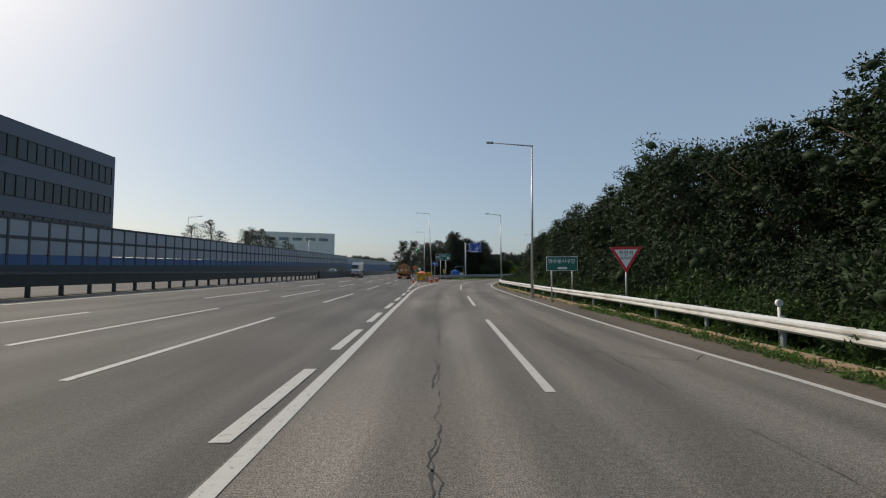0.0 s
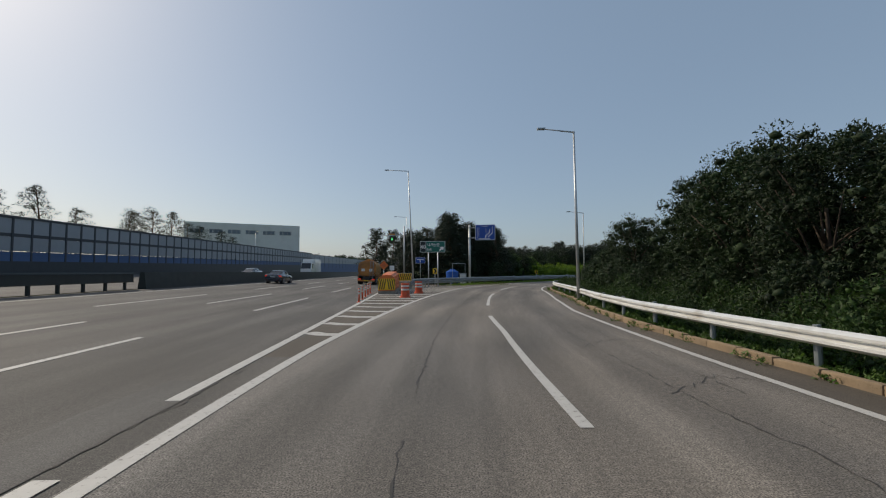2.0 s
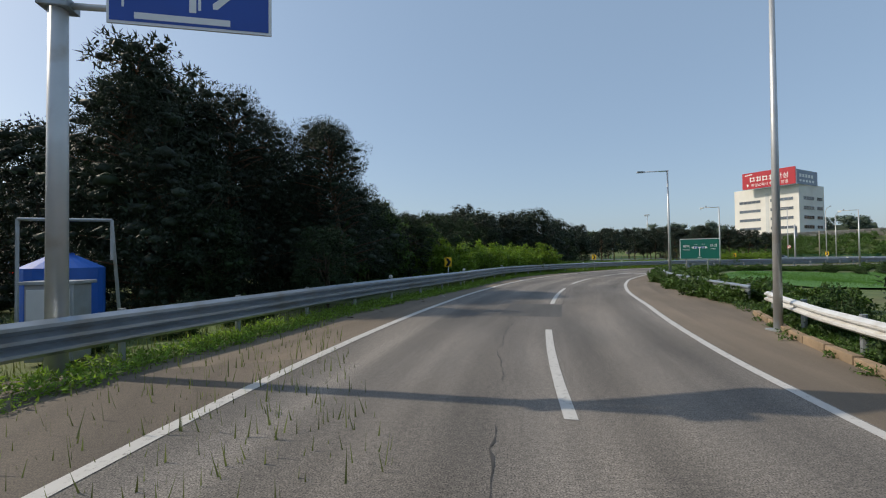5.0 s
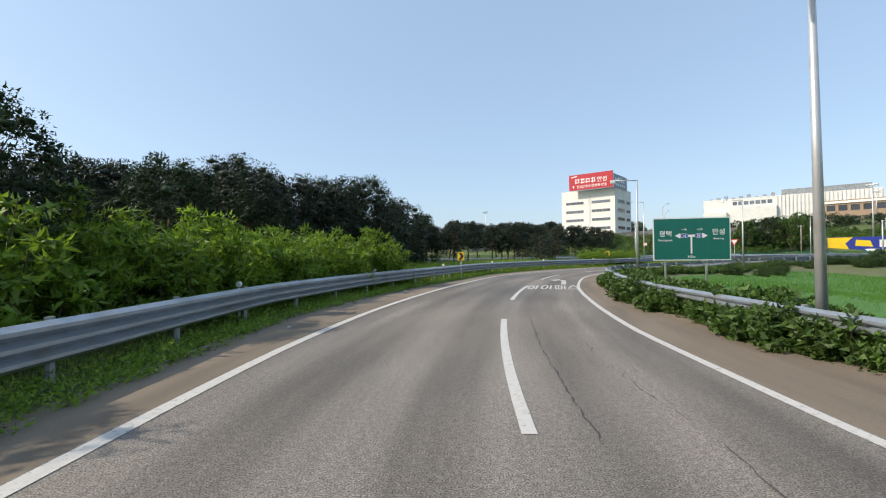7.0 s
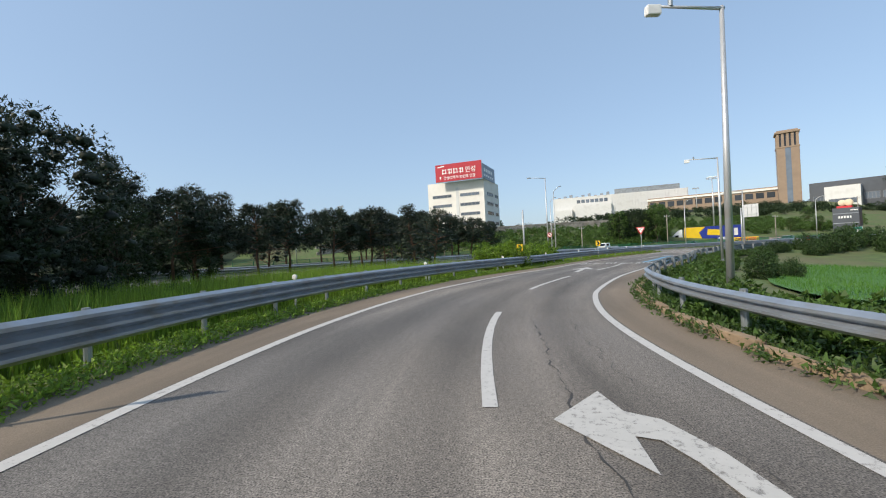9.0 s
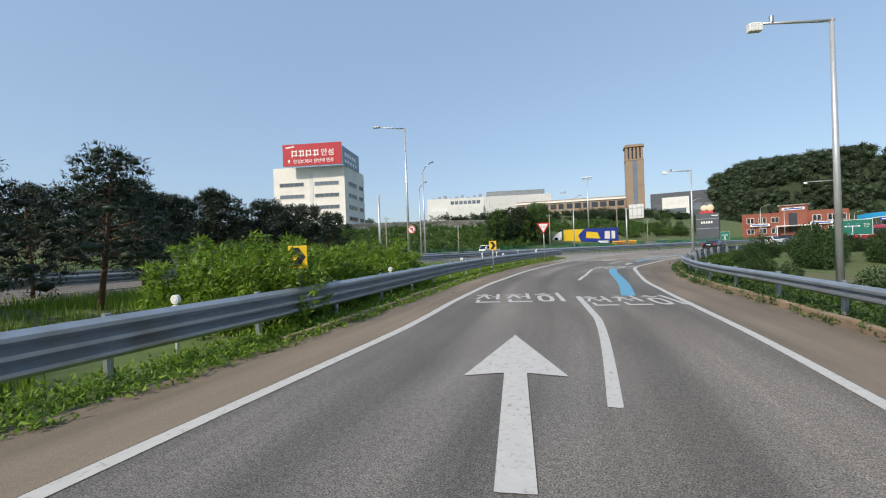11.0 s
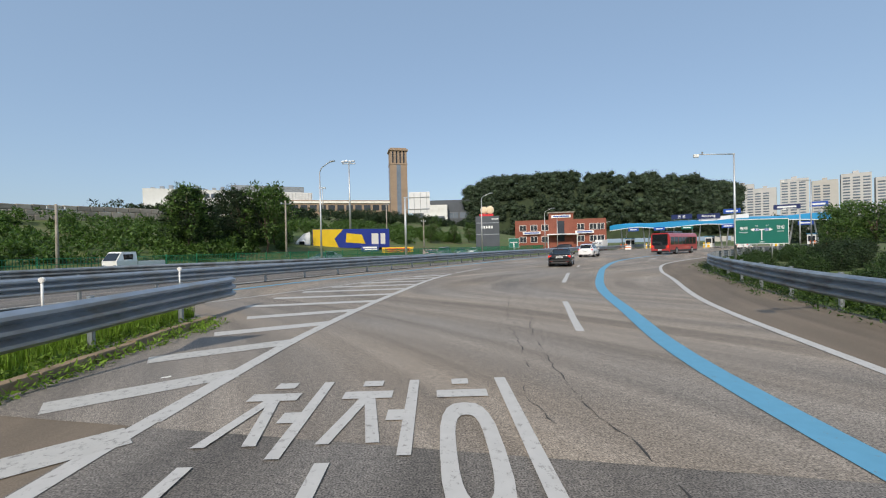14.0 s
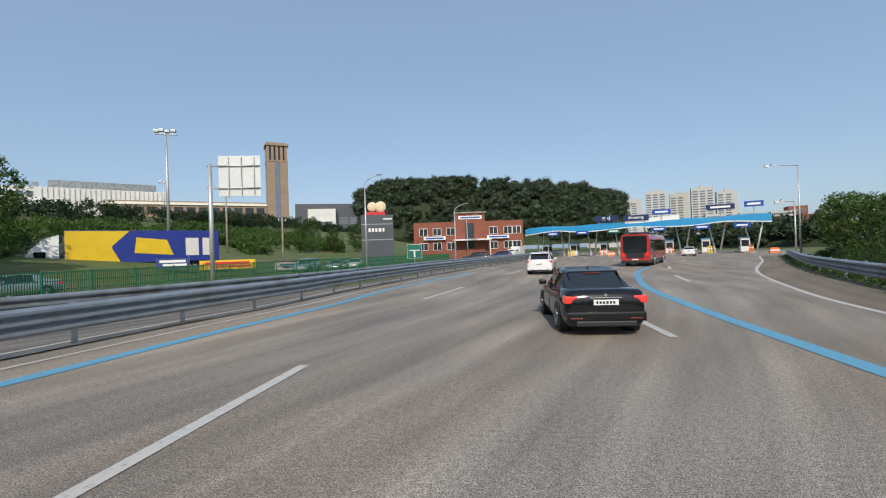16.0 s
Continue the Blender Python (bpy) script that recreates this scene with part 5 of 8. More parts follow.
def lane_signal():
    t = thing("lane_signal", pose(-7.2, 98.0, 1.0, 0, 0, 2), "green-arrow lane signal on a dark mast arm", "traffic signal")
    part("mast", tube(B(), (0.9, 0.2, -0.1), (0.9, 0.2, 8.4), 0.12, 0.1, 12), POLE, t, smooth=True)
    part("arm", tube(B(), (0.9, 0.2, 6.8), (-2.6, 0.2, 6.9), 0.06, n=8), GALV_OLD, t)
    part("housing", box(B(), -1.45, -0.75, 0.0, 0.16, 5.9, 6.6, 0.03), BLACK, t)
    GREEN_LIT = mat("lit_green_arrow", (0.05, 0.6, 0.15), 0.4, glow=((0.1, 1.0, 0.3), 1.6))
    poly("arrow", [(-1.1, 6.02), (-0.9, 6.25), (-1.05, 6.22), (-1.05, 6.48), (-1.15, 6.48), (-1.15, 6.22), (-1.3, 6.25)], GREEN_LIT, t, -0.008)
    part("amber_bar", box(B(), -1.6, -0.6, 0.0, 0.1, 7.0, 7.15, 0.02), AMBER, t)


lane_signal()


def blue_sign_small(x, y, w, z0, z1, yaw, material, label):
    t = thing("guide_sign", pose(x, y, float(max(0, land(x, y))), 0, 0, yaw), label, "road sign")
    board(t, -w / 2, w / 2, z0, z1, material, inset=0.03)
    bar("text_bar", -w * 0.35, w * 0.35, (z0 + z1) / 2 + 0.08, (z0 + z1) / 2 + 0.2, WHITE_SIGN, t, -0.022)
    bar("text_bar", -w * 0.05, w * 0.05, z0 + 0.15, (z0 + z1) / 2, WHITE_SIGN, t, -0.022)
    posts(t, (0,), z1 - 0.1, 0.05)


blue_sign_small(-3.6, 98.0, 1.6, 3.2, 4.2, 0, BLUE_SIGN, "small blue guide sign behind the exit sign")
blue_sign_small(181.0, 91.0, 1.9, 1.2, 3.0, -120, GREEN_SIGN, "small green route sign beside the far rail")


# utility cabinet, blue tank and frame by the gore
def utility():
    t = thing("utility_cabinet", pose(3.1, 89.5, 0, 0, 0, -8), "grey metal roadside utility cabinet", "cabinet")
    part("body", box(B(), -0.45, 0.45, -0.3, 0.3, -0.1, 1.5, 0.02), GALV, t)
    part("door", box(B(), -0.4, 0.4, -0.33, -0.3, 0.1, 1.4, 0.01), SIGN_BACK, t)
    part("roof", box(B(), -0.52, 0.52, -0.37, 0.37, 1.5, 1.57, 0.01), GALV_OLD, t)
    t = thing("water_tank", pose(1.6, 93.0, 0), "round blue plastic water tank on grass", "tank")
    blue = mat("blue_polythene", (0.01, 0.10, 0.42), 0.4, vary=0.1, scale=3)
    part("body", tube(B(), (0, 0, -0.1), (0, 0, 1.8), 0.95, n=24), blue, t, smooth=False)
    part("dome", tube(B(), (0, 0, 1.8), (0, 0, 2.15), 0.95, 0.3, 24), blue, t)
    part("lid", tube(B(), (0, 0, 2.15), (0, 0, 2.22), 0.26, n=16), blue, t)
    t = thing("pipe_frame", pose(2.5, 91.0, 0), "thin steel pipe filling frame beside tank", "pipe frame")
    for a, b in (((-0.9, 0, -0.1), (-0.9, 0, 3.0)), ((-0.9, 0, 3.0), (1.0, 0, 3.0)), ((1.0, 0, 3.0), (1.0, 0, 2.0)), ((1.0, 0.6, -0.1), (1.0, 0, 2.9))):
        part("pipe", tube(B(), a, b, 0.04, n=8), GALV, t)


utility()


# green mesh fence beyond the entry road
def fence():
    mesh_green = mat("green_fence_mesh", (0.01, 0.15, 0.07), 0.5, vary=0.1, scale=2)
    t = thing("fence", pose(0, 0, 0), "green welded mesh fence behind entry road", "fence")
    q = NEAR_RAIL - sides(NEAR_RAIL) * 13.5
    q = q[(q[:, 0] > 80) & (q[:, 0] < 205)]
    pm_ = bpy.data.meshes.new("post")
    bm = tube(B(), (0, 0, -0.3), (0, 0, 1.75), 0.05, n=8)
    bm.to_mesh(pm_)
    bm.free()
    pm_.materials.append(mesh_green)
    for i in range(0, len(q) - 3, 3):
        a, b = q[i], q[i + 3]
        za, zb = float(land(*a)), float(land(*b))
        part("post", pm_, None, t).matrix_world = pose(a[0], a[1], za)
        bm = B()
        for k_ in range(22):
            f = (k_ + 0.5) / 22
            p = a * (1 - f) + b * f
            z = za * (1 - f) + zb * f
            tube(bm, (*p, z + 0.08), (*p, z + 1.65), 0.03, n=3)
        for z in (0.12, 0.6, 1.1, 1.6):
            tube(bm, (*a, za + z), (*b, zb + z), 0.03, n=3)
        part("mesh_panel", bm, mesh_green, t)


fence()


def banner(x, y, w, h, yaw, colour, second, label):
    z = float(land(x, y))
    t = thing("banner", pose(x, y, z, 0, 0, yaw), label, "banner", "roadside banners")
    part("cloth", box(B(), -w / 2, w / 2, -0.01, 0.01, 0.5, 0.5 + h), colour, t)
    bar("text_bar", -w * 0.4, w * 0.4, 0.5 + h * 0.55, 0.5 + h * 0.8, second, t, -0.018)
    bar("text_bar", -w * 0.3, w * 0.42, 0.5 + h * 0.2, 0.5 + h * 0.42, second, t, -0.018)
    for sx in (-w / 2, w / 2):
        part("stake", tube(B(), (sx, 0.04, -0.1), (sx, 0.04, 0.6 + h), 0.025, n=8), GALV_OLD, t)


BAN_Y = mat("yellow_banner_cloth", (0.80, 0.50, 0.03), 0.7, vary=0.08, scale=2)
BAN_W = mat("pale_pink_banner_cloth", (0.72, 0.5, 0.55), 0.7, vary=0.08, scale=2)
BAN_B = mat("navy_banner_cloth", (0.03, 0.06, 0.22), 0.7, vary=0.08, scale=2)
banner(183.0, 112.5, 5.6, 1.0, -105, BAN_Y, RED_SIGN, "yellow roadside banner tied to fence posts")
banner(181.6, 117.5, 3.0, 1.0, -105, BAN_B, WHITE_SIGN, "navy roadside banner tied to fence posts")
banner(184.8, 105.0, 5.0, 0.9, -110, BAN_W, BAN_B, "pale pink and navy roadside banner")


def utility_pole(x, y, h):
    z = float(land(x, y))
    t = thing("utility_pole", pose(x, y, z, 0, 0, -60), "plain grey concrete utility pole", "pole", "utility poles")
    part("pole", tube(B(), (0, 0, -0.2), (0, 0, h), 0.15, 0.1, 12), CONCRETE, t, smooth=True)
    part("crossarm", box(B(), -0.7, 0.7, -0.05, 0.05, h - 0.5, h - 0.4), GALV_OLD, t)
    for x_ in (-0.6, 0.6):
        part("insulator", tube(B(), (x_, 0, h - 0.4), (x_, 0, h - 0.22), 0.05, n=8), WHITE_PLASTIC, t)


for x, y, h in ((152.5, 147.5, 6), (171, 130, 8), (196, 105, 6.5), (203, 112, 9), (140, 158, 8), (215, 84, 11), (120, 168, 7)):
    utility_pole(x, y, h)


# ---- plants ----
ico = bmesh.new()
bmesh.ops.create_icosphere(ico, subdivisions=1, radius=1.0)
ICO_V = np.array([p.co[:] for p in ico.verts])
ICO_F = np.array([[p.index for p in f.verts] for f in ico.faces])
ico.free()


def leaf_sheet(name, centres, radii, count, size, material, seed, aspect=0.5, squash=0.7, outward=0.6, core=0.25, heart=0.0):
    """Many small folded leaves scattered about clump centres: mostly near each clump's outside, tips pointing away from it."""
    rng = np.random.default_rng(seed)
    C = np.repeat(np.asarray(centres, float), count, axis=0)
    R = np.repeat(np.asarray(radii, float), count)[:, None]
    n = len(C)
    d = rng.normal(size=(n, 3))
    d /= np.linalg.norm(d, axis=1)[:, None]
    p = C + d * R * (core + (1 - core) * rng.random((n, 1)) ** 0.5) * np.array([1, 1, squash])
    axis = d * outward + rng.normal(size=(n, 3)) * 0.55 + np.array([0, 0, 0.12])
    axis /= np.linalg.norm(axis, axis=1)[:, None]
    side = np.cross(axis, rng.normal(size=(n, 3)) * 0.6 + np.array([0, 0, 1.0]))
    side /= np.linalg.norm(side, axis=1)[:, None] + 1e-9
    up = np.cross(side, axis)
    L = size * (0.6 + 0.8 * rng.random((n, 1)))
    W = L * aspect / 2
    v = np.stack([p + side * W, p + axis * L - up * L * 0.1, p - side * W], 1).reshape(-1, 3)
    idx = np.arange(3 * n)
    if heart:
        # solid lump added inside each clump: blocks light, so crowns are dense within
        C0, R0 = np.asarray(centres, float), np.asarray(radii, float)
        m = len(C0)
        lump = C0[:, None, :] + ICO_V[None] * (R0[:, None, None] * heart) * rng.uniform(0.7, 1.25, (m, 12, 1)) * np.array([1, 1, squash])
        idx = np.r_[idx, (3 * n + np.arange(m)[:, None] * 12 + ICO_F.ravel()[None]).ravel()]
        v = np.vstack([v, lump.reshape(-1, 3)])
    me = bpy.data.meshes.new(name)
    me.vertices.add(len(v))
    me.vertices.foreach_set("co", v.ravel())
    me.loops.add(len(idx))
    me.loops.foreach_set("vertex_index", idx)
    me.polygons.add(len(idx) // 3)
    me.polygons.foreach_set("loop_start", np.arange(len(idx) // 3) * 3)
    me.update()
    me.validate()
    me.materials.append(material)
    return me


def limb(bm, pts, r0, r1, n=7):
    rings = []
    for i, p in enumerate(pts):
        r = r0 + (r1 - r0) * i / (len(pts) - 1)
        a = Vector(pts[min(i + 1, len(pts) - 1)]) - Vector(pts[max(i - 1, 0)])
        q = a.to_track_quat("Z", "Y").to_matrix()
        rings.append([Vector(p) + q @ Vector((r * math.cos(k_ * 6.2832 / n), r * math.sin(k_ * 6.2832 / n), 0)) for k_ in range(n)])
    return loft(bm, rings)


def broadleaf_tree(h, seed, label, leaf=0.26, count=62, clumps=74, material=LEAF_DARK, low=0.16, spread_=0.36, sub="broadleaf_tree", group="broadleaf trees", ball=0.085):
    """A forked trunk with limbs, and clumps of leaves round the limbs' ends, with gaps and an uneven top."""
    rng = random.Random(seed)
    t = thing(sub, pose(0, 0, -500), label, "tree", group)
    bm = B()
    fork = h * 0.3
    limb(bm, [(0, 0, -0.3), (0.05 * h * rng.uniform(-1, 1), 0, fork * 0.5), (0.0, 0.03 * h, fork), (0.02 * h, 0, h * 0.62)], h * 0.018, h * 0.008)
    centres, radii = [], []
    for k_ in range(11):
        a = k_ * 2.4 + rng.uniform(-0.4, 0.4)
        z0 = fork * rng.uniform(0.6, 1.5)
        reach = h * spread_ * rng.uniform(0.6, 1.05)
        top = h * rng.uniform(0.45, 0.9)
        pts = [(0, 0, z0), (reach * 0.4 * math.cos(a), reach * 0.4 * math.sin(a), z0 + (top - z0) * 0.55), (reach * 0.85 * math.cos(a), reach * 0.85 * math.sin(a), top)]
        limb(bm, pts, h * 0.008, h * 0.002, 5)
    part("trunk", bm, BARK, t, smooth=True)
    for k_ in range(clumps):
        z = h * (low + (0.97 - low) * (k_ + 0.5) / clumps)
        f = (z / h - low) / (1 - low)
        rad = h * spread_ * (0.35 + 1.0 * math.sin(math.pi * min(1, 0.18 + 0.80 * f)) ** 0.8) * 0.80 * rng.uniform(0.45, 1.1)
        a = k_ * 2.3999 + rng.uniform(-0.5, 0.5)
        centres.append((rad * math.cos(a), rad * math.sin(a), z + rng.uniform(-0.03, 0.05) * h))
        radii.append(h * ball * rng.uniform(0.7, 1.3))
    part("crown", leaf_sheet("crown", centres, radii, count, leaf, material, seed, aspect=0.62 if material is not NEEDLE else 0.5, heart=0.36), None, t)
    return t


def pine_tree(h, seed, label, low=0.32, wide=0.30, clumps=52, count=110, leaf=0.26, flat=0.45, lean=0.0, heart=0.42):
    """A bare leaning trunk with whorled limbs that carry flattened cushions of needles."""
    rng = random.Random(seed)
    t = thing("pine_tree", pose(0, 0, -500), label, "tree", "pine trees")
    bm = B()
    bend = [(0, 0, -0.3), (lean * h * 0.3, 0.02 * h, h * 0.3), (lean * h * 0.8, -0.02 * h, h * 0.62), (lean * h, 0, h * 0.93)]
    limb(bm, bend, h * 0.019, h * 0.005, 8)
    centres, radii = [], []
    for k_ in range(clumps):
        f = (k_ + 0.5) / clumps
        z = h * (low + (0.96 - low) * f)
        reach = h * wide * (1.0 - 0.72 * f ** 1.6) * rng.uniform(0.25, 1.1)
        a = k_ * 2.3999 + rng.uniform(-0.5, 0.5)
        bx = lean * h * min(1, z / h)
        c = (bx + reach * math.cos(a), reach * math.sin(a), z + reach * 0.10)
        centres.append(c)
        radii.append(h * 0.095 * rng.uniform(0.7, 1.3) * (1.05 - 0.35 * f))
        if k_ % 2 == 0:
            limb(bm, [(bx, 0, z - 0.04 * h), ((bx + c[0]) / 2, c[1] / 2, z), c], h * 0.006, h * 0.002, 5)
    part("trunk", bm, PINE_BARK, t, smooth=True)
    part("crown", leaf_sheet("crown", centres, radii, count, leaf, NEEDLE, seed, aspect=0.3, squash=flat, outward=0.7, core=0.3, heart=heart), None, t)
    return t


def shrub(h, w, seed, label, material=LEAF_MID, leaf=0.22, clumps=32, count=25, name="shrub", group="roadside shrubs", aspect=0.45):
    rng = random.Random(seed)
    t = thing(name, pose(0, 0, -500), label, "shrub", group)
    bm = B()
    centres, radii = [], []
    for k_ in range(clumps):
        r = w / 2 * math.sqrt((k_ + 0.5) / clumps)
        a = k_ * 2.3999 + rng.uniform(-0.3, 0.3)
        top = h * (1 - 0.55 * (2 * r / w) ** 2) * rng.uniform(0.72, 1.08)
        for f in (0.92, 0.5, 0.18) if k_ % 2 else (0.8, 0.3):
            centres.append((r * math.cos(a) * (0.8 + 0.2 * f), r * math.sin(a) * (0.8 + 0.2 * f), top * f))
            radii.append(max(0.14, h * 0.16) * rng.uniform(0.7, 1.25))
        if k_ % 3 == 0:
            limb(bm, [(r * 0.4 * math.cos(a), r * 0.4 * math.sin(a), -0.1), (r * math.cos(a), r * math.sin(a), top * 0.8)], 0.02, 0.008, 4)
    tagged(part("stem", bm, BARK, t), kind="stuff")
    part("foliage", leaf_sheet("foliage", centres, radii, count, leaf, material, seed, aspect=aspect, squash=0.9, heart=0.3), None, t)
    return t


def sapling_clump(h, w, seed, label):
    """Upright stems with tiers of long drooping compound leaves."""
    rng = random.Random(seed)
    t = thing("sapling_clump", pose(0, 0, -500), label, "shrub", "bright saplings")
    bm = B()
    centres, radii = [], []
    for k_ in range(22):
        r = w / 2 * math.sqrt((k_ + 0.5) / 22)
        a = k_ * 2.3999
        x, y = r * math.cos(a), r * math.sin(a)
        top = h * rng.uniform(0.7, 1.05) * (1 - 0.3 * (2 * r / w) ** 2)
        limb(bm, [(x * 0.8, y * 0.8, -0.1), (x, y, top)], 0.02, 0.006, 4)
        for z in np.arange(0.15, top, 0.24):
            for j in range(2):
                b = rng.uniform(0, 6.28)
                reach = 0.32 * rng.uniform(0.5, 1.1) * (1.1 - 0.5 * z / top)
                centres.append((x + reach * math.cos(b), y + reach * math.sin(b), z + 0.05))
                radii.append(0.20 * rng.uniform(0.8, 1.2))
    tagged(part("stem", bm, BARK, t), kind="stuff")
    part("foliage", leaf_sheet("foliage", centres, radii, 26, 0.15, LEAF_BRIGHT, seed, aspect=0.42, squash=0.5, outward=1.2, core=0.05, heart=0.35), None, t)
    return t


rv = random.Random(11)


def scatter(protos, where, scales=(0.85, 1.2), zs=None):
    """One plant at each plan point (x, y, wanted height or 0)."""
    for x, y, hgt in where:
        p = rv.choice(protos)
        k_ = hgt / p["full"] * rv.uniform(0.94, 1.06) if hgt else rv.uniform(*scales)
        m = pose(x, y, float(land(x, y)) - 0.05 if zs is None else zs, rv.uniform(-4, 4), rv.uniform(-4, 4), rv.uniform(0, 360)) @ Matrix.Scale(k_, 4)
        copy_thing(p, m)


def proto(ob, full):
    ob["full"] = full
    return ob


ROUND_PINES = [proto(broadleaf_tree(9.0, 101 + i, "dense dark round-crowned pine tree", 0.17, 175, 104, NEEDLE, 0.05, 0.38, "pine_tree", "pine trees", 0.10), 9.0) for i in range(3)]
BIG_PINES = [proto(pine_tree(12.5, 111, "tall dark pine tree leaning over the guardrail", 0.16, 0.33, 130, 330, 0.14, 0.6, 0.05, 0.26), 12.5)]
OAK = [proto(broadleaf_tree(9.0, 21 + i, "dark green broadleaf tree with a dense uneven crown", 0.15, 165, 112), 9.0) for i in range(3)]
LIGHT_TREE = [proto(broadleaf_tree(8.0, 31 + i, "mid-green broadleaf tree with a loose crown", 0.30, 40, 66, LEAF_MID, 0.2, 0.3), 8.0) for i in range(2)]
RED_TREE = [proto(broadleaf_tree(6.0, 35, "reddish-leaved round tree among pines", 0.26, 50, 70, LEAF_RED, 0.1, 0.42, group="reddish trees"), 6.0)]
PINES = [proto(pine_tree(9.0, 41 + i, "dark green pine tree with reddish trunk", (0.14, 0.2, 0.28)[i], (0.30, 0.33, 0.36)[i], 68, 120, 0.21, 0.55, (0.04, -0.06, 0.08)[i]), 9.0) for i in range(3)]
OPEN_PINES = [proto(pine_tree(9.0, 46 + i, "sparse conifer with tiered open branches", 0.22, 0.26, 34, 120, 0.2, 0.32, (0.02, -0.03)[i], 0.0), 9.0) for i in range(2)]
UMBRELLA = [proto(pine_tree(7.5, 51 + i, "umbrella-shaped pine tree with a bare trunk", 0.40, 0.46, 62, 110, 0.27, 0.45, 0.05), 7.5) for i in range(2)]
SHRUBS = [proto(shrub(2.0, 2.6, 61 + i, "dense green roadside shrub behind the guardrail", LEAF_SHRUB, 0.13, 34, 50), 2.0) for i in range(3)]
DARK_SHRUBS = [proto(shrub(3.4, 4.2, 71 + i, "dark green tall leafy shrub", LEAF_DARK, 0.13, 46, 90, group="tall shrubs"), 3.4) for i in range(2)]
VINES = [proto(shrub(1.0, 2.2, 81 + i, "low broad-leaved vine creeping over the guardrail", LEAF_MID, 0.125, 34, 46, "vine", "creeping vines", 0.8), 1.0) for i in range(2)]
SAPLINGS = [proto(sapling_clump(2.4, 3.2, 91 + i, "bright yellow-green sapling clump behind the guardrail"), 2.4) for i in range(3)]
ALL_PROTOS = BIG_PINES + ROUND_PINES + OAK + LIGHT_TREE + RED_TREE + PINES + OPEN_PINES + UMBRELLA + SHRUBS + DARK_SHRUBS + VINES + SAPLINGS


def row(s0, s1, step, o0, o1, h0, h1):
    """Plan points along the ramp, with wanted heights."""
    out = []
    for s in np.arange(s0, s1, step):
        q = along(s + rv.uniform(-0.4, 0.4) * step, rv.uniform(o0, o1))[0]
        out.append((*q, rv.uniform(h0, h1)))
    return out


# exit side at the start: tall wood, then lower bushes, shrubs hanging over the rail
scatter(OAK, row(-14, 24, 3.4, 13.5, 17.0, 8.6, 10.2) + row(-10, 26, 6.0, 18.5, 24, 9.0, 10.5))
scatter(OAK, row(25, 34, 4.0, 12.5, 15.0, 7.2, 8.0) + row(35, 46, 5.5, 13.0, 16.0, 5.4, 6.4) + row(24, 60, 7, 18, 24, 6.4, 7.6))
scatter(OAK, [(15.4, 62.0, 5.4), (14.8, 59.6, 5.8), (19.5, 67.5, 4.6), (14.0, 48.8, 6.9), (13.4, 45.0, 6.9), (15.8, 47.0, 7.8), (13.0, 41.0, 6.4), (15.5, 43.0, 7.4), (13.5, 37.0, 6.0), (16.5, 52.5, 6.4), (18.0, 57.0, 6.0)])
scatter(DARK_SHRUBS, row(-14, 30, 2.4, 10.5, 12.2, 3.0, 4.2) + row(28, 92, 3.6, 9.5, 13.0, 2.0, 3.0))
scatter(SHRUBS, row(-14, 92, 2.1, 8.9, 9.7, 1.4, 2.2))
scatter(SHRUBS, [(*along(s, RAIL_RIGHT(s) + rv.uniform(0.75, 1.35))[0], rv.uniform(0.9, 1.5)) for s in np.arange(-14, 94, 1.5)])
scatter(DARK_SHRUBS, row(61, 94, 2.2, 9.6, 12.6, 3.0, 4.2) + row(60, 96, 3.5, 13, 18, 3.4, 4.6))
scatter(VINES, [(*along(s, RAIL_RIGHT(s) + rv.uniform(0.4, 0.6))[0], rv.uniform(0.45, 0.7)) for s in np.arange(-14, 95, 1.5)])
scatter(LIGHT_TREE, row(62, 92, 7.0, 14, 22, 3.2, 4.4))
# outer side of the curve: pines, undergrowth, saplings
scatter(PINES, [(3.0, 102.4, 11.0), (2.5, 104.5, 12.8), (11.4, 107.8, 6.6), (13.6, 109.2, 6.2), (15.6, 110.4, 5.6), (1.0, 100.0, 11.5), (7.4, 111.0, 8.6), (4.0, 108.0, 9.0), (11.2, 113.0, 7.4), (-1.0, 112.0, 9.4), (0.5, 104.5, 10.5), (6.5, 116, 8.5), (14.5, 116.5, 6.8), (17.5, 121, 6.6), (-6, 110, 11), (-3, 118, 11.5)])
scatter(PINES, [(27, 131, 7.2), (34, 138, 7.6), (22, 127, 6.8), (46, 147, 9.6), (48, 143, 8.3), (61, 154, 8.4), (67, 161, 8.8), (73, 162, 8.3), (40, 143, 8.8), (30, 136, 9.4), (54, 150, 8.6), (24, 133, 7.2), (37, 146, 9.2), (57, 157, 9.0), (18, 129, 6.8),
                (43, 151, 9.6), (50, 156, 9.6), (12, 124, 7.4), (33, 145, 9.8), (64, 166, 9.2), (5, 126, 10), (-8, 124, 11), (-14, 116, 11.5), (-12, 128, 12)])
scatter(PINES, [(x + rv.uniform(-2, 2), y + rv.uniform(-2, 2), rv.uniform(8, 10)) for x, y in zip(np.linspace(-16, 60, 14), np.linspace(134, 176, 14))])
scatter(OAK, [(12.0, 106.5, 5.8), (15.5, 110.5, 5.6), (19.5, 116.0, 5.8), (24, 121.5, 6.0), (29, 127, 5.6)])
scatter(LIGHT_TREE, [(10.2, 104.8, 4.6), (13.2, 107.8, 5.2), (17.2, 112.3, 5.0)])
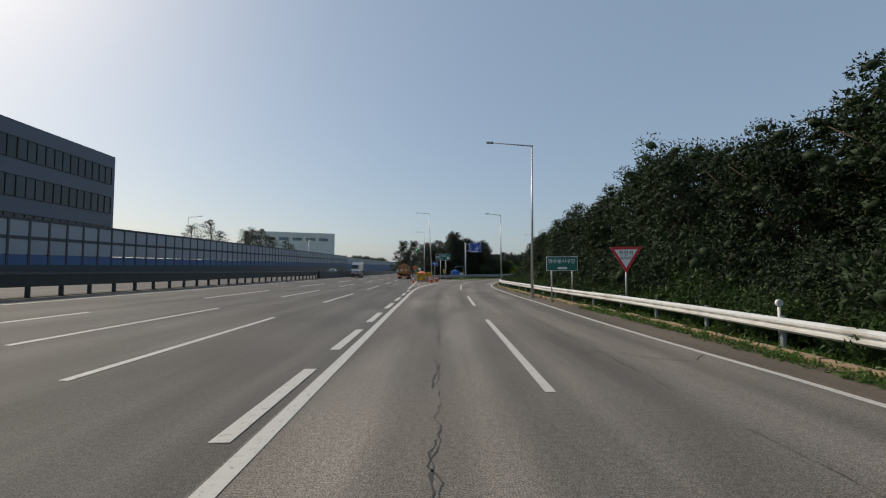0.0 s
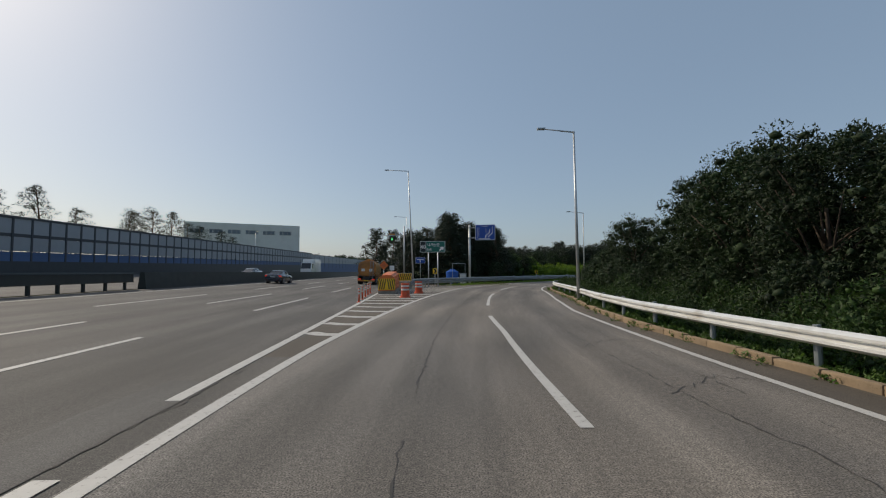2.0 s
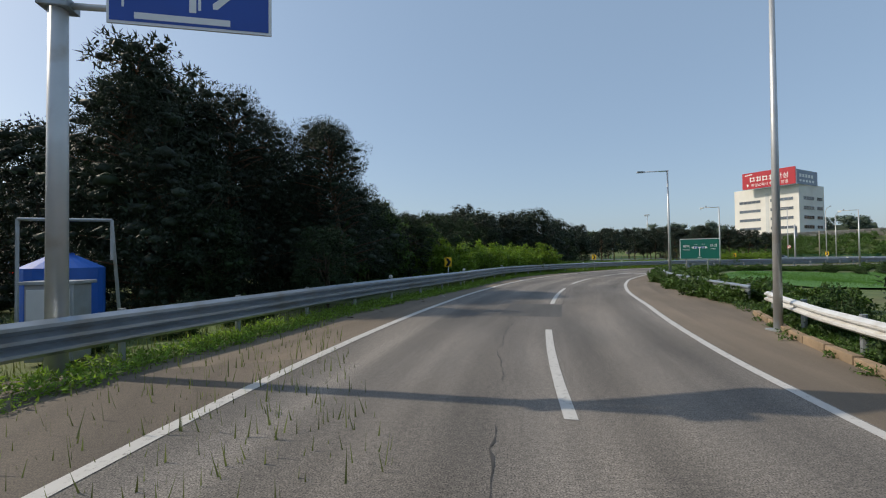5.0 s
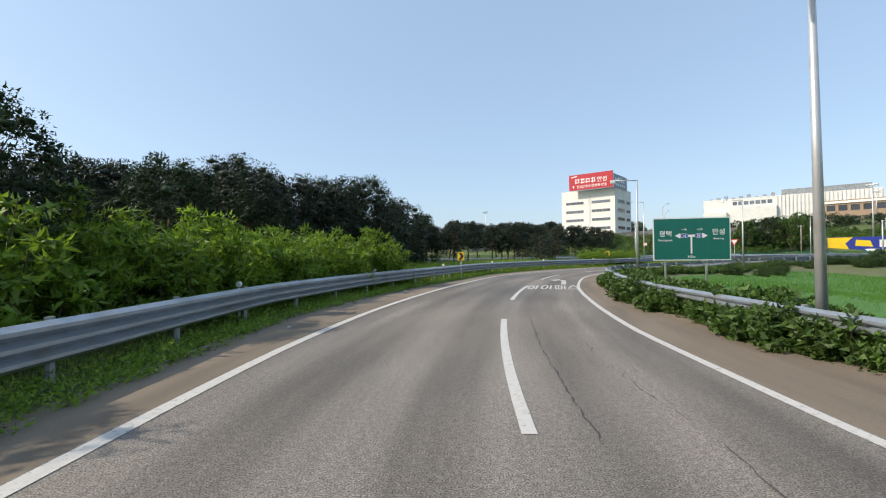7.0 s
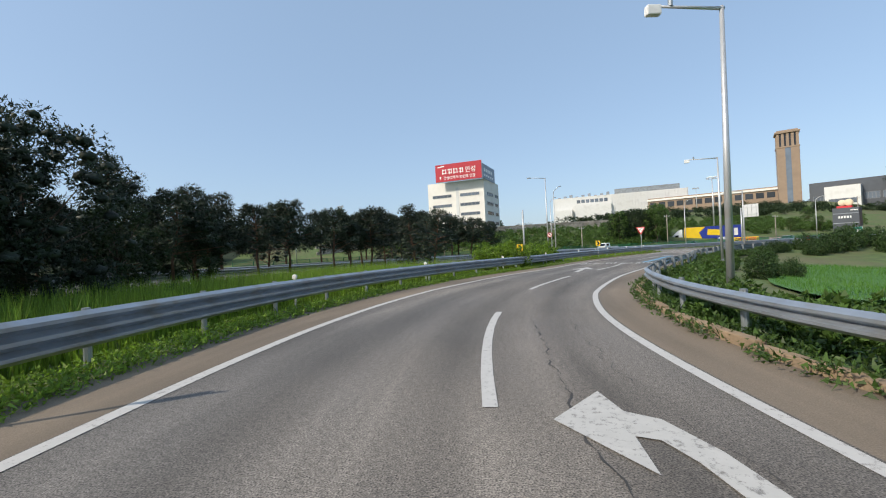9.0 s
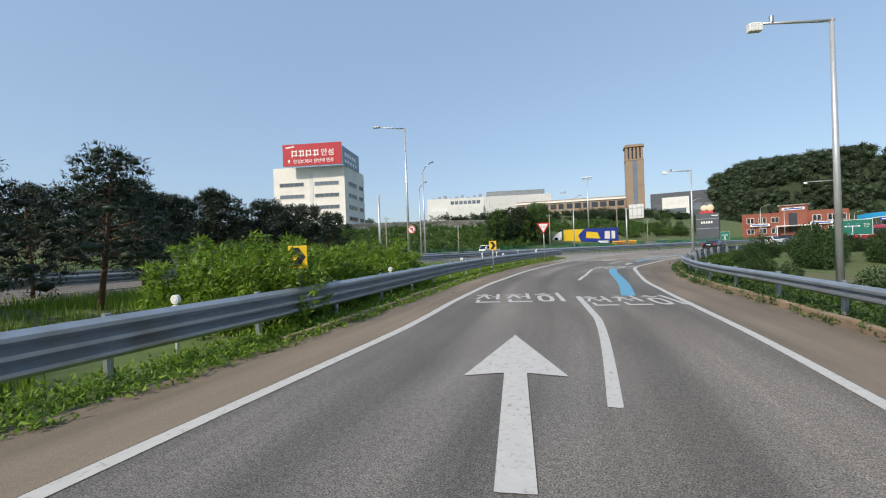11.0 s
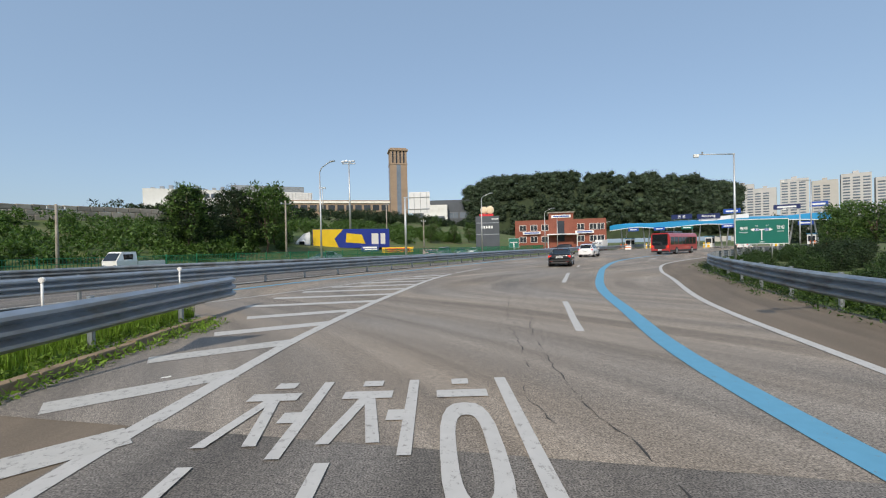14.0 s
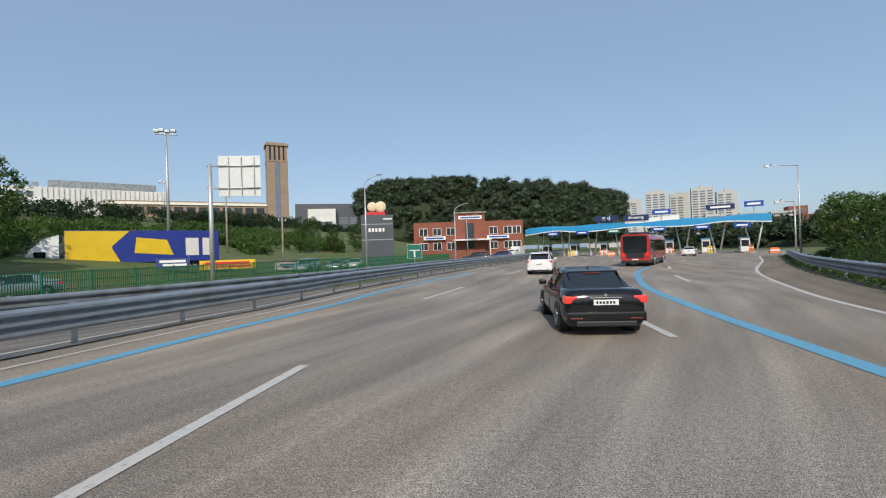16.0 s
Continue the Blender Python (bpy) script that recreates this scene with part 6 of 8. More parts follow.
edge_h = table([100, 106, 115, 122, 130, 140, 144, 147, 151, 156, 164], [6.6, 6.2, 6.6, 7.4, 8.2, 8.8, 8.6, 6.4, 5.8, 5.4, 5.2])
scatter(ROUND_PINES, [(*along(s, rv.uniform(-22.5, -19.5) + (3.0 if s > 122 else 0.0))[0], float(edge_h(s)) * rv.uniform(0.82, 1.06)) for s in np.arange(104, 147, 2.4)])
scatter(UMBRELLA, [(*along(s, rv.uniform(-26, -22))[0], rv.uniform(5.6, 7.0)) for s in np.arange(149, 172, 2.6)])
scatter(ROUND_PINES, [(*along(s, rv.uniform(-29, -25))[0], float(edge_h(s)) * rv.uniform(0.85, 1.12)) for s in np.arange(102, 138, 4.0)])
scatter(BIG_PINES, [(2.2, 99.0, 10.0), (4.0, 102.2, 10.8), (6.0, 105.0, 11.0), (1.6, 103.4, 12.0), (10.2, 102.9, 9.4), (8.6, 104.6, 9.8)])
scatter(ROUND_PINES, [(-3.5, 101.5, 8.0), (0.5, 107, 9.0), (5.5, 112.5, 9.5), (-6, 104, 9.0), (10.5, 118, 9.0), (3.0, 98.5, 7.0)])
scatter(RED_TREE, [(30.5, 133.0, 5.4), (38, 137.5, 4.6)])
scatter(OAK, [(36, 134.5, 5.2), (41, 138.5, 5.4), (46, 139.5, 5.0), (52, 144, 5.2), (58, 149, 5.0), (33, 131, 4.6)])
scatter(SAPLINGS, row(109, 130, 1.6, -10.4, -8.9, 2.8, 3.6) + row(111, 130, 2.4, -13.4, -11.2, 3.0, 3.8) + row(131, 141, 2.0, -14.0, -12.0, 1.4, 2.0))
scatter(DARK_SHRUBS, row(84, 106, 3.2, -13, -10.5, 1.0, 1.8))
scatter(SHRUBS, row(80, 104, 1.8, -10.2, -8.6, 0.5, 1.0) + row(138, 156, 4.0, -15, -13, 0.6, 1.1))
scatter(SAPLINGS, row(168.5, 178.5, 1.5, -8.0, -6.9, 2.1, 2.6) + row(169, 178, 2.0, -10.4, -9.0, 2.3, 2.8))
scatter(SHRUBS, row(168, 178, 2.0, -6.6, -6.3, 0.7, 1.0))
scatter(PINES, [(79, 143, 6.4), (84, 147, 6.2), (74.5, 142, 6.6), (88, 152, 6.0), (82, 152, 6.6)])
scatter(UMBRELLA, [(x, y, h * 1.22) for x, y, h in [(97, 166, 7.2), (101, 164.5, 7.4), (105.5, 162.5, 7.3), (110, 160, 7.2), (113.5, 158, 6.6), (99, 171, 7.6), (104, 169, 7.6), (109, 166.5, 7.4), (93, 169, 7.4), (115.5, 162, 7.0), (88, 170, 7.2), (83, 172, 7.4), (118.5, 157.5, 6.4)]])
scatter(SHRUBS, [(*along(s, rv.uniform(-9, -8))[0], 0.9) for s in (152, 153.5)])
# inner side of the curve: vines over the rail, shrubs by the field
scatter(VINES, [(*along(s, RAIL_RIGHT(s) + rv.uniform(-0.05, 0.9))[0], rv.uniform(0.75, 1.15)) for s in np.arange(99, 134, 0.95)])
scatter(VINES, [(*along(s, RAIL_RIGHT(s) + rv.uniform(1.1, 2.6))[0], rv.uniform(0.6, 1.0)) for s in np.arange(97, 142, 0.9)])
scatter(VINES, [(*along(s, RAIL_RIGHT(s) + rv.uniform(0.7, 2.6))[0], rv.uniform(0.5, 0.9)) for s in np.arange(134, 190, 1.1)])
scatter(SHRUBS, [(*along(s, rv.uniform(9.5, 12))[0], rv.uniform(1.0, 1.7)) for s in np.arange(164, 180, 3.2)])
scatter(SHRUBS, [(104, 108.5, 2.2), (107, 107, 2.6), (110, 106, 2.6), (113.5, 104.5, 2.8), (116.5, 102, 2.4), (110.5, 109.5, 2.0), (101, 110, 1.8), (106, 103, 2.2), (112, 100, 2.2), (119, 100, 2.0)])
RL = RAIL_LATE[::2]
scatter(VINES, [(*(p + m * rv.uniform(0.5, 1.6)), rv.uniform(0.4, 0.75)) for p, m in zip(RL, sides(RL))])
scatter(SHRUBS, [(*(p + m * rv.uniform(2.2, 4.6)), rv.uniform(0.8, 1.4)) for p, m in zip(RL, sides(RL))])
scatter(DARK_SHRUBS, [(*(p + m * rv.uniform(5.5, 8)), rv.uniform(1.2, 2.2)) for p, m in zip(RL[14::2], sides(RL)[14::2])])
scatter(LIGHT_TREE, [(149.3, 58.5, 6.6), (146, 63, 5.4), (151, 53, 7.0), (143, 68, 4.2), (147, 55, 6.6), (140, 60, 5.5)])
# beyond the entry road
scatter(OAK, [(174, 136, 9.0), (168, 141, 8.4), (186, 140, 8.6)])
scatter(LIGHT_TREE, [(173, 133, 9.8), (167, 141, 8.8), (183, 133, 8.8), (190.5, 134, 9.4), (192, 140, 6.4), (172, 143, 7.4)])
bank_points, far_points = [], []
for k_ in range(760):
    f, g = rv.random(), rv.random()
    x, y = 112 + 120 * f + 26 * g, 176 - 96 * f + 30 * g
    if 0.75 * x + 0.66 * y > 214 and not (176 < x < 206 and 186 < y < 216) and not (183 < x < 215 and 70 < y < 106) and not (150 < x < 203 and 96 < y < 131):
        bank_points.append((x, y, rv.uniform(0.9, 2.4)))
for k_ in range(150):
    f, g = rv.random(), rv.random()
    far_points.append((215 + 120 * f, 150 - 110 * f + 50 * g, rv.uniform(2.0, 4.2)))


def thicket(points, material, label, seed, leaf=0.4):
    """Bushes too many to tell apart, as one piece."""
    rng = random.Random(seed)
    centres, radii = [], []
    for x, y, h in points:
        z = float(land(x, y))
        for j in range(9):
            f = rng.uniform(0.1, 0.9)
            centres.append((x + rng.gauss(0, 0.42 * h), y + rng.gauss(0, 0.42 * h), z + h * f))
            radii.append(h * 0.27 * rng.uniform(0.8, 1.2))
    return tagged(part("thicket", leaf_sheet("thicket", centres, radii, 34, leaf, material, seed)), label, "bushes", kind="stuff")


thicket(bank_points, LEAF_MID, "scattered green bushes on the embankment", 5)
thicket(far_points, LEAF_DARK, "dark bushes on the slope below the mall", 6, 0.6)
thicket([(*along(s, o)[0], h) for s, o, h in [(rv.uniform(112, 182), rv.uniform(46, 50), rv.uniform(1.0, 2.0)) for k_ in range(50)]], LEAF_MID, "bushes beyond the rice field", 7, 0.25)
scatter(LIGHT_TREE, [(218, 92, 5), (224, 86, 5.5), (232, 80, 5), (216, 66, 6), (222, 60, 6.5), (226, 52, 6), (212, 100, 4.5), (240, 92, 6), (150, 172, 5), (142, 176, 4.5)])
# pines above the noise barrier, trees at the gore
scatter(OPEN_PINES, [(-53, 83, 11.6), (-57, 117, 13.0), (-56, 92, 11), (-54, 100, 10.6), (-57, 110, 12.4), (-58, 124, 12.6), (-55, 78, 11), (-60, 134, 12.4), (-59, 142, 12.0), (-61, 150, 11.4), (-56, 104, 11.4)])
scatter(OAK, [(4, 98, 4.2), (9, 97, 3.6)])
for p in ALL_PROTOS:
    for o in list(p.children):
        bpy.data.objects.remove(o)
    bpy.data.objects.remove(p)


# ---- grass and weeds ----
def blades(name, points, h0, h1, width, material, label, seed, lean=0.35, zs=None):
    """Thousands of single bent blades rooted at plan points."""
    rng = np.random.default_rng(seed)
    P = np.asarray(points, float)
    n = len(P)
    z = land(P[:, 0], P[:, 1]) - 0.03 if zs is None else np.full(n, zs)
    h = rng.uniform(h0, h1, n) * (0.6 + 0.5 * rng.random(n))
    a = rng.uniform(0, 2 * math.pi, n)
    b = rng.uniform(0, 2 * math.pi, n)
    w = width * rng.uniform(0.6, 1.3, n) / 2
    ln = lean * h * rng.random(n)
    base = np.stack([P[:, 0], P[:, 1], z], -1)
    side = np.stack([np.cos(a) * w, np.sin(a) * w, np.zeros(n)], -1)
    tip = np.stack([np.cos(b) * ln, np.sin(b) * ln, h], -1)
    v = np.stack([base - side, base + side, base + tip], 1).reshape(-1, 3)
    me = bpy.data.meshes.new(name)
    me.vertices.add(3 * n)
    me.vertices.foreach_set("co", v.ravel())
    me.loops.add(3 * n)
    me.loops.foreach_set("vertex_index", np.arange(3 * n))
    me.polygons.add(n)
    me.polygons.foreach_set("loop_start", np.arange(n) * 3)
    me.update()
    me.validate()
    me.materials.append(material)
    return tagged(part(name, me), label, "grass", kind="stuff")


def verge(s0, s1, near, far, n, seed):
    """Random plan points of a strip along the ramp, in tufts."""
    rng = np.random.default_rng(seed)
    s = rng.uniform(s0, s1, n)
    f = rng.random(n)
    return along(s, near(s) * (1 - f) + far(s) * f)


flat = lambda v: (lambda s: np.full(np.shape(s), float(v)))
rngg = np.random.default_rng(77)
blades("tall_grass", verge(130, 163, flat(-7.4), flat(-19), 46000, 1), 0.8, 1.5, 0.045, GRASS, "tall bright green grass behind the guardrail", 2)
blades("tall_grass", verge(106, 136, lambda s: RAIL_LEFT(s) - 0.3, flat(-9.0), 6000, 3), 0.3, 0.7, 0.03, GRASS_DRY, "yellowish weedy grass behind the guardrail", 4)
blades("lawn_grass", verge(172, 209.5, lambda s: RAIL_LEFT(s) - 0.3, lambda s: np.interp(s, [172, 182, 190, 198, 204, 210], [-23, -20, -17.5, -14, -10.5, -8.6]), 72000, 5), 0.35, 0.75, 0.032, GRASS, "lush green verge grass inside the curve", 6)
blades("lawn_grass", verge(120, 175, flat(-14), flat(-34), 16000, 7), 0.25, 0.6, 0.05, GRASS, "green grass between ramp and entry road", 8)
near_left = lambda s: np.maximum(RAIL_LEFT(s) + 1.0, LEFT_LINE(s) - 2.5)


def weeds(points, height, label, seed, leaf=0.075, count=13, material=LEAF_MID):
    """A low mat of small leaves."""
    rng = np.random.default_rng(seed)
    P = np.asarray(points, float)
    r = height * rng.uniform(0.6, 1.5, len(P))
    return tagged(part("weeds", leaf_sheet("weeds", np.stack([P[:, 0], P[:, 1], r * 0.55], -1), r, count, leaf, material, seed, aspect=0.5, squash=0.75)), label, "weeds", kind="stuff")


weeds(verge(80, 208.6, lambda s: RAIL_LEFT(s) - 0.5, near_left, 8000, 9), 0.13, "low weeds growing under the outer guardrail", 10, 0.085, 12, GRASS)
weeds(np.concatenate([verge(-14, 96, lambda s: RAIL_RIGHT(s) - 0.18, lambda s: RAIL_RIGHT(s) + 0.5, 2600, 11), verge(-14, 10, lambda s: RAIL_RIGHT(s) - 0.85, lambda s: RAIL_RIGHT(s) - 0.3, 800, 12),
                      np.repeat(along(np.arange(-14, 95, 1.3) + rngg.normal(0, 0.3, 84), RAIL_RIGHT(np.arange(-14, 95, 1.3)) - 0.44), 5, axis=0) + rngg.normal(0, 0.11, (84 * 5, 2))]), 0.10, "small weeds growing out of the kerb joints", 13)
weeds(verge(96, 195, lambda s: RAIL_RIGHT(s) - 0.55, lambda s: RAIL_RIGHT(s) + 1.0, 3600, 14), 0.16, "weeds growing below the inner guardrail", 15, 0.09)
weeds(np.concatenate([RAIL_LATE + sides(RAIL_LATE) * o for o in np.linspace(-0.4, 2.2, 34)]) + rngg.normal(0, 0.3, (34 * len(RAIL_LATE), 2)), 0.16, "weeds growing below the plaza guardrail", 16, 0.09)
crop = verge(113, 183, lambda s: np.interp(s, [112, 122, 150, 176, 184], [14.2, 9.4, 9.2, 10.7, 16.2]), flat(34), 42000, 17)
blades("field_crop", crop, 0.3, 0.55, 0.06, FIELD, "bright green rice plants in the field", 17, 0.4)
blades("far_grass", np.concatenate([NEAR_RAIL - sides(NEAR_RAIL) * o for o in np.linspace(11.2, 17.5, 70)]) + rngg.normal(0, 0.5, (70 * len(NEAR_RAIL), 2)), 0.25, 0.6, 0.06, GRASS_DRY, "weedy grass strip beside entry road", 18)
blades("gore_grass", np.stack([rngg.uniform(-4, 9, 6000), rngg.uniform(82, 100, 6000)], -1), 0.15, 0.5, 0.035, GRASS_DRY, "rough grass between motorway and ramp", 19)
# shrubby strip behind the rails of the entry road
litter_rng = random.Random(5)
for s in list(np.arange(92, 134, 2.7)) + list(np.arange(176, 208, 4.1)):
    x, y = along(s + litter_rng.uniform(-1, 1), LEFT_LINE(s) - litter_rng.uniform(0.7, 2.2))[0]
    bm = box(B(), -0.12, 0.12, -0.03, 0.03, 0.0, 0.02, 0.006)
    ob = part("litter_scrap", bm, litter_rng.choice((BARK, WHITE_PLASTIC, BARK)), None)
    ob.matrix_world = pose(x, y, 0.004, 0, litter_rng.uniform(-6, 6), litter_rng.uniform(0, 180)) @ Matrix.Scale(litter_rng.uniform(0.4, 1.1), 4)
    tagged(ob, "small scrap of litter on the dusty shoulder", "litter", "litter scraps")


# ---- wooded hill and distant woods ----
def woods(name, ridge, depth, foot, spacing, size, material, label, seed):
    """A hill of soil with hundreds of leafy crowns on it. ridge: (x, y, top) along its crest; depth: towards the viewer."""
    rng = np.random.default_rng(seed)
    R = np.array(ridge, float)
    u = np.linspace(0, 1, 40)
    line = np.stack([np.interp(u, np.linspace(0, 1, len(R)), R[:, k_]) for k_ in range(3)], -1)
    eye = np.array([120.0, 118.0]) if line[0, 0] > 150 else np.array([0.0, 0.0])
    way = eye - line[:, :2]
    way /= np.linalg.norm(way, axis=1)[:, None]
    V, F = [], []
    prof = [(-0.9, 0.55), (-0.4, 0.9), (0.0, 1.0), (0.25, 0.9), (0.5, 0.68), (0.78, 0.36), (1.0, 0.0)]
    for p, w in zip(line, way):
        for d, f in prof:
            V.append((p[0] + w[0] * d * depth, p[1] + w[1] * d * depth, foot + (p[2] - size * 0.8 - foot) * f))
    m = len(prof)
    for i in range(len(line) - 1):
        for j in range(m - 1):
            F.append((i * m + j, i * m + j + 1, (i + 1) * m + j + 1, (i + 1) * m + j))
    me = bpy.data.meshes.new(name + "_soil")
    me.from_pydata(V, [], F)
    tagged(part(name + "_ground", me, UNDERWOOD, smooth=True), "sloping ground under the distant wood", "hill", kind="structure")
    length = np.hypot(*np.diff(line[:, :2], axis=0).T).sum()
    n = int(length * depth * 1.15 / spacing ** 2)
    centres, radii = [], []
    for k_ in range(n):
        a, d = rng.random(), rng.uniform(-0.12, 0.98)
        p = [np.interp(a, u, line[:, c]) for c in range(3)]
        w = [np.interp(a, u, way[:, c]) for c in range(2)]
        f = np.interp(d, [q[0] for q in prof], [q[1] for q in prof])
        z = foot + (p[2] - size * 0.8 - foot) * f
        s = size * rng.uniform(0.7, 1.25)
        c0 = np.array([p[0] + w[0] * d * depth, p[1] + w[1] * d * depth, z])
        for j in range(5):
            centres.append(c0 + np.array([*rng.normal(0, 0.24 * s, 2), s * rng.uniform(0.15, 0.85)]))
            radii.append(s * 0.34 * rng.uniform(0.75, 1.2))
    return tagged(part(name, leaf_sheet(name, centres, radii, 120 if size > 7.5 else 46, size * (0.085 if size > 7.5 else 0.14), material, seed, 0.8, 0.8, heart=0.6)), label, "woods", kind="stuff")


woods("hill_forest", [(425, 22, 45), (414, 2, 53), (392, -43, 54), (359, -89, 48), (334, -116, 40), (326, -126, 35)], 50, 4, 3.7, 7.6, FOREST, "dense dark green forest covering a low hill", 3)
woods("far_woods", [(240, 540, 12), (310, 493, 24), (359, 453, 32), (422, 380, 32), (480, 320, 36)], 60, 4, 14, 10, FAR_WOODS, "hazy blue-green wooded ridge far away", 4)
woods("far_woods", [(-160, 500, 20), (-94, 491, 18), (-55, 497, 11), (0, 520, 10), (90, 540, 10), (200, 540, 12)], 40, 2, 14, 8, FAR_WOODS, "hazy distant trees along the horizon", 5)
woods("far_woods", [(-72, 190, 6), (-66, 240, 9), (-62, 320, 11), (-70, 420, 14)], 14, 1, 7, 6, FOREST, "dark tree belt beside the motorway", 6)
woods("far_woods", [(20, 250, 11), (70, 245, 11), (110, 235, 11), (150, 260, 14)], 20, 1, 7, 6, FOREST, "dark tree belt beyond the entry road", 7)
woods("far_woods", [(262, -70, 11), (235, -55, 10), (205, -45, 9), (180, -40, 9)], 18, 0, 6, 6, FOREST, "green tree belt behind the toll gates", 8)


# ---- vehicles: local +y is forward, z up from the road ----
def wheel(parent, x, y, r=0.33, w=0.22, rim=RIM, dual=False):
    s = 1 if x > 0 else -1
    h = part("wheel", tube(B(), (x - s * w, y, r), (x - s * 0.015, y, r), r * 0.93, n=22), TYRE, parent)
    bm = B()
    loft(bm, [[(x + d, y + q * math.cos(a), r + q * math.sin(a)) for a in np.linspace(0, 6.2832, 25)[:-1]] for d, q in ((-s * w, r * 0.9), (-s * w * 0.85, r), (-s * w * 0.15, r), (0, r * 0.93), (s * 0.004, r * 0.7))])
    part("tyre", bm, TYRE, h, smooth=False)
    bm = tube(B(), (x + s * 0.0, y, r), (x + s * 0.008, y, r), r * 0.66, n=20)
    for k_ in range(5):
        a = k_ * 1.2566
        tube(bm, (x + s * 0.012, y, r), (x + s * 0.012, y + r * 0.58 * math.cos(a), r + r * 0.58 * math.sin(a)), r * 0.09, n=5)
    part("rim", bm, rim, h)
    return h


def hull(stations):
    """Rounded lower body from (y, half width, underside, waist, top)."""
    bm = B()
    rings = []
    for y, w, z0, zm, zt in stations:
        half = [(w * 0.86, z0), (w * 0.97, z0 + 0.10), (w, z0 + 0.24), (w * 0.99, zm), (w * 0.95, zt - 0.05), (w * 0.86, zt - 0.005), (w * 0.45, zt + 0.012)]
        rings.append([(a, y, b) for a, b in half] + [(-a, y, b) for a, b in half[::-1]])
    return loft(bm, rings)


def canopy(stations):
    """Glass house from (y, half width below, z below, half width above, z above)."""
    bm = B()
    return loft(bm, [[(wb, y, zb), (wt + (wb - wt) * 0.12, y, zb + (zt - zb) * 0.8), (wt * 0.9, y, zt), (-wt * 0.9, y, zt), (-wt - (wb - wt) * 0.12, y, zb + (zt - zb) * 0.8), (-wb, y, zb)] for y, wb, zb, wt, zt in stations])


def passenger_car(m, paint_, label, style="sedan", category="car"):
    t = thing("car", m, label, category, "cars")
    if style == "sedan":
        body = [(-2.30, 0.72, 0.36, 0.62, 0.80), (-2.26, 0.80, 0.26, 0.66, 0.98), (-2.12, 0.86, 0.22, 0.68, 1.02), (-1.45, 0.89, 0.20, 0.66, 1.02), (-0.6, 0.90, 0.18, 0.64, 0.97), (0.6, 0.90, 0.18, 0.63, 0.94),
                (1.3, 0.89, 0.20, 0.62, 0.90), (1.95, 0.85, 0.20, 0.58, 0.80), (2.25, 0.74, 0.24, 0.5, 0.66), (2.30, 0.6, 0.3, 0.48, 0.6)]
        glass = [(-1.62, 0.74, 0.99, 0.56, 1.02), (-0.98, 0.80, 0.97, 0.60, 1.36), (-0.3, 0.82, 0.95, 0.62, 1.43), (0.35, 0.82, 0.93, 0.60, 1.40), (1.28, 0.78, 0.88, 0.62, 0.92)]
        roof = [(-1.02, 0.60, 1.33, 0.56, 1.37), (-0.7, 0.62, 1.37, 0.57, 1.425), (-0.2, 0.63, 1.39, 0.58, 1.445), (0.28, 0.61, 1.37, 0.56, 1.42), (0.44, 0.6, 1.33, 0.56, 1.375)]
        wy, wr, rear, lampz, half = (-1.36, 1.40), 0.325, -2.27, 0.83, 0.90
    else:
        body = [(-2.30, 0.76, 0.40, 0.74, 0.96), (-2.24, 0.88, 0.30, 0.78, 1.08), (-2.05, 0.94, 0.26, 0.78, 1.14), (-1.4, 0.96, 0.24, 0.76, 1.14), (0.0, 0.96, 0.24, 0.74, 1.10), (1.2, 0.95, 0.24, 0.72, 1.06),
                (1.95, 0.91, 0.26, 0.68, 0.98), (2.25, 0.80, 0.3, 0.6, 0.84), (2.31, 0.66, 0.36, 0.56, 0.74)]
        glass = [(-2.12, 0.80, 1.10, 0.62, 1.14), (-1.82, 0.84, 1.12, 0.66, 1.56), (-0.8, 0.87, 1.11, 0.70, 1.64), (0.3, 0.87, 1.09, 0.68, 1.63), (1.16, 0.84, 1.03, 0.68, 1.07)]
        roof = [(-2.02, 0.68, 1.56, 0.62, 1.60), (-1.6, 0.72, 1.60, 0.66, 1.665), (-0.6, 0.73, 1.62, 0.66, 1.69), (0.25, 0.71, 1.60, 0.64, 1.67), (0.46, 0.68, 1.56, 0.64, 1.61)]
        wy, wr, rear, lampz, half = (-1.33, 1.33), 0.37, -2.26, 0.98, 0.96
    part("body", hull(body), paint_, t, smooth=True)
    part("glasshouse", canopy(glass), GLASS, t, "dark tinted glass house")
    part("roof", canopy(roof), paint_, t)
    z_t = roof[0][4]
    for s in (-1, 1):
        part("rear_pillar", loft(B(), [[(s * (glass[k_][wi] + 0.012), glass[k_][0] + dy, glass[k_][zi] + 0.006) for wi, zi, dy in ((1, 2, -0.02), (1, 2, 0.20), (3, 4, 0.20), (3, 4, -0.02))] for k_ in (0, 1)]), paint_, t)
        part("tail_light", box(B(), min(s * 0.56, s * half * 0.965), max(s * 0.56, s * half * 0.965), rear - 0.02, rear + 0.28, lampz - 0.10, lampz + 0.07, 0.04), TAIL_RED, t, "red tail light")
        part("reflector", box(B(), s * 0.62 - 0.13, s * 0.62 + 0.13, rear - 0.05, rear + 0.06, 0.40, 0.43, 0.01), RED_REFLECTOR, t)
        part("mirror", box(B(), s * (half + 0.05) - 0.1, s * (half + 0.05) + 0.1, 0.62, 0.80, 0.93 + 0.1 * (style != "sedan"), 1.08 + 0.1 * (style != "sedan"), 0.04), paint_, t)
        part("exhaust", tube(B(), (s * 0.58, rear - 0.03, 0.29), (s * 0.58, rear + 0.15, 0.29), 0.05, n=12), CHROME, t)
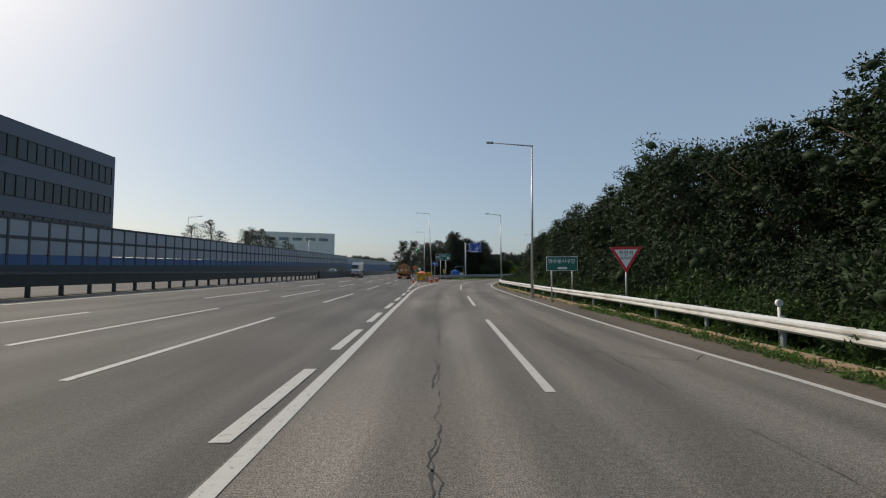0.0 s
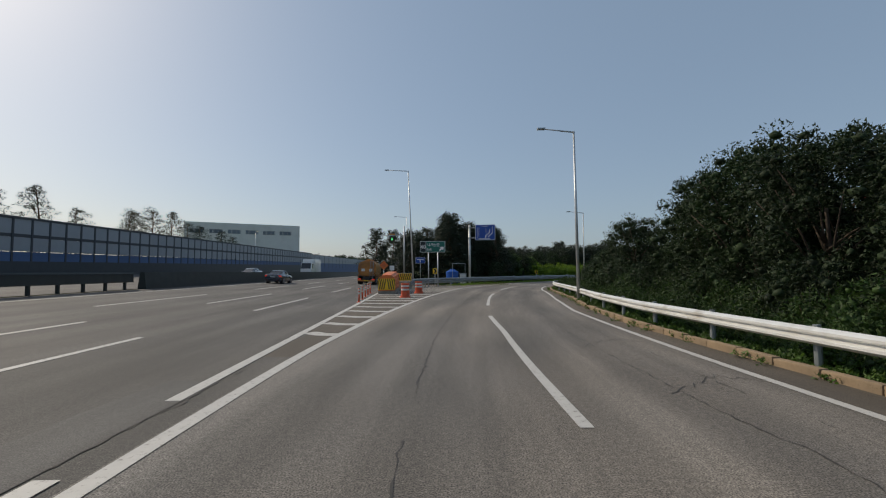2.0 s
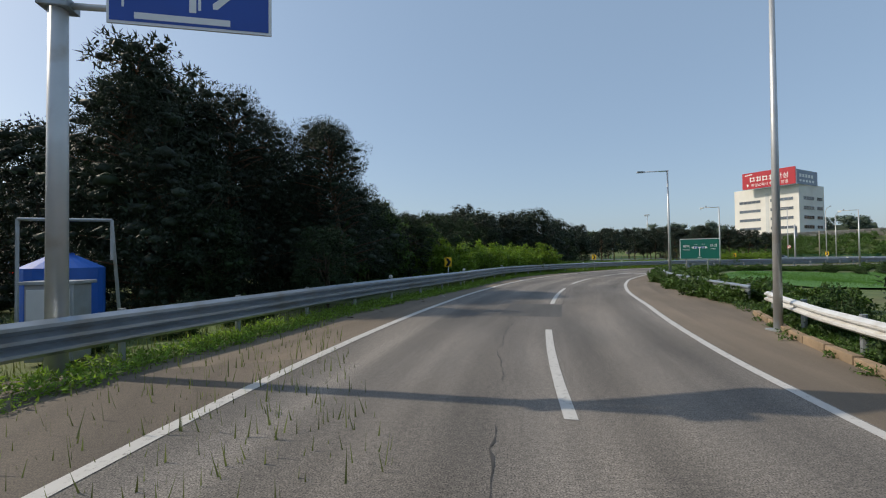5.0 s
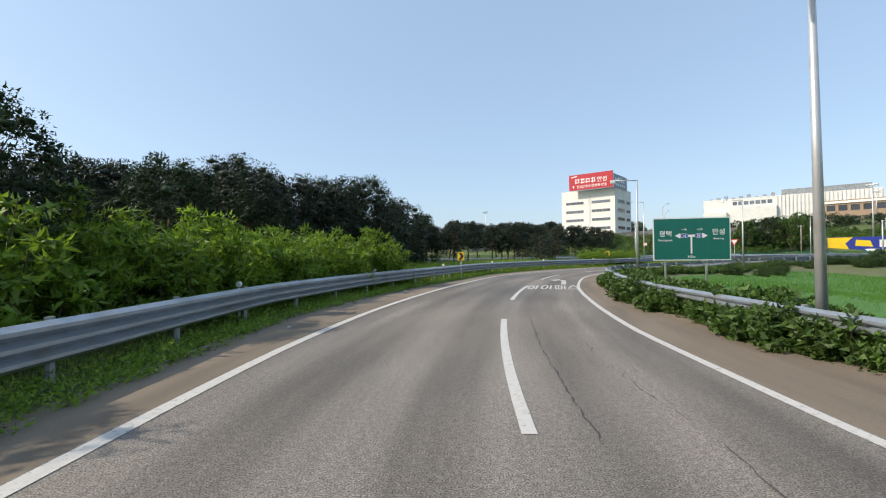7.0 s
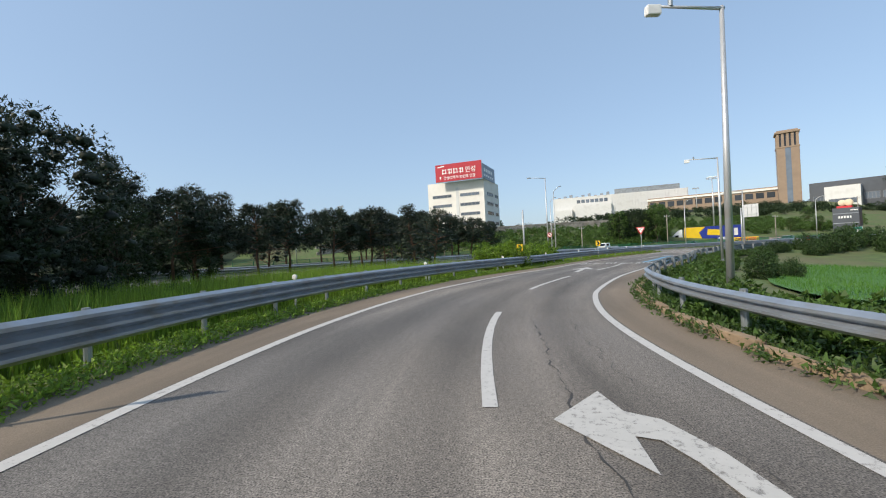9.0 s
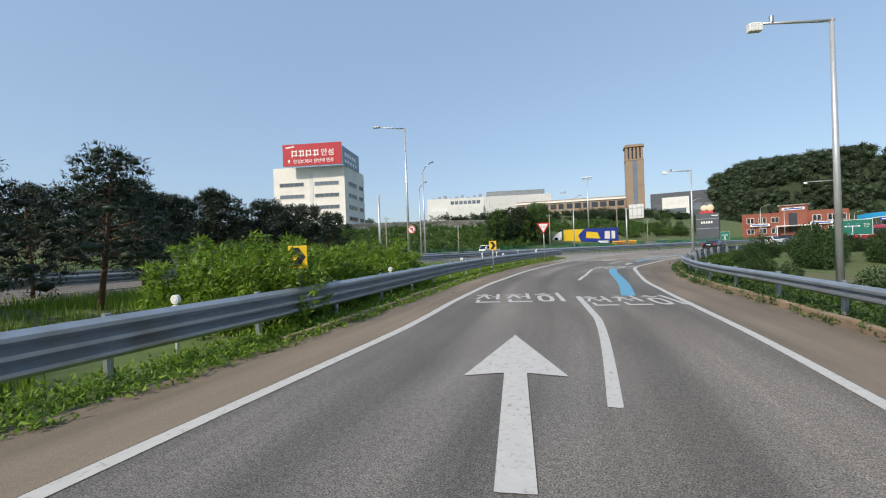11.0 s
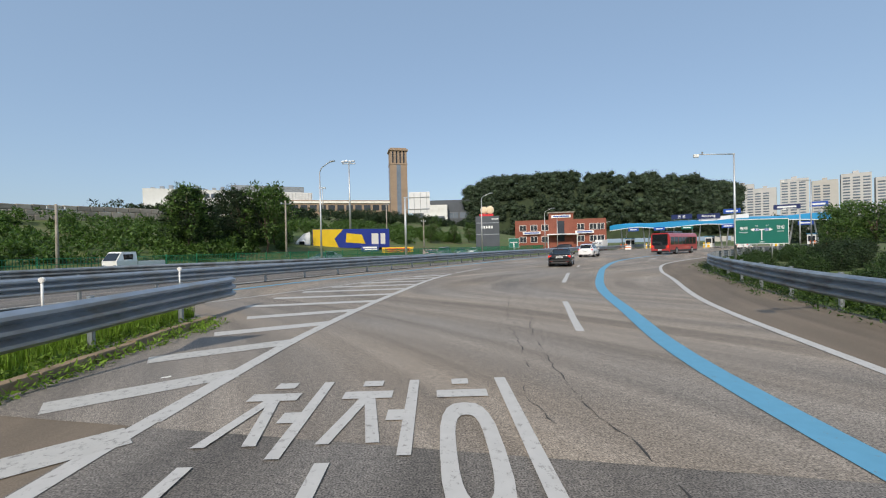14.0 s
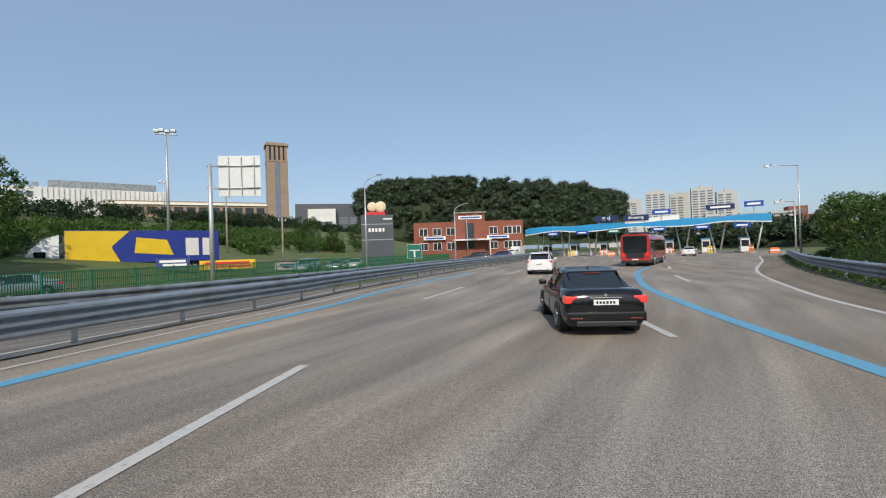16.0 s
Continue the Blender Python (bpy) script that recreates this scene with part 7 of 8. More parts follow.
        part("door_seam", box(B(), s * half - 0.004, s * half + 0.004, -0.14, -0.125, 0.3, 0.93), BLACK, t)
        for y in wy:
            # black disc proud of the hull stands in for the shaded wheel well
            part("wheel_arch", tube(B(), (s * (half - 0.30), y, wr), (s * (half + 0.002), y, wr), wr + 0.055, n=22), BLACK, t)
            wheel(t, s * (half + 0.008), y, wr)
    part("bumper", box(B(), -half * 0.93, half * 0.93, rear - 0.045, rear + 0.22, 0.34, 0.56, 0.05), paint_, t)
    part("diffuser", box(B(), -half * 0.7, half * 0.7, rear - 0.055, rear + 0.12, 0.24, 0.36, 0.03), BLACK, t)
    pz = 0.70 if style == "sedan" else 0.72
    part("number_plate", box(B(), -0.26, 0.26, rear - 0.06, rear + 0.02, pz + 0.0, pz + 0.115, 0.006), PLATE, t, "white number plate")
    for k_ in range(6):
        part("plate_mark", box(B(), -0.21 + k_ * 0.07, -0.165 + k_ * 0.07, rear - 0.064, rear - 0.06, pz + 0.03, pz + 0.085), CAR_DARK, t)
    part("trim_strip", box(B(), -0.34, 0.34, rear - 0.04, rear + 0.03, pz + 0.145, pz + 0.165, 0.004), CHROME, t)
    part("badge", tube(B(), (0, rear - 0.035, pz + 0.21), (0, rear, pz + 0.21), 0.035, n=14), CHROME, t)
    part("antenna", box(B(), -0.02, 0.02, -0.75, -0.6, z_t, z_t + 0.08, 0.008), paint_, t)
    part("rear_wiper" if style != "sedan" else "brake_light", box(B(), -0.2, 0.2, glass[1][0] - 0.12, glass[1][0] - 0.02, z_t - 0.06, z_t - 0.04, 0.006), BLACK if style != "sedan" else RED_REFLECTOR, t)
    for s in (-1, 1):
        part("headlight", box(B(), s * half * 0.68 - 0.17, s * half * 0.68 + 0.17, 2.08, 2.27, lampz - 0.24, lampz - 0.1, 0.03), CHROME, t)
    return t


passenger_car(pose(138.9, 105.1, 0.008, 0, 0, -124), CAR_BLACK, "glossy black saloon car driving towards toll gates")
passenger_car(pose(156.9, 90.8, 0.008, 0, 0, -136), CAR_WHITE, "white sport utility car with dark glass on the plaza", "suv")
for x, y, yaw, p, st, lab in ((float(main_x(76, -12.6)), 76.0, 3.4, CAR_DARK, "sedan", "dark blue saloon car on the motorway"), (float(main_x(120, -4.9)), 120.0, 3.4, CAR_DARK, "suv", "dark car far along the motorway"),
                              (float(main_x(150, -8.4)), 150, 3.4, CAR_SILVER, "sedan", "silver car far along the motorway"), (float(main_x(175, -1.9)), 175, 3.4, CAR_WHITE, "suv", "white car far along the motorway"),
                              (float(main_x(88, -20.5)), 88, 183.4, CAR_SILVER, "sedan", "silver car on the opposite carriageway"), (float(main_x(140, -24)), 140, 183.4, CAR_WHITE, "suv", "white car on the opposite carriageway")):
    passenger_car(pose(x, y, float(main_z(x + 1.35 - MAIN_SLOPE * y)) + 0.004, 0, 2.6, yaw), p, lab, st)
for x, y, yaw, p, st, lab in ((187, 99.5, 60, CAR_SILVER, "sedan", "silver saloon car parked beside the kiosk"), (190.5, 96.0, 62, CAR_WHITE, "sedan", "white saloon car parked beside the kiosk"), (183.5, 104.0, 55, CAR_SILVER, "suv", "silver car parked beside shrubs"),
                              (190.0, 76.0, -40, CAR_DARK, "suv", "dark van-like car before the brick office"), (197.0, 66.0, -45, CAR_BLUE, "suv", "blue car waiting near brick office"),
                              (165.0, 124.5, 40, CAR_SILVER, "sedan", "silver car on the entry road behind rails"), (172, 47.5, 210, CAR_WHITE, "sedan", "white car at the toll gates"), (121, 155.5, 62, CAR_SILVER, "sedan", "pale car on the entry road")):
    passenger_car(pose(x, y, max(0.012, float(land(x, y)) + 0.06), 0, 0, yaw), p, lab, st)


def tanker():
    ox = -3.0
    t = thing("tanker_truck", pose(float(main_x(84, ox)) - 0.6, 84.0, float(main_z(ox - 0.6)) + 0.005, 0, 2.8, 3.4), "orange tank truck with worn paint on the motorway", "truck")
    ell = lambda y, k_: [(1.18 * k_ * math.copysign(abs(math.cos(a)) ** 0.75, math.cos(a)), y, 2.12 + 1.02 * k_ * math.copysign(abs(math.sin(a)) ** 0.75, math.sin(a))) for a in np.linspace(0, 6.2832, 33)[:-1]]
    part("tank", loft(B(), [ell(0.0, 0.9), ell(0.06, 1.0), ell(7.8, 1.0), ell(7.9, 0.9)]), TANK_CREAM, t, smooth=False)
    for y in (0.04, 1.9, 3.8, 5.7, 7.6):
        part("tank_band", loft(B(), [ell(y, 1.0), ell(y, 1.025), ell(y + 0.16, 1.025), ell(y + 0.16, 1.0)]), TANK_ORANGE, t)
    part("rear_panel", loft(B(), [ell(-0.05, 0.88), ell(-0.01, 0.99)]), TANK_ORANGE, t, "flat orange rear end")
    part("catwalk", box(B(), -0.42, 0.42, 0.3, 7.6, 3.12, 3.25, 0.02), TANK_ORANGE, t)
    for y in (1.2, 3.2, 5.4):
        part("hatch", tube(B(), (0, y, 3.2), (0, y, 3.42), 0.28, n=16), TANK_ORANGE, t)
    for s in (-1, 1):
        part("side_panel", box(B(), s * 1.12 - 0.06, s * 1.12 + 0.06, 0.2, 7.6, 0.85, 1.35, 0.02), TANK_ORANGE, t)
        part("ladder_rail", box(B(), s * 0.2 + 0.62 - 0.02, s * 0.2 + 0.62 + 0.02, -0.14, -0.1, 0.8, 3.2), GALV_OLD, t)
        part("tail_light", box(B(), s * 0.9 - 0.2, s * 0.9 + 0.2, -0.32, -0.22, 0.62, 0.78, 0.01), TAIL_RED, t)
        part("mudguard", box(B(), s * 1.0 - 0.27, s * 1.0 + 0.27, -0.16, 2.9, 1.02, 1.12, 0.03), BLACK, t)
        part("warning_square", box(B(), s * 0.5 - 0.22, s * 0.5 + 0.22, -0.09, -0.06, 1.75, 2.1), REFLECT, t)
        for y in (0.75, 2.05, 6.9):
            wheel(t, s * 1.2, y, 0.5, 0.5, GALV_OLD)
        wheel(t, s * 1.2, 9.6, 0.5, 0.3, GALV_OLD)
    for z in np.arange(0.95, 3.1, 0.3):
        part("rung", box(B(), 0.42, 0.82, -0.14, -0.11, z, z + 0.03), GALV_OLD, t)
    part("bumper", box(B(), -1.15, 1.15, -0.36, -0.2, 0.42, 0.62, 0.02), TANK_ORANGE, t)
    part("chassis", box(B(), -0.45, 0.45, -0.2, 10.5, 0.6, 0.98), BLACK, t)
    part("valve_box", box(B(), -0.5, 0.3, -0.3, 0.0, 0.62, 1.05, 0.03), BLACK, t)
    part("number_plate", box(B(), -0.27, 0.27, -0.38, -0.355, 0.46, 0.58), YELLOW, t)
    part("cab", box(B(), -1.2, 1.2, 8.3, 10.4, 0.7, 3.0, 0.12), CAR_DARK, t, "dark driver's cab")
    part("cab_window", box(B(), -1.22, 1.22, 9.2, 10.0, 1.9, 2.6, 0.03), GLASS, t)


tanker()


def box_truck(m, body, cab, label, length=8.0, high=3.6, wide=1.2, stripe=None):
    t = thing("box_truck", m, label, "truck", "trucks")
    part("cargo_box", box(B(), -wide, wide, -length / 2, length / 2 - 2.3, 0.95, high, 0.04), body, t)
    if stripe:
        for x in (-wide - 0.004, wide + 0.004):
            part("side_stripe", box(B(), x - 0.004, x + 0.004, -length / 2 + 0.6, length / 2 - 3.0, 1.6, 2.7), stripe, t)
    part("cab", loft(B(), [[(x * w, y, z) for x, z in ((-1, 0.55), (1, 0.55), (1, 1.5), (0.92, h), (-0.92, h), (-1, 1.5))] for y, w, h in ((length / 2 - 2.2, wide * 0.95, high * 0.82), (length / 2 - 0.7, wide * 0.95, high * 0.80), (length / 2, wide * 0.88, 1.6))]), cab, t)
    part("windscreen", loft(B(), [[(x, y, z) for x, y, z in ((-wide * 0.8, length / 2 - 0.02 + d, 1.62), (wide * 0.8, length / 2 - 0.02 + d, 1.62), (wide * 0.78, length / 2 - 0.62 + d, high * 0.77), (-wide * 0.78, length / 2 - 0.62 + d, high * 0.77))] for d in (0, 0.03)]), GLASS, t)
    for s in (-1, 1):
        part("side_window", box(B(), s * wide * 0.945 - 0.015, s * wide * 0.945 + 0.015, length / 2 - 1.6, length / 2 - 0.75, 1.6, high * 0.72, 0.01), GLASS, t)
        for y in (-length / 2 + 1.3, length / 2 - 1.1):
            wheel(t, s * wide * 0.98, y, 0.42, 0.3, GALV_OLD)
        part("tail_light", box(B(), s * wide * 0.8 - 0.15, s * wide * 0.8 + 0.15, -length / 2 - 0.03, -length / 2 + 0.02, 0.7, 0.84), TAIL_RED, t)
    part("chassis", box(B(), -0.45, 0.45, -length / 2 + 0.1, length / 2 - 0.3, 0.5, 0.95), BLACK, t)
    return t


bz = lambda o: float(main_z(o)) + 0.005
box_truck(pose(float(main_x(118, -19.6)), 118.0, bz(-19.6), 0, 0, 183.4), CAR_WHITE, CAR_WHITE, "white box truck on the opposite carriageway")
box_truck(pose(float(main_x(165, -9.5)), 165.0, bz(-9.5), 0, 0, 3.4), CAR_WHITE, CAR_DARK, "pale box truck far along the motorway", 9.0, 3.7)
box_truck(pose(float(main_x(190, -5.0)), 190.0, bz(-5.0), 0, 0, 3.4), CAR_SILVER, CAR_WHITE, "grey box truck far along the motorway", 9.0, 3.5)
box_truck(pose(200.0, 60.0, 0.02, 0, 0, 30), CAR_WHITE, CAR_WHITE, "white delivery truck before the brick office", 5.2, 2.5, 0.9)


def pickup():
    t = thing("pickup_truck", pose(151.0, 140.8, 0.016, 0, 0, 62), "white cab-over pickup truck on the entry road", "truck")
    w = 0.82
    part("cab", loft(B(), [[(x, y0, 0.4) for x, y0 in ((-w, 0.55), (w, 0.55), (w, 2.35), (-w, 2.35))], [(x, y0, 1.15) for x, y0 in ((-w, 0.5), (w, 0.5), (w, 2.4), (-w, 2.4))], [(x, y0, 1.93) for x, y0 in ((-w * 0.86, 0.55), (w * 0.86, 0.55), (w * 0.86, 1.85), (-w * 0.86, 1.85))]]), CAR_WHITE, t)
    part("windscreen", loft(B(), [[(-w * 0.86, 2.40 + d, 1.2), (w * 0.86, 2.40 + d, 1.2), (w * 0.78, 1.96 + d, 1.82), (-w * 0.78, 1.96 + d, 1.82)] for d in (0, 0.02)]), GLASS, t)
    part("bed", box(B(), -w, w, -2.3, 0.45, 0.7, 1.1, 0.02), CAR_WHITE, t)
    # solid bed: a black sheet on top stands in for its shaded hollow
    part("bed_hollow", box(B(), -w + 0.05, w - 0.05, -2.25, 0.4, 1.04, 1.104), BLACK, t)
    part("bumper", box(B(), -w, w, 2.36, 2.46, 0.38, 0.58, 0.02), BLACK, t)
    for s in (-1, 1):
        part("side_window", box(B(), s * w * 0.93 - 0.04, s * w * 0.93 + 0.04, 0.9, 1.75, 1.22, 1.72, 0.01), GLASS, t)
        part("headlight", box(B(), s * 0.62 - 0.14, s * 0.62 + 0.14, 2.36, 2.44, 0.66, 0.82, 0.02), CHROME, t)
        for y in (-1.3, 1.35):
            wheel(t, s * w, y, 0.32)


pickup()


def city_bus():
    t = thing("bus", pose(159.4, 75.0, 0.012, 0, 0, -152), "red and dark city bus seen from behind", "bus")
    L, w, h = 11.0, 1.24, 2.95
    part("body", loft(B(), [[(x * k_, y, z) for x, z in ((-w * 0.96, 0.32), (w * 0.96, 0.32), (w, 0.6), (w, 2.45), (w * 0.93, h - 0.12), (w * 0.75, h), (-w * 0.75, h), (-w * 0.93, h - 0.12), (-w, 2.45), (-w, 0.6))]
                            for y, k_ in ((-L / 2, 0.95), (-L / 2 + 0.1, 1.0), (L / 2 - 0.15, 1.0), (L / 2, 0.94))]), BUS_RED, t)
    part("rear_window", box(B(), -w * 0.82, w * 0.82, -L / 2 - 0.02, -L / 2 + 0.06, 1.22, 2.80, 0.03), GLASS, t)
    part("engine_grille", box(B(), -w * 0.6, w * 0.6, -L / 2 - 0.02, -L / 2 + 0.05, 0.75, 1.3, 0.02), BLACK, t)
    part("bumper", box(B(), -w * 0.95, w * 0.95, -L / 2 - 0.06, -L / 2 + 0.1, 0.3, 0.55, 0.04), BLACK, t)
    part("number_plate", box(B(), -0.26, 0.26, -L / 2 - 0.075, -L / 2 - 0.055, 0.58, 0.7), PLATE, t)
    part("roof_unit", box(B(), -0.9, 0.9, -3.2, 0.4, h - 0.02, h + 0.24, 0.08), CAR_DARK, t)
    for s in (-1, 1):
        part("tail_light", box(B(), s * w * 0.84 - 0.12, s * w * 0.84 + 0.12, -L / 2 - 0.03, -L / 2 + 0.03, 0.9, 1.3, 0.03), TAIL_RED, t)
        for k_ in range(7):
            y = -L / 2 + 0.5 + k_ * 1.42
            part("side_window", box(B(), s * (w + 0.004) - 0.006, s * (w + 0.004) + 0.006, y, y + 1.34, 1.35, 2.4, 0.01), GLASS, t)
        part("side_skirt", box(B(), s * (w + 0.004) - 0.006, s * (w + 0.004) + 0.006, -L / 2 + 0.2, L / 2 - 0.3, 0.34, 0.62), BLACK, t)
        for y in (-2.9, 3.1):
            # wheel-well shade added as a black disc on the bus side
            part("wheel_arch", tube(B(), (s * (w - 0.3), y, 0.46), (s * (w + 0.012), y, 0.46), 0.56, n=20), BLACK, t)
            wheel(t, s * (w + 0.018), y, 0.46, 0.28, GALV_OLD)


city_bus()


def semi_trailer():
    t = thing("semi_trailer_truck", pose(189.6, 113.4, 0.62, 0, 0, 6), "blue and yellow covered semi-trailer truck behind fence", "truck")
    BLUE_TARP = mat("blue_trailer_side", (0.015, 0.035, 0.25), 0.4, vary=0.08, scale=1)
    YEL_TARP = mat("yellow_trailer_side", (0.75, 0.50, 0.02), 0.4, vary=0.08, scale=1)
    part("cargo_box", box(B(), -1.25, 1.25, 0.0, 14.0, 1.25, 4.75, 0.04), BLUE_TARP, t)
    for x in (-1.256, 1.256):
        me = bpy.data.meshes.new("yellow_field")
        me.from_pydata([(x, 9.4, 1.3), (x, 13.95, 1.3), (x, 13.95, 4.7), (x, 8.6, 4.7), (x, 10.2, 3.0)], [], [(0, 1, 2, 3, 4)])
        part("yellow_field", me, YEL_TARP, t)
        me = bpy.data.meshes.new("emblem_shape")
        me.from_pydata([(x * 1.003, 4.6, 2.0), (x * 1.003, 8.2, 2.3), (x * 1.003, 8.0, 4.0), (x * 1.003, 5.2, 3.7)], [], [(0, 1, 2, 3)])
        part("emblem_shape", me, YEL_TARP, t)
        for y0, y1 in ((0.8, 1.7), (2.1, 3.4)):
            me = bpy.data.meshes.new("pale_figure")
            me.from_pydata([(x * 1.003, y0, 1.9), (x * 1.003, y1, 1.9), (x * 1.003, y1, 3.9), (x * 1.003, y0, 3.9)], [], [(0, 1, 2, 3)])
            part("pale_bar", me, REFLECT, t)
    part("cab", loft(B(), [[(x, y, z) for x, z in ((-1.2, 0.5), (1.2, 0.5), (1.2, 2.4), (1.05, h), (-1.05, h), (-1.2, 2.4))] for y, h in ((14.4, 4.3), (15.6, 3.9), (16.7, 2.7), (16.9, 1.6))]), CAR_WHITE, t, "white tractor cab")
    for s in (-1, 1):
        part("cab_window", box(B(), s * 1.2 - 0.02, s * 1.2 + 0.02, 15.4, 16.3, 1.9, 2.6), GLASS, t)
        for y in (1.2, 2.5, 3.8, 13.2, 14.5, 16.0):
            wheel(t, s * 1.22, y, 0.5, 0.4, GALV_OLD)
        part("side_guard", box(B(), s * 1.2 - 0.02, s * 1.2 + 0.02, 4.6, 12.2, 0.55, 1.1), GALV, t)
    part("chassis", box(B(), -0.5, 0.5, 0.1, 16.2, 0.7, 1.25), BLACK, t)


semi_trailer()


# ---- buildings ----
STUCCO = mat("off_white_render", (0.80, 0.77, 0.71), 0.85, vary=0.05, scale=0.5, dirt=(0.66, 0.62, 0.56), dirt_amount=0.3, dirt_scale=0.25)
PANEL_WHITE = mat("white_metal_cladding", (0.66, 0.66, 0.64), 0.5, vary=0.04, scale=0.5, dirt=(0.52, 0.51, 0.48), dirt_amount=0.3, dirt_scale=0.2)
BROWN_STONE = mat("tan_brown_stone_cladding", (0.31, 0.225, 0.16), 0.8, vary=0.10, scale=0.6, dirt=(0.23, 0.165, 0.12), dirt_amount=0.3, dirt_scale=0.15)
DARK_CLAD = mat("dark_blue_grey_cladding", (0.075, 0.085, 0.10), 0.4, vary=0.1, scale=0.4)
PANE = mat("dark_window_glass", (0.03, 0.036, 0.045), 0.12, vary=0.2, scale=0.5, spread=0.3)
PANE_PALE = mat("pale_reflecting_glass", (0.12, 0.15, 0.19), 0.12, vary=0.15, scale=0.4, spread=0.3)
FRAME_MAT = mat("grey_window_frame", (0.30, 0.30, 0.30), 0.5)
BRICK = mat("red_brick", (0.26, 0.085, 0.055), 0.85, vary=0.22, scale=5, dirt=(0.2, 0.06, 0.04), dirt_amount=0.4, dirt_scale=0.8, bump=0.5, bump_scale=8)
RED_BOARD = mat("crimson_billboard_sheet", (0.48, 0.02, 0.035), 0.55, vary=0.05, scale=0.5)
GREY_BOARD = mat("grey_billboard_side", (0.22, 0.27, 0.36), 0.5, vary=0.08, scale=0.4)
CANOPY_BLUE = mat("sky_blue_fascia", (0.02, 0.28, 0.55), 0.35, vary=0.05, scale=1)
CANOPY_WHITE = mat("white_steel_canopy", (0.70, 0.71, 0.71), 0.45, vary=0.05, scale=1)
APT = mat("pale_apartment_concrete", (0.50, 0.49, 0.48), 0.85, vary=0.06, scale=0.2)
APT_TAN = mat("tan_apartment_band", (0.47, 0.45, 0.42), 0.85, vary=0.06, scale=0.2)
NAVY = mat("navy_sign_sheet", (0.012, 0.025, 0.10), 0.4, vary=0.05, scale=2)
ROOF_BLUE = mat("blue_sheet_roof", (0.05, 0.16, 0.42), 0.5, vary=0.1, scale=0.4)


def building(name, a, b, depth, z0, z1, wall, label, category="building", parapet=0.0, roof=CONCRETE):
    """A block whose front runs from plan point a (left, seen from the road) to b; returns the thing and a window maker."""
    w = math.dist(a, b)
    t = thing(name, pose(a[0], a[1], z0, 0, 0, math.degrees(math.atan2(b[1] - a[1], b[0] - a[0]))), label, category)
    h = z1 - z0
    part("wall", box(B(), 0, w, 0, depth, -2.0, h), wall, t)
    part("roof", box(B(), 0.25, w - 0.25, 0.25, depth - 0.25, h, h + 0.12), roof, t)
    if parapet:
        for x0, x1, y0, y1 in ((0, w, 0, 0.25), (0, w, depth - 0.25, depth), (0, 0.25, 0.25, depth - 0.25), (w - 0.25, w, 0.25, depth - 0.25)):
            part("parapet", box(B(), x0, x1, y0, y1, h, h + parapet), wall, t)

    def window(face, u0, u1, v0, v1, mullions=0, pane=PANE, frame_=FRAME_MAT, rim=0.08):
        def at(u, d, z):
            return {"front": (u, -d, z), "right": (w + d, u, z), "left": (-d, depth - u, z)}[face]

        def slab(u_0, u_1, d0, d1, v_0, v_1, bm=None):
            p, q = at(u_0, d0, v_0), at(u_1, d1, v_1)
            return box(bm or B(), min(p[0], q[0]), max(p[0], q[0]), min(p[1], q[1]), max(p[1], q[1]), v_0, v_1)

        win = part("window", slab(u0, u1, 0.0, 0.03, v0, v1), pane, t)
        bm = B()
        ends = [(u0 - rim, u1 + rim, v0 - rim, v0), (u0 - rim, u1 + rim, v1, v1 + rim), (u0 - rim, u0, v0, v1), (u1, u1 + rim, v0, v1)]
        for k_ in range(mullions):
            u = u0 + (u1 - u0) * (k_ + 1) / (mullions + 1)
            ends.append((u - rim / 2, u + rim / 2, v0, v1))
        for e in ends:
            slab(e[0], e[1], 0.0, 0.12, e[2], e[3], bm)
        part("frame", bm, frame_, win)

    return t, w, h, window


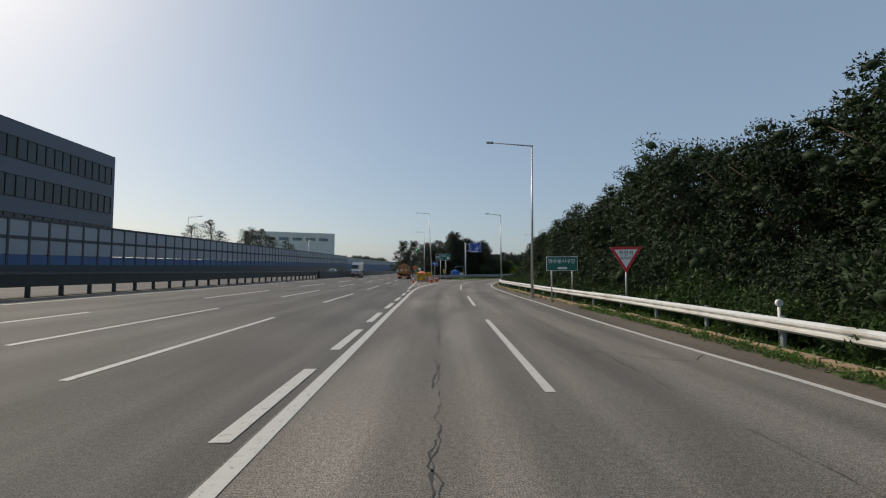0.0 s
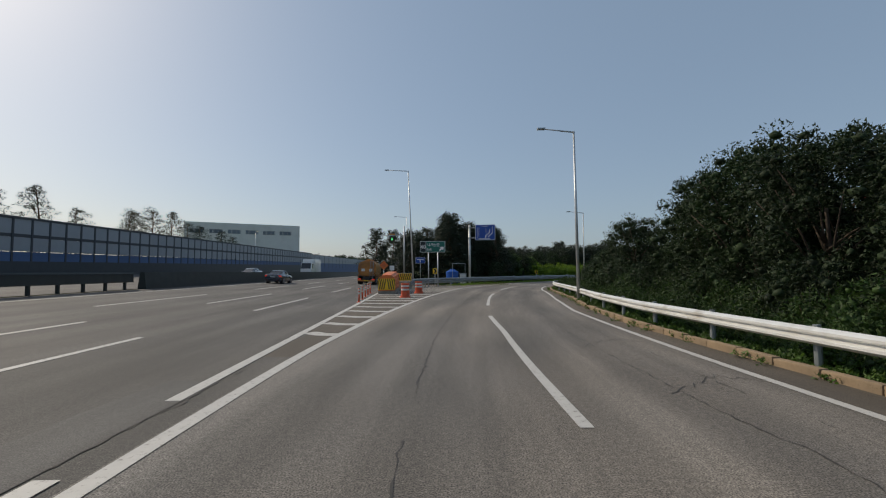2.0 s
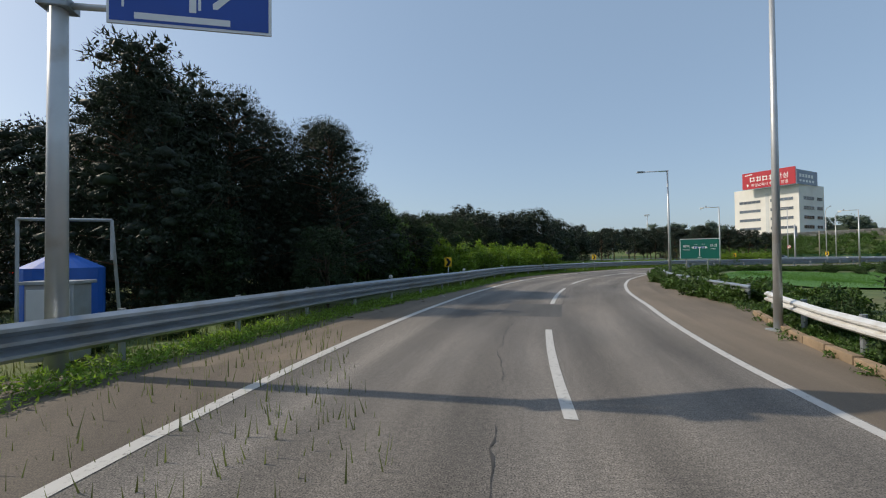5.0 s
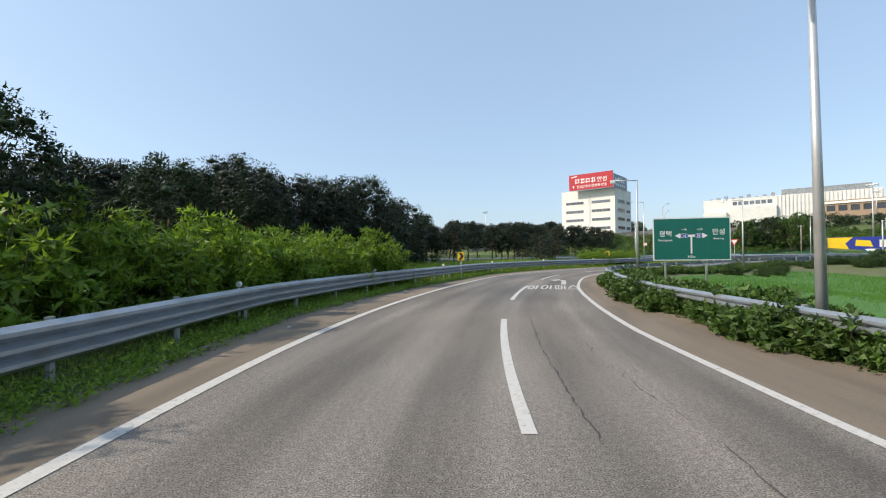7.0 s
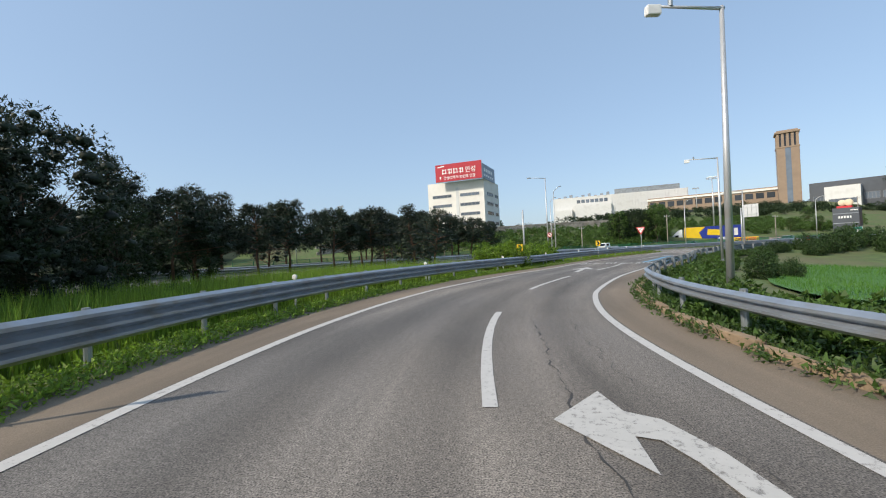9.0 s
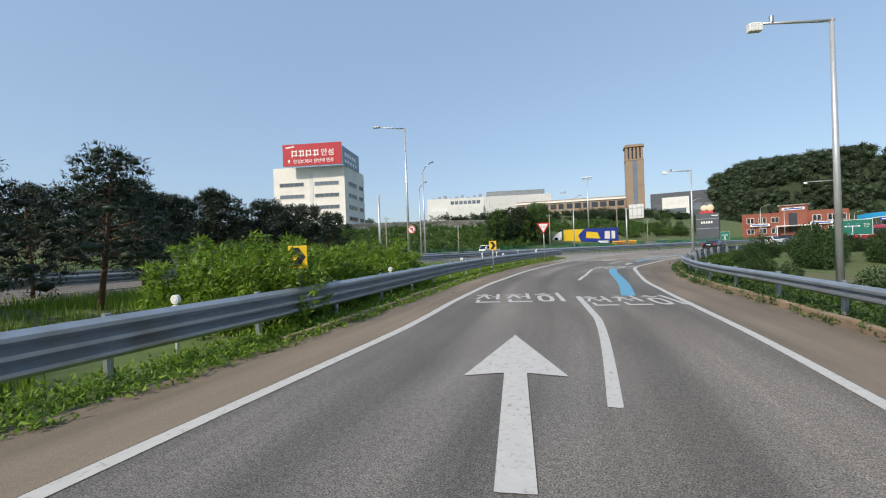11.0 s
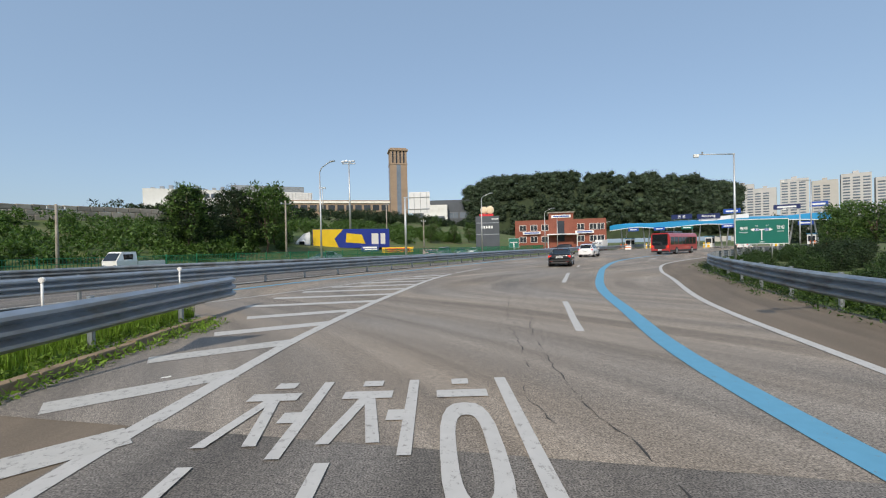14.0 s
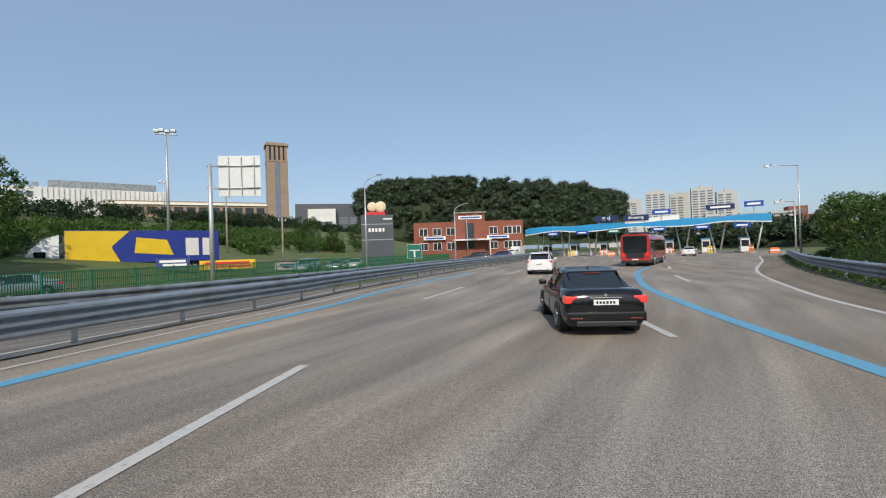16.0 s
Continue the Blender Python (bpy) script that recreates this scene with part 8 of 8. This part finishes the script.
def sign_building():
    t, w, h, win = building("store_building", (178.4, 212.0), (182.2, 189.8), 19.3, 10.0, 27.2, STUCCO, "off-white five-storey building with strip windows", parapet=0.6)
    for v in (1.3, 4.9, 8.5, 12.1):
        for u0, u1 in ((2.0, 9.6), (13.2, 20.6)):
            win("front", u0, u1, v, v + 0.95, 4, PANE_PALE)
        for u0, u1 in ((3.4, 11.0), (13.6, 17.6)):
            win("right", u0, u1, v, v + 1.1, 3)
    part("entrance_panel", box(B(), 11.5, 12.6, -0.1, 0.0, -1.5, 15.5), PANEL_WHITE, t)
    # billboard on the roof
    t = thing("rooftop_billboard", pose(175.9, 206.5, 27.3, 0, 0, math.degrees(math.atan2(-17.6, 3.4))), "crimson rooftop billboard with white Korean lettering", "billboard")
    w = 17.9
    part("frame", box(B(), 0, w, 0.05, 0.6, 0.2, 6.6), GALV_OLD, t)
    bar("sign_face", 0.0, w, 0.3, 6.7, RED_BOARD, t, -0.02)
    for k_, x in enumerate((2.7, 4.9, 7.1, 9.3)):
        bar("lettering_bar", x, x + 1.75, 3.2, 3.5, WHITE_SIGN, t, -0.05)
        bar("lettering_bar", x, x + 1.5, 4.4, 4.7, WHITE_SIGN, t, -0.05)
        bar("lettering_bar", x + 0.1 + 0.35 * (k_ % 2), x + 0.45 + 0.35 * (k_ % 2), 2.9, 4.9, WHITE_SIGN, t, -0.055)
        bar("lettering_bar", x + 1.35, x + 1.65, 3.1, 4.9, WHITE_SIGN, t, -0.055)
    letters("안성", 2.1, 13.7, 3.95, WHITE_SIGN, t, -0.05)
    letters("안성IC에서 한번에 연결", 1.2, 9.4, 1.6, WHITE_SIGN, t, -0.05, 12.2)
    poly("pin_shape", [(1.9, 2.3), (1.5, 1.9), (1.9, 1.0), (2.3, 1.9)][::-1], WHITE_SIGN, t, -0.05)
    poly("swirl_shape", [(1.0, 5.5), (3.6, 5.8), (3.6, 6.2), (1.0, 5.9)], WHITE_SIGN, t, -0.05)
    part("side_board", box(B(), w + 0.02, w + 0.3, 0.1, 16.6, 0.3, 5.6), GREY_BOARD, t)
    for k_ in range(5):
        part("side_lettering_bar", box(B(), w + 0.3, w + 0.34, 2.2 + k_ * 2.3, 3.7 + k_ * 2.3, 2.9, 4.1), WHITE_SIGN, t)
        part("side_lettering_bar", box(B(), w + 0.3, w + 0.34, 2.2 + k_ * 2.5, 3.6 + k_ * 2.5, 1.2, 2.0), WHITE_SIGN, t)
    for x in np.arange(0.6, w, 4.2):
        part("strut", tube(B(), (x, 0.5, 5.8), (x, 6.0, 0.0), 0.12, n=6), GALV_OLD, t)


sign_building()


def office_block():
    blue = mat("blue_grey_metal_cladding", (0.105, 0.125, 0.165), 0.5, vary=0.08, scale=0.3)
    t, w, h, win = building("office_block", (-54.5, 12.0), (-58.6, 62.0), 30, 0.0, 21.5, blue, "blue-grey office block with dark window bands", parapet=0.5)
    for v in (6.8, 11.9, 17.0):
        for u in np.arange(1.0, w - 4.0, 4.4):
            win("front", u, u + 4.28, v, v + 2.8, 2, PANE, DARK_STEEL, 0.06)


office_block()


def sheds():
    for a, b, d, z1, wall, lab in (((-92, 178), (-57, 196), 34, 19.5, PANEL_WHITE, "large pale warehouse behind the noise barrier"), ((46, 420), (78, 424), 20, 17, ROOF_BLUE, "blue-roofed factory hall far away"),
                                   ((78.5, 424), (104, 428), 22, 15.5, ROOF_BLUE, "low blue industrial hall far away"), ((-52, 448), (-38, 449), 14, 19, APT, "distant pale apartment building"), ((-30, 470), (-20, 471), 14, 14, APT_TAN, "distant tan apartment building")):
        t, w, h, win = building("warehouse" if z1 != 19 and z1 != 14 else "apartment_block", a, b, d, 0.0, z1, wall, lab, parapet=0.6)
        for u in np.arange(2, w - 3.5, 6.0):
            for v in (h - 3.2,) if wall is not APT else (3, 6, 9, 12, 15):
                win("front", u, u + 4.2, v, v + 1.3, 2, PANE_PALE)
        for u in np.arange(0, w, 3.0):
            part("wall_rib", box(B(), u, u + 0.12, -0.08, 0, 0, h), wall, t)


sheds()


def tower():
    t = thing("tower", pose(416, 78, 20, 0, 0, -92), "tall tan-brown stone tower with slotted top", "tower")
    w = 6.1
    H = 52.5
    part("shaft", box(B(), -w, w, -w, w, -6, H - 11, 0.3), BROWN_STONE, t)
    part("glass_strip", box(B(), -1.5, 1.5, -w - 0.06, -w + 0.1, 0, H - 11), PANE_PALE, t)
    part("glass_strip", box(B(), -w - 0.06, -w + 0.1, -1.5, 1.5, 0, H - 11), PANE_PALE, t)
    part("belfry_core", box(B(), -w + 1.2, w - 1.2, -w + 1.2, w - 1.2, H - 11, H - 2.2), PANE, t)
    for x in np.linspace(-w + 0.9, w - 0.9, 5):
        for s in (-1, 1):
            part("pier", box(B(), x - 0.75, x + 0.75, s * (w - 0.7) - 0.7, s * (w - 0.7) + 0.7, H - 11, H - 2.2), BROWN_STONE, t)
            if abs(x) < w - 1.5:
                part("pier", box(B(), s * (w - 0.7) - 0.7, s * (w - 0.7) + 0.7, x - 0.75, x + 0.75, H - 11, H - 2.2), BROWN_STONE, t)
    part("cornice", box(B(), -w - 0.7, w + 0.7, -w - 0.7, w + 0.7, H - 2.2, H - 0.9, 0.2), BROWN_STONE, t)
    part("cap", box(B(), -w + 0.3, w - 0.3, -w + 0.3, w - 0.3, H - 0.9, H, 0.2), BROWN_STONE, t)
    part("ledge", box(B(), -w - 0.25, w + 0.25, -w - 0.25, w + 0.25, H - 12, H - 11, 0.1), BROWN_STONE, t)


tower()


def mall():
    t, w, h, win = building("shopping_mall", (446, 252), (465, 140), 60, 20, 46.0, PANEL_WHITE, "large white shopping mall with ribbed facade", parapet=0.8)
    for u in np.arange(52, w, 2.4):
        part("facade_rib", box(B(), u, u + 0.7, -0.5, 0, 6, h + 0.4), PANEL_WHITE, t)
    part("upper_block", box(B(), 55, w - 6, 3, 40, h, h + 5.5), GALV_OLD, t)
    part("stepped_wing", box(B(), 20, 52, -3, 0, -2, h - 7), PANEL_WHITE, t)
    part("stepped_wing", box(B(), 2, 18, -6, 0, -2, h - 11), PANEL_WHITE, t)
    for u in np.arange(22, 50, 4.0):
        win("front", u, u + 3, h - 5, h - 2, 1, PANE_PALE)
    for k_ in range(9):
        part("roof_unit", box(B(), 4 + k_ * 5.5, 6.5 + k_ * 5.5, 4, 8, h + 0.1, h + 2 + (k_ % 3)), GALV, t)
    t, w, h, win = building("parking_garage", (420, 166), (418, 84), 40, 18, 35.0, BROWN_STONE, "brown multi-storey car park with open bays", parapet=1.0)
    for v in (10.6,):
        for u in np.arange(1.5, w - 5, 6.2):
            win("front", u, u + 4.6, v, v + 4.0, 0, PANE, BROWN_STONE, 0.3)
    for v in (1.2, 4.6):
        for u in np.arange(1.5, w - 5, 6.2):
            win("front", u, u + 5.0, v, v + 2.0, 0, PANE, BROWN_STONE, 0.3)
    part("cornice", box(B(), -0.6, w + 0.6, -0.8, 0, h - 1.2, h + 0.2), STUCCO, t)
    t, w, h, win = building("exhibition_hall", (413, 68), (402, 28), 40, 14, 34.5, DARK_CLAD, "dark blue-grey hall with sloping roof", parapet=0.5)
    for u in np.arange(2, w - 7, 8):
        win("front", u, u + 6.5, 8, 12, 3, PANE_PALE)
    t, w, h, win = building("pale_hall", (404, 62), (399, 46), 10, 14, 31, PANEL_WHITE, "pale hall beside the brown tower")
    win("front", 2, w - 2, 6, 9, 4, PANE_PALE)


mall()


def kiosk():
    t, w, h, win = building("restaurant_pylon", (199.2, 92.3), (197.4, 87.3), 4.0, 1.6, 8.2, DARK_CLAD, "dark restaurant block with red roof band and emblem", parapet=0.2)
    for u0, u1 in ((1.2, 1.55), (1.75, 2.1), (2.3, 2.65), (2.85, 3.3), (3.5, 3.8)):
        part("lettering_bar", box(B(), u0, u1, -0.06, 0, 4.0, 4.6), WHITE_SIGN, t)
    part("pale_strip", box(B(), 0.1, w - 0.1, -0.04, 0, 2.6, 2.75), GALV, t)
    part("pale_strip", box(B(), 0.1, w - 0.1, -0.04, 0, 5.2, 5.32), GALV, t)
    part("lettering_bar", box(B(), w - 1.7, w - 0.2, -0.06, 0, h - 0.6, h - 0.4), WHITE_SIGN, t)
    part("red_band", box(B(), 0.9, w - 1.3, 0.1, 1.6, h, h + 0.7, 0.05), RED_SIGN, t)
    cream = mat("cream_roof_figure", (0.75, 0.6, 0.42), 0.6, vary=0.1, scale=2)
    for cx, rr in ((w * 0.36, 0.85), (w * 0.62, 0.95)):
        part("emblem_shape", loft(B(), [[(cx + rr * k_ * math.cos(a), y, h + 1.6 + rr * k_ * math.sin(a)) for a in np.linspace(0, 6.2832, 19)[:-1]] for y, k_ in ((0.2, 0.5), (0.35, 0.9), (0.8, 1.0), (1.25, 0.9), (1.4, 0.5))]), cream, t)


kiosk()


def brick_office():
    t, w, h, win = building("brick_office", (211.0, 77.5), (200.8, 57.4), 12, 1.4, 7.6, BRICK, "red-brick two-storey office with white banners", parapet=0.4)
    for v in (0.9, 3.9):
        for u in (1.2, 4.0, 6.8, 15.6, 18.6, 20.4):
            win("front", u, u + 1.6, v, v + 1.4, 1, PANE, WHITE_PLASTIC)
        for u in (1.5, 5.0, 8.5):
            win("right", u, u + 1.8, v, v + 1.4, 1, PANE, WHITE_PLASTIC)
    part("tower_block", box(B(), 8.6, 14.6, -0.6, 8, -1, h + 2.0), BRICK, t)
    part("cornice", box(B(), 8.3, 14.9, -0.9, 8.2, h + 2.0, h + 2.3), CONCRETE, t)
    part("stair_window", box(B(), 10.6, 12.4, -0.66, -0.6, 1.0, 6.2), PANE, t)
    part("porch_roof", box(B(), 8.0, 15.6, -3.0, -0.6, 2.6, 2.9, 0.03), WHITE_PLASTIC, t)
    for x in (8.3, 15.3):
        part("porch_post", tube(B(), (x, -2.8, -1), (x, -2.8, 2.6), 0.12, n=8), WHITE_PLASTIC, t)
    for u0, u1, v in ((9.2, 14.0, 7.0), (15.0, 19.5, 2.9), (2.0, 6.5, 2.95)):
        part("banner_sign", box(B(), u0, u1, -0.75, -0.66, v, v + 0.7, 0.01), WHITE_SIGN, t)
        part("lettering_bar", box(B(), u0 + 0.4, u1 - 0.4, -0.78, -0.75, v + 0.2, v + 0.5), BLUE_SIGN, t)


brick_office()


def toll_plaza():
    a, b = np.array((207.0, 50.0)), np.array((171.0, 26.0))
    d = b - a
    L = float(np.hypot(*d))
    t = thing("toll_canopy", pose(*a, 0, 0, 0, math.degrees(math.atan2(d[1], d[0]))), "white and sky-blue scalloped toll gate canopy", "canopy")
    n = 60
    top = lambda u: 6.0 + 0.35 * u / L + 0.12 * math.sin(u * 0.5)
    drop = lambda u: 0.15 + 0.6 * abs(math.cos(math.pi * u / L * 3.0)) ** 1.5
    rings = []
    for k_ in range(n + 1):
        u = L * k_ / n
        z = top(u)
        rings.append([(u, -4.5, z), (u, 4.5, z + 0.5), (u, 4.5, z + 0.1), (u, -4.4, z - 0.3)])
    part("roof_shell", loft(B(), rings), CANOPY_WHITE, t)
    part("blue_fascia", loft(B(), [[(u, -4.62, top(u) + 0.14), (u, -4.5, top(u) + 0.14), (u, -4.5, top(u) - 0.30 - drop(u)), (u, -4.62, top(u) - 0.30 - drop(u))] for u in np.linspace(0, L, n + 1)]), CANOPY_BLUE, t, "sky-blue curved edge")
    part("white_lip", loft(B(), [[(u, -4.66, top(u) - 0.30 - drop(u)), (u, -4.4, top(u) - 0.30 - drop(u)), (u, -4.4, top(u) - 0.48 - drop(u)), (u, -4.66, top(u) - 0.48 - drop(u))] for u in np.linspace(0, L, n + 1)]), CANOPY_WHITE, t)
    part("blue_ridge", loft(B(), [[(u, -2.5, top(u) + 0.4), (u, 0.6, top(u) + 0.62), (u, 0.6, top(u) + 0.3), (u, -2.5, top(u) + 0.1)] for u in np.linspace(0, L, n + 1)]), CANOPY_BLUE, t)
    for k_ in range(8):
        u = 2 + k_ * (L - 4) / 7
        for s in (-1, 1):
            part("column", tube(B(), (u + s * 0.35, 0, -0.1), (u + s * 1.3, -1.5 * s, top(u) - 0.2), 0.17, 0.12, 10), CANOPY_WHITE, t, smooth=True)
    for u, w_, text, m_ in ((16.5, 4.4, "안 성", NAVY), (22.0, 4.6, "Anseong", NAVY)):
        z = top(u) + 0.75
        part("name_board", box(B(), u - w_ / 2, u + w_ / 2, -3.3, -3.1, z, z + 1.1, 0.03), m_, t, "blue name board on roof")
        letters(text, 0.72, u, z + 0.55, WHITE_SIGN, t, -3.33)
        for x in (u - w_ / 3, u + w_ / 3):
            part("board_leg", tube(B(), (x, -3.2, z - 0.9), (x, -3.2, z + 0.1), 0.06, n=6), GALV, t)
    for u, m_ in ((6, BLUE_SIGN), (12, BLUE_SIGN), (18, GREEN_SIGN), (26, BLUE_SIGN), (33, BLUE_SIGN), (39, BLUE_SIGN)):
        part("lane_sign", box(B(), u - 1.2, u + 1.2, -4.9, -4.75, 4.5, 5.25, 0.02), m_, t)
        part("lettering_bar", box(B(), u - 0.8, u + 0.8, -4.93, -4.9, 4.75, 5.0), WHITE_SIGN, t)
    m0 = t.matrix_world.copy()
    part("white_gable", loft(B(), [[(20, y, 6.3), (29.5, y, 6.3), (29.5, y, 7.5), (26, y, 7.3), (20, y, 6.9)] for y in (-3.0, -2.7)]), CANOPY_WHITE, t)
    for u, z, w_, m_ in ((26.5, 7.7, 3.2, BLUE_SIGN), (36.0, 7.9, 4.4, NAVY), (41.0, 8.1, 2.8, BLUE_SIGN)):
        part("roof_sign", box(B(), u - w_ / 2, u + w_ / 2, -3.3, -3.1, z, z + 1.0, 0.03), m_, t)
        part("lettering_bar", box(B(), u - w_ * 0.35, u + w_ * 0.35, -3.33, -3.3, z + 0.3, z + 0.65), WHITE_SIGN, t)
        part("board_leg", tube(B(), (u, -3.2, 6.2), (u, -3.2, z + 0.1), 0.07, n=6), GALV, t)
    for k_ in range(7):
        u = 3.5 + k_ * (L - 7) / 6
        q = m0 @ pose(u, 0, 0)
        bt = thing("toll_booth", q, "small white toll booth with dark windows", "booth", "toll booths")
        part("island", box(B(), -1.0, 1.0, -7.0, 5.0, -0.05, 0.22, 0.05), CONCRETE, bt)
        part("body", box(B(), -0.7, 0.7, -1.5, 1.5, 0.2, 2.7, 0.05), CANOPY_WHITE, bt)
        for x0, x1, y0, y1 in ((-0.73, -0.69, -1.2, 1.2), (0.69, 0.73, -1.2, 1.2), (-0.55, 0.55, -1.54, -1.49)):
            part("window", box(B(), x0, x1, y0, y1, 1.15, 2.25), PANE, bt)
        part("roof", box(B(), -0.85, 0.85, -1.7, 1.7, 2.7, 2.85, 0.04), CANOPY_BLUE, bt)
        for y in (-6.6, -5.4, -4.2):
            bo = thing("bollard", q @ pose(0.55 if y > -6 else 0, y, 0), "yellow and orange striped safety post", "bollard", "safety posts")
            part("tube", tube(B(), (0, 0, 0.15), (0, 0, 1.35), 0.16, n=12), YELLOW if k_ % 2 else ORANGE, bo)
            part("band", tube(B(), (0, 0, 0.8), (0, 0, 1.0), 0.165, n=12), WHITE_SIGN, bo)
        if k_ % 2 == 0:
            bb = thing("plastic_barrier", q @ pose(2.4, -8.5 - k_ * 0.6, 0, 0, 0, 20), "orange and white plastic road barrier", "barrier", "plastic barriers")
            part("body", loft(B(), [[(-0.7, y, 0.0), (0.7, y, 0.0), (0.62, y * 0.5, 0.9), (-0.62, y * 0.5, 0.9)] for y in (-0.25, 0.25)]), ORANGE if k_ % 4 else WHITE_PLASTIC, bb)
            part("band", box(B(), -0.68, 0.68, -0.22, 0.22, 0.38, 0.56), WHITE_SIGN if k_ % 4 else ORANGE, bb)


toll_plaza()


def apartments():
    for x, y, w, top_, m_ in ((565, -406, 26, 88, APT), (545, -420, 24, 80, APT), (520, -436, 28, 90, APT), (496, -452, 24, 84, APT_TAN), (474, -468, 26, 90, APT), (452, -486, 24, 82, APT), (585, -385, 22, 70, APT_TAN)):
        b0 = np.array((x, y), float)
        d = np.array((-0.80, -0.60))
        t, ww, h, win = building("apartment_block", tuple(b0 - d * w / 2), tuple(b0 + d * w / 2), 14, 0, top_ * 0.84, m_, "tall pale apartment block in the distance", parapet=1.0)
        for v in np.arange(6, h - 4, 3.4):
            for u in np.arange(1.5, ww - 6, 8.6):
                part("window", box(B(), u, u + 6.2, -0.08, 0.0, v, v + 1.7), PANE_PALE, t)
        part("stair_core", box(B(), ww * 0.4, ww * 0.6, 3, 9, h, h + 4), m_, t)
    rng = random.Random(8)
    for k_ in range(16):
        f = k_ / 15
        x, y = 372 - 110 * f + rng.uniform(-10, 10), -318 - 60 * f + rng.uniform(-15, 15)
        b0, d, w = np.array((x, y)), np.array((-0.80, -0.60)), rng.uniform(14, 22)
        t, ww, h, win = building("town_house", tuple(b0 - d * w / 2), tuple(b0 + d * w / 2), 14, 0, rng.uniform(17, 33), rng.choice((APT, APT_TAN, PANEL_WHITE, BRICK)), "mid-rise town building in the distance", parapet=0.8)
        for v in np.arange(6, h - 2, 3.2):
            part("window", box(B(), 1.5, ww - 1.5, -0.08, 0, v, v + 1.5), PANE_PALE, t)


apartments()


# stone retaining wall and soil bank below the store building
def retaining_wall():
    t = thing("retaining_wall", pose(0, 0, 0), "pale stone retaining wall on the embankment", "wall", kind="structure")
    q = spline([(118, 205), (150, 194), (172, 182), (196, 164), (214, 148)], 2.0)
    rng = random.Random(3)
    stone = mat("pale_wall_stone", (0.34, 0.30, 0.25), 0.9, vary=0.2, scale=2, spread=0.25)
    shapes = []
    for v in range(3):
        me = bpy.data.meshes.new("stone")
        bm = box(B(), -0.96, 0.96, -0.3, 0.3 + 0.08 * v, -0.42, 0.42, 0.1)
        bm.to_mesh(me)
        bm.free()
        me.materials.append(stone)
        shapes.append(me)
    d = np.gradient(q, axis=0)
    for i in range(len(q) - 1):
        z = float(land(*q[i]))
        a = math.degrees(math.atan2(d[i][1], d[i][0]))
        for k_ in range(3):
            ob = part("stone", shapes[rng.randrange(3)], None, t)
            ob.matrix_world = pose(q[i][0] + 0.5 * d[i][0] * (k_ % 2), q[i][1] + 0.5 * d[i][1] * (k_ % 2) + 0.12 * k_, z + 0.3 + 0.86 * k_, 0, 0, a)


retaining_wall()
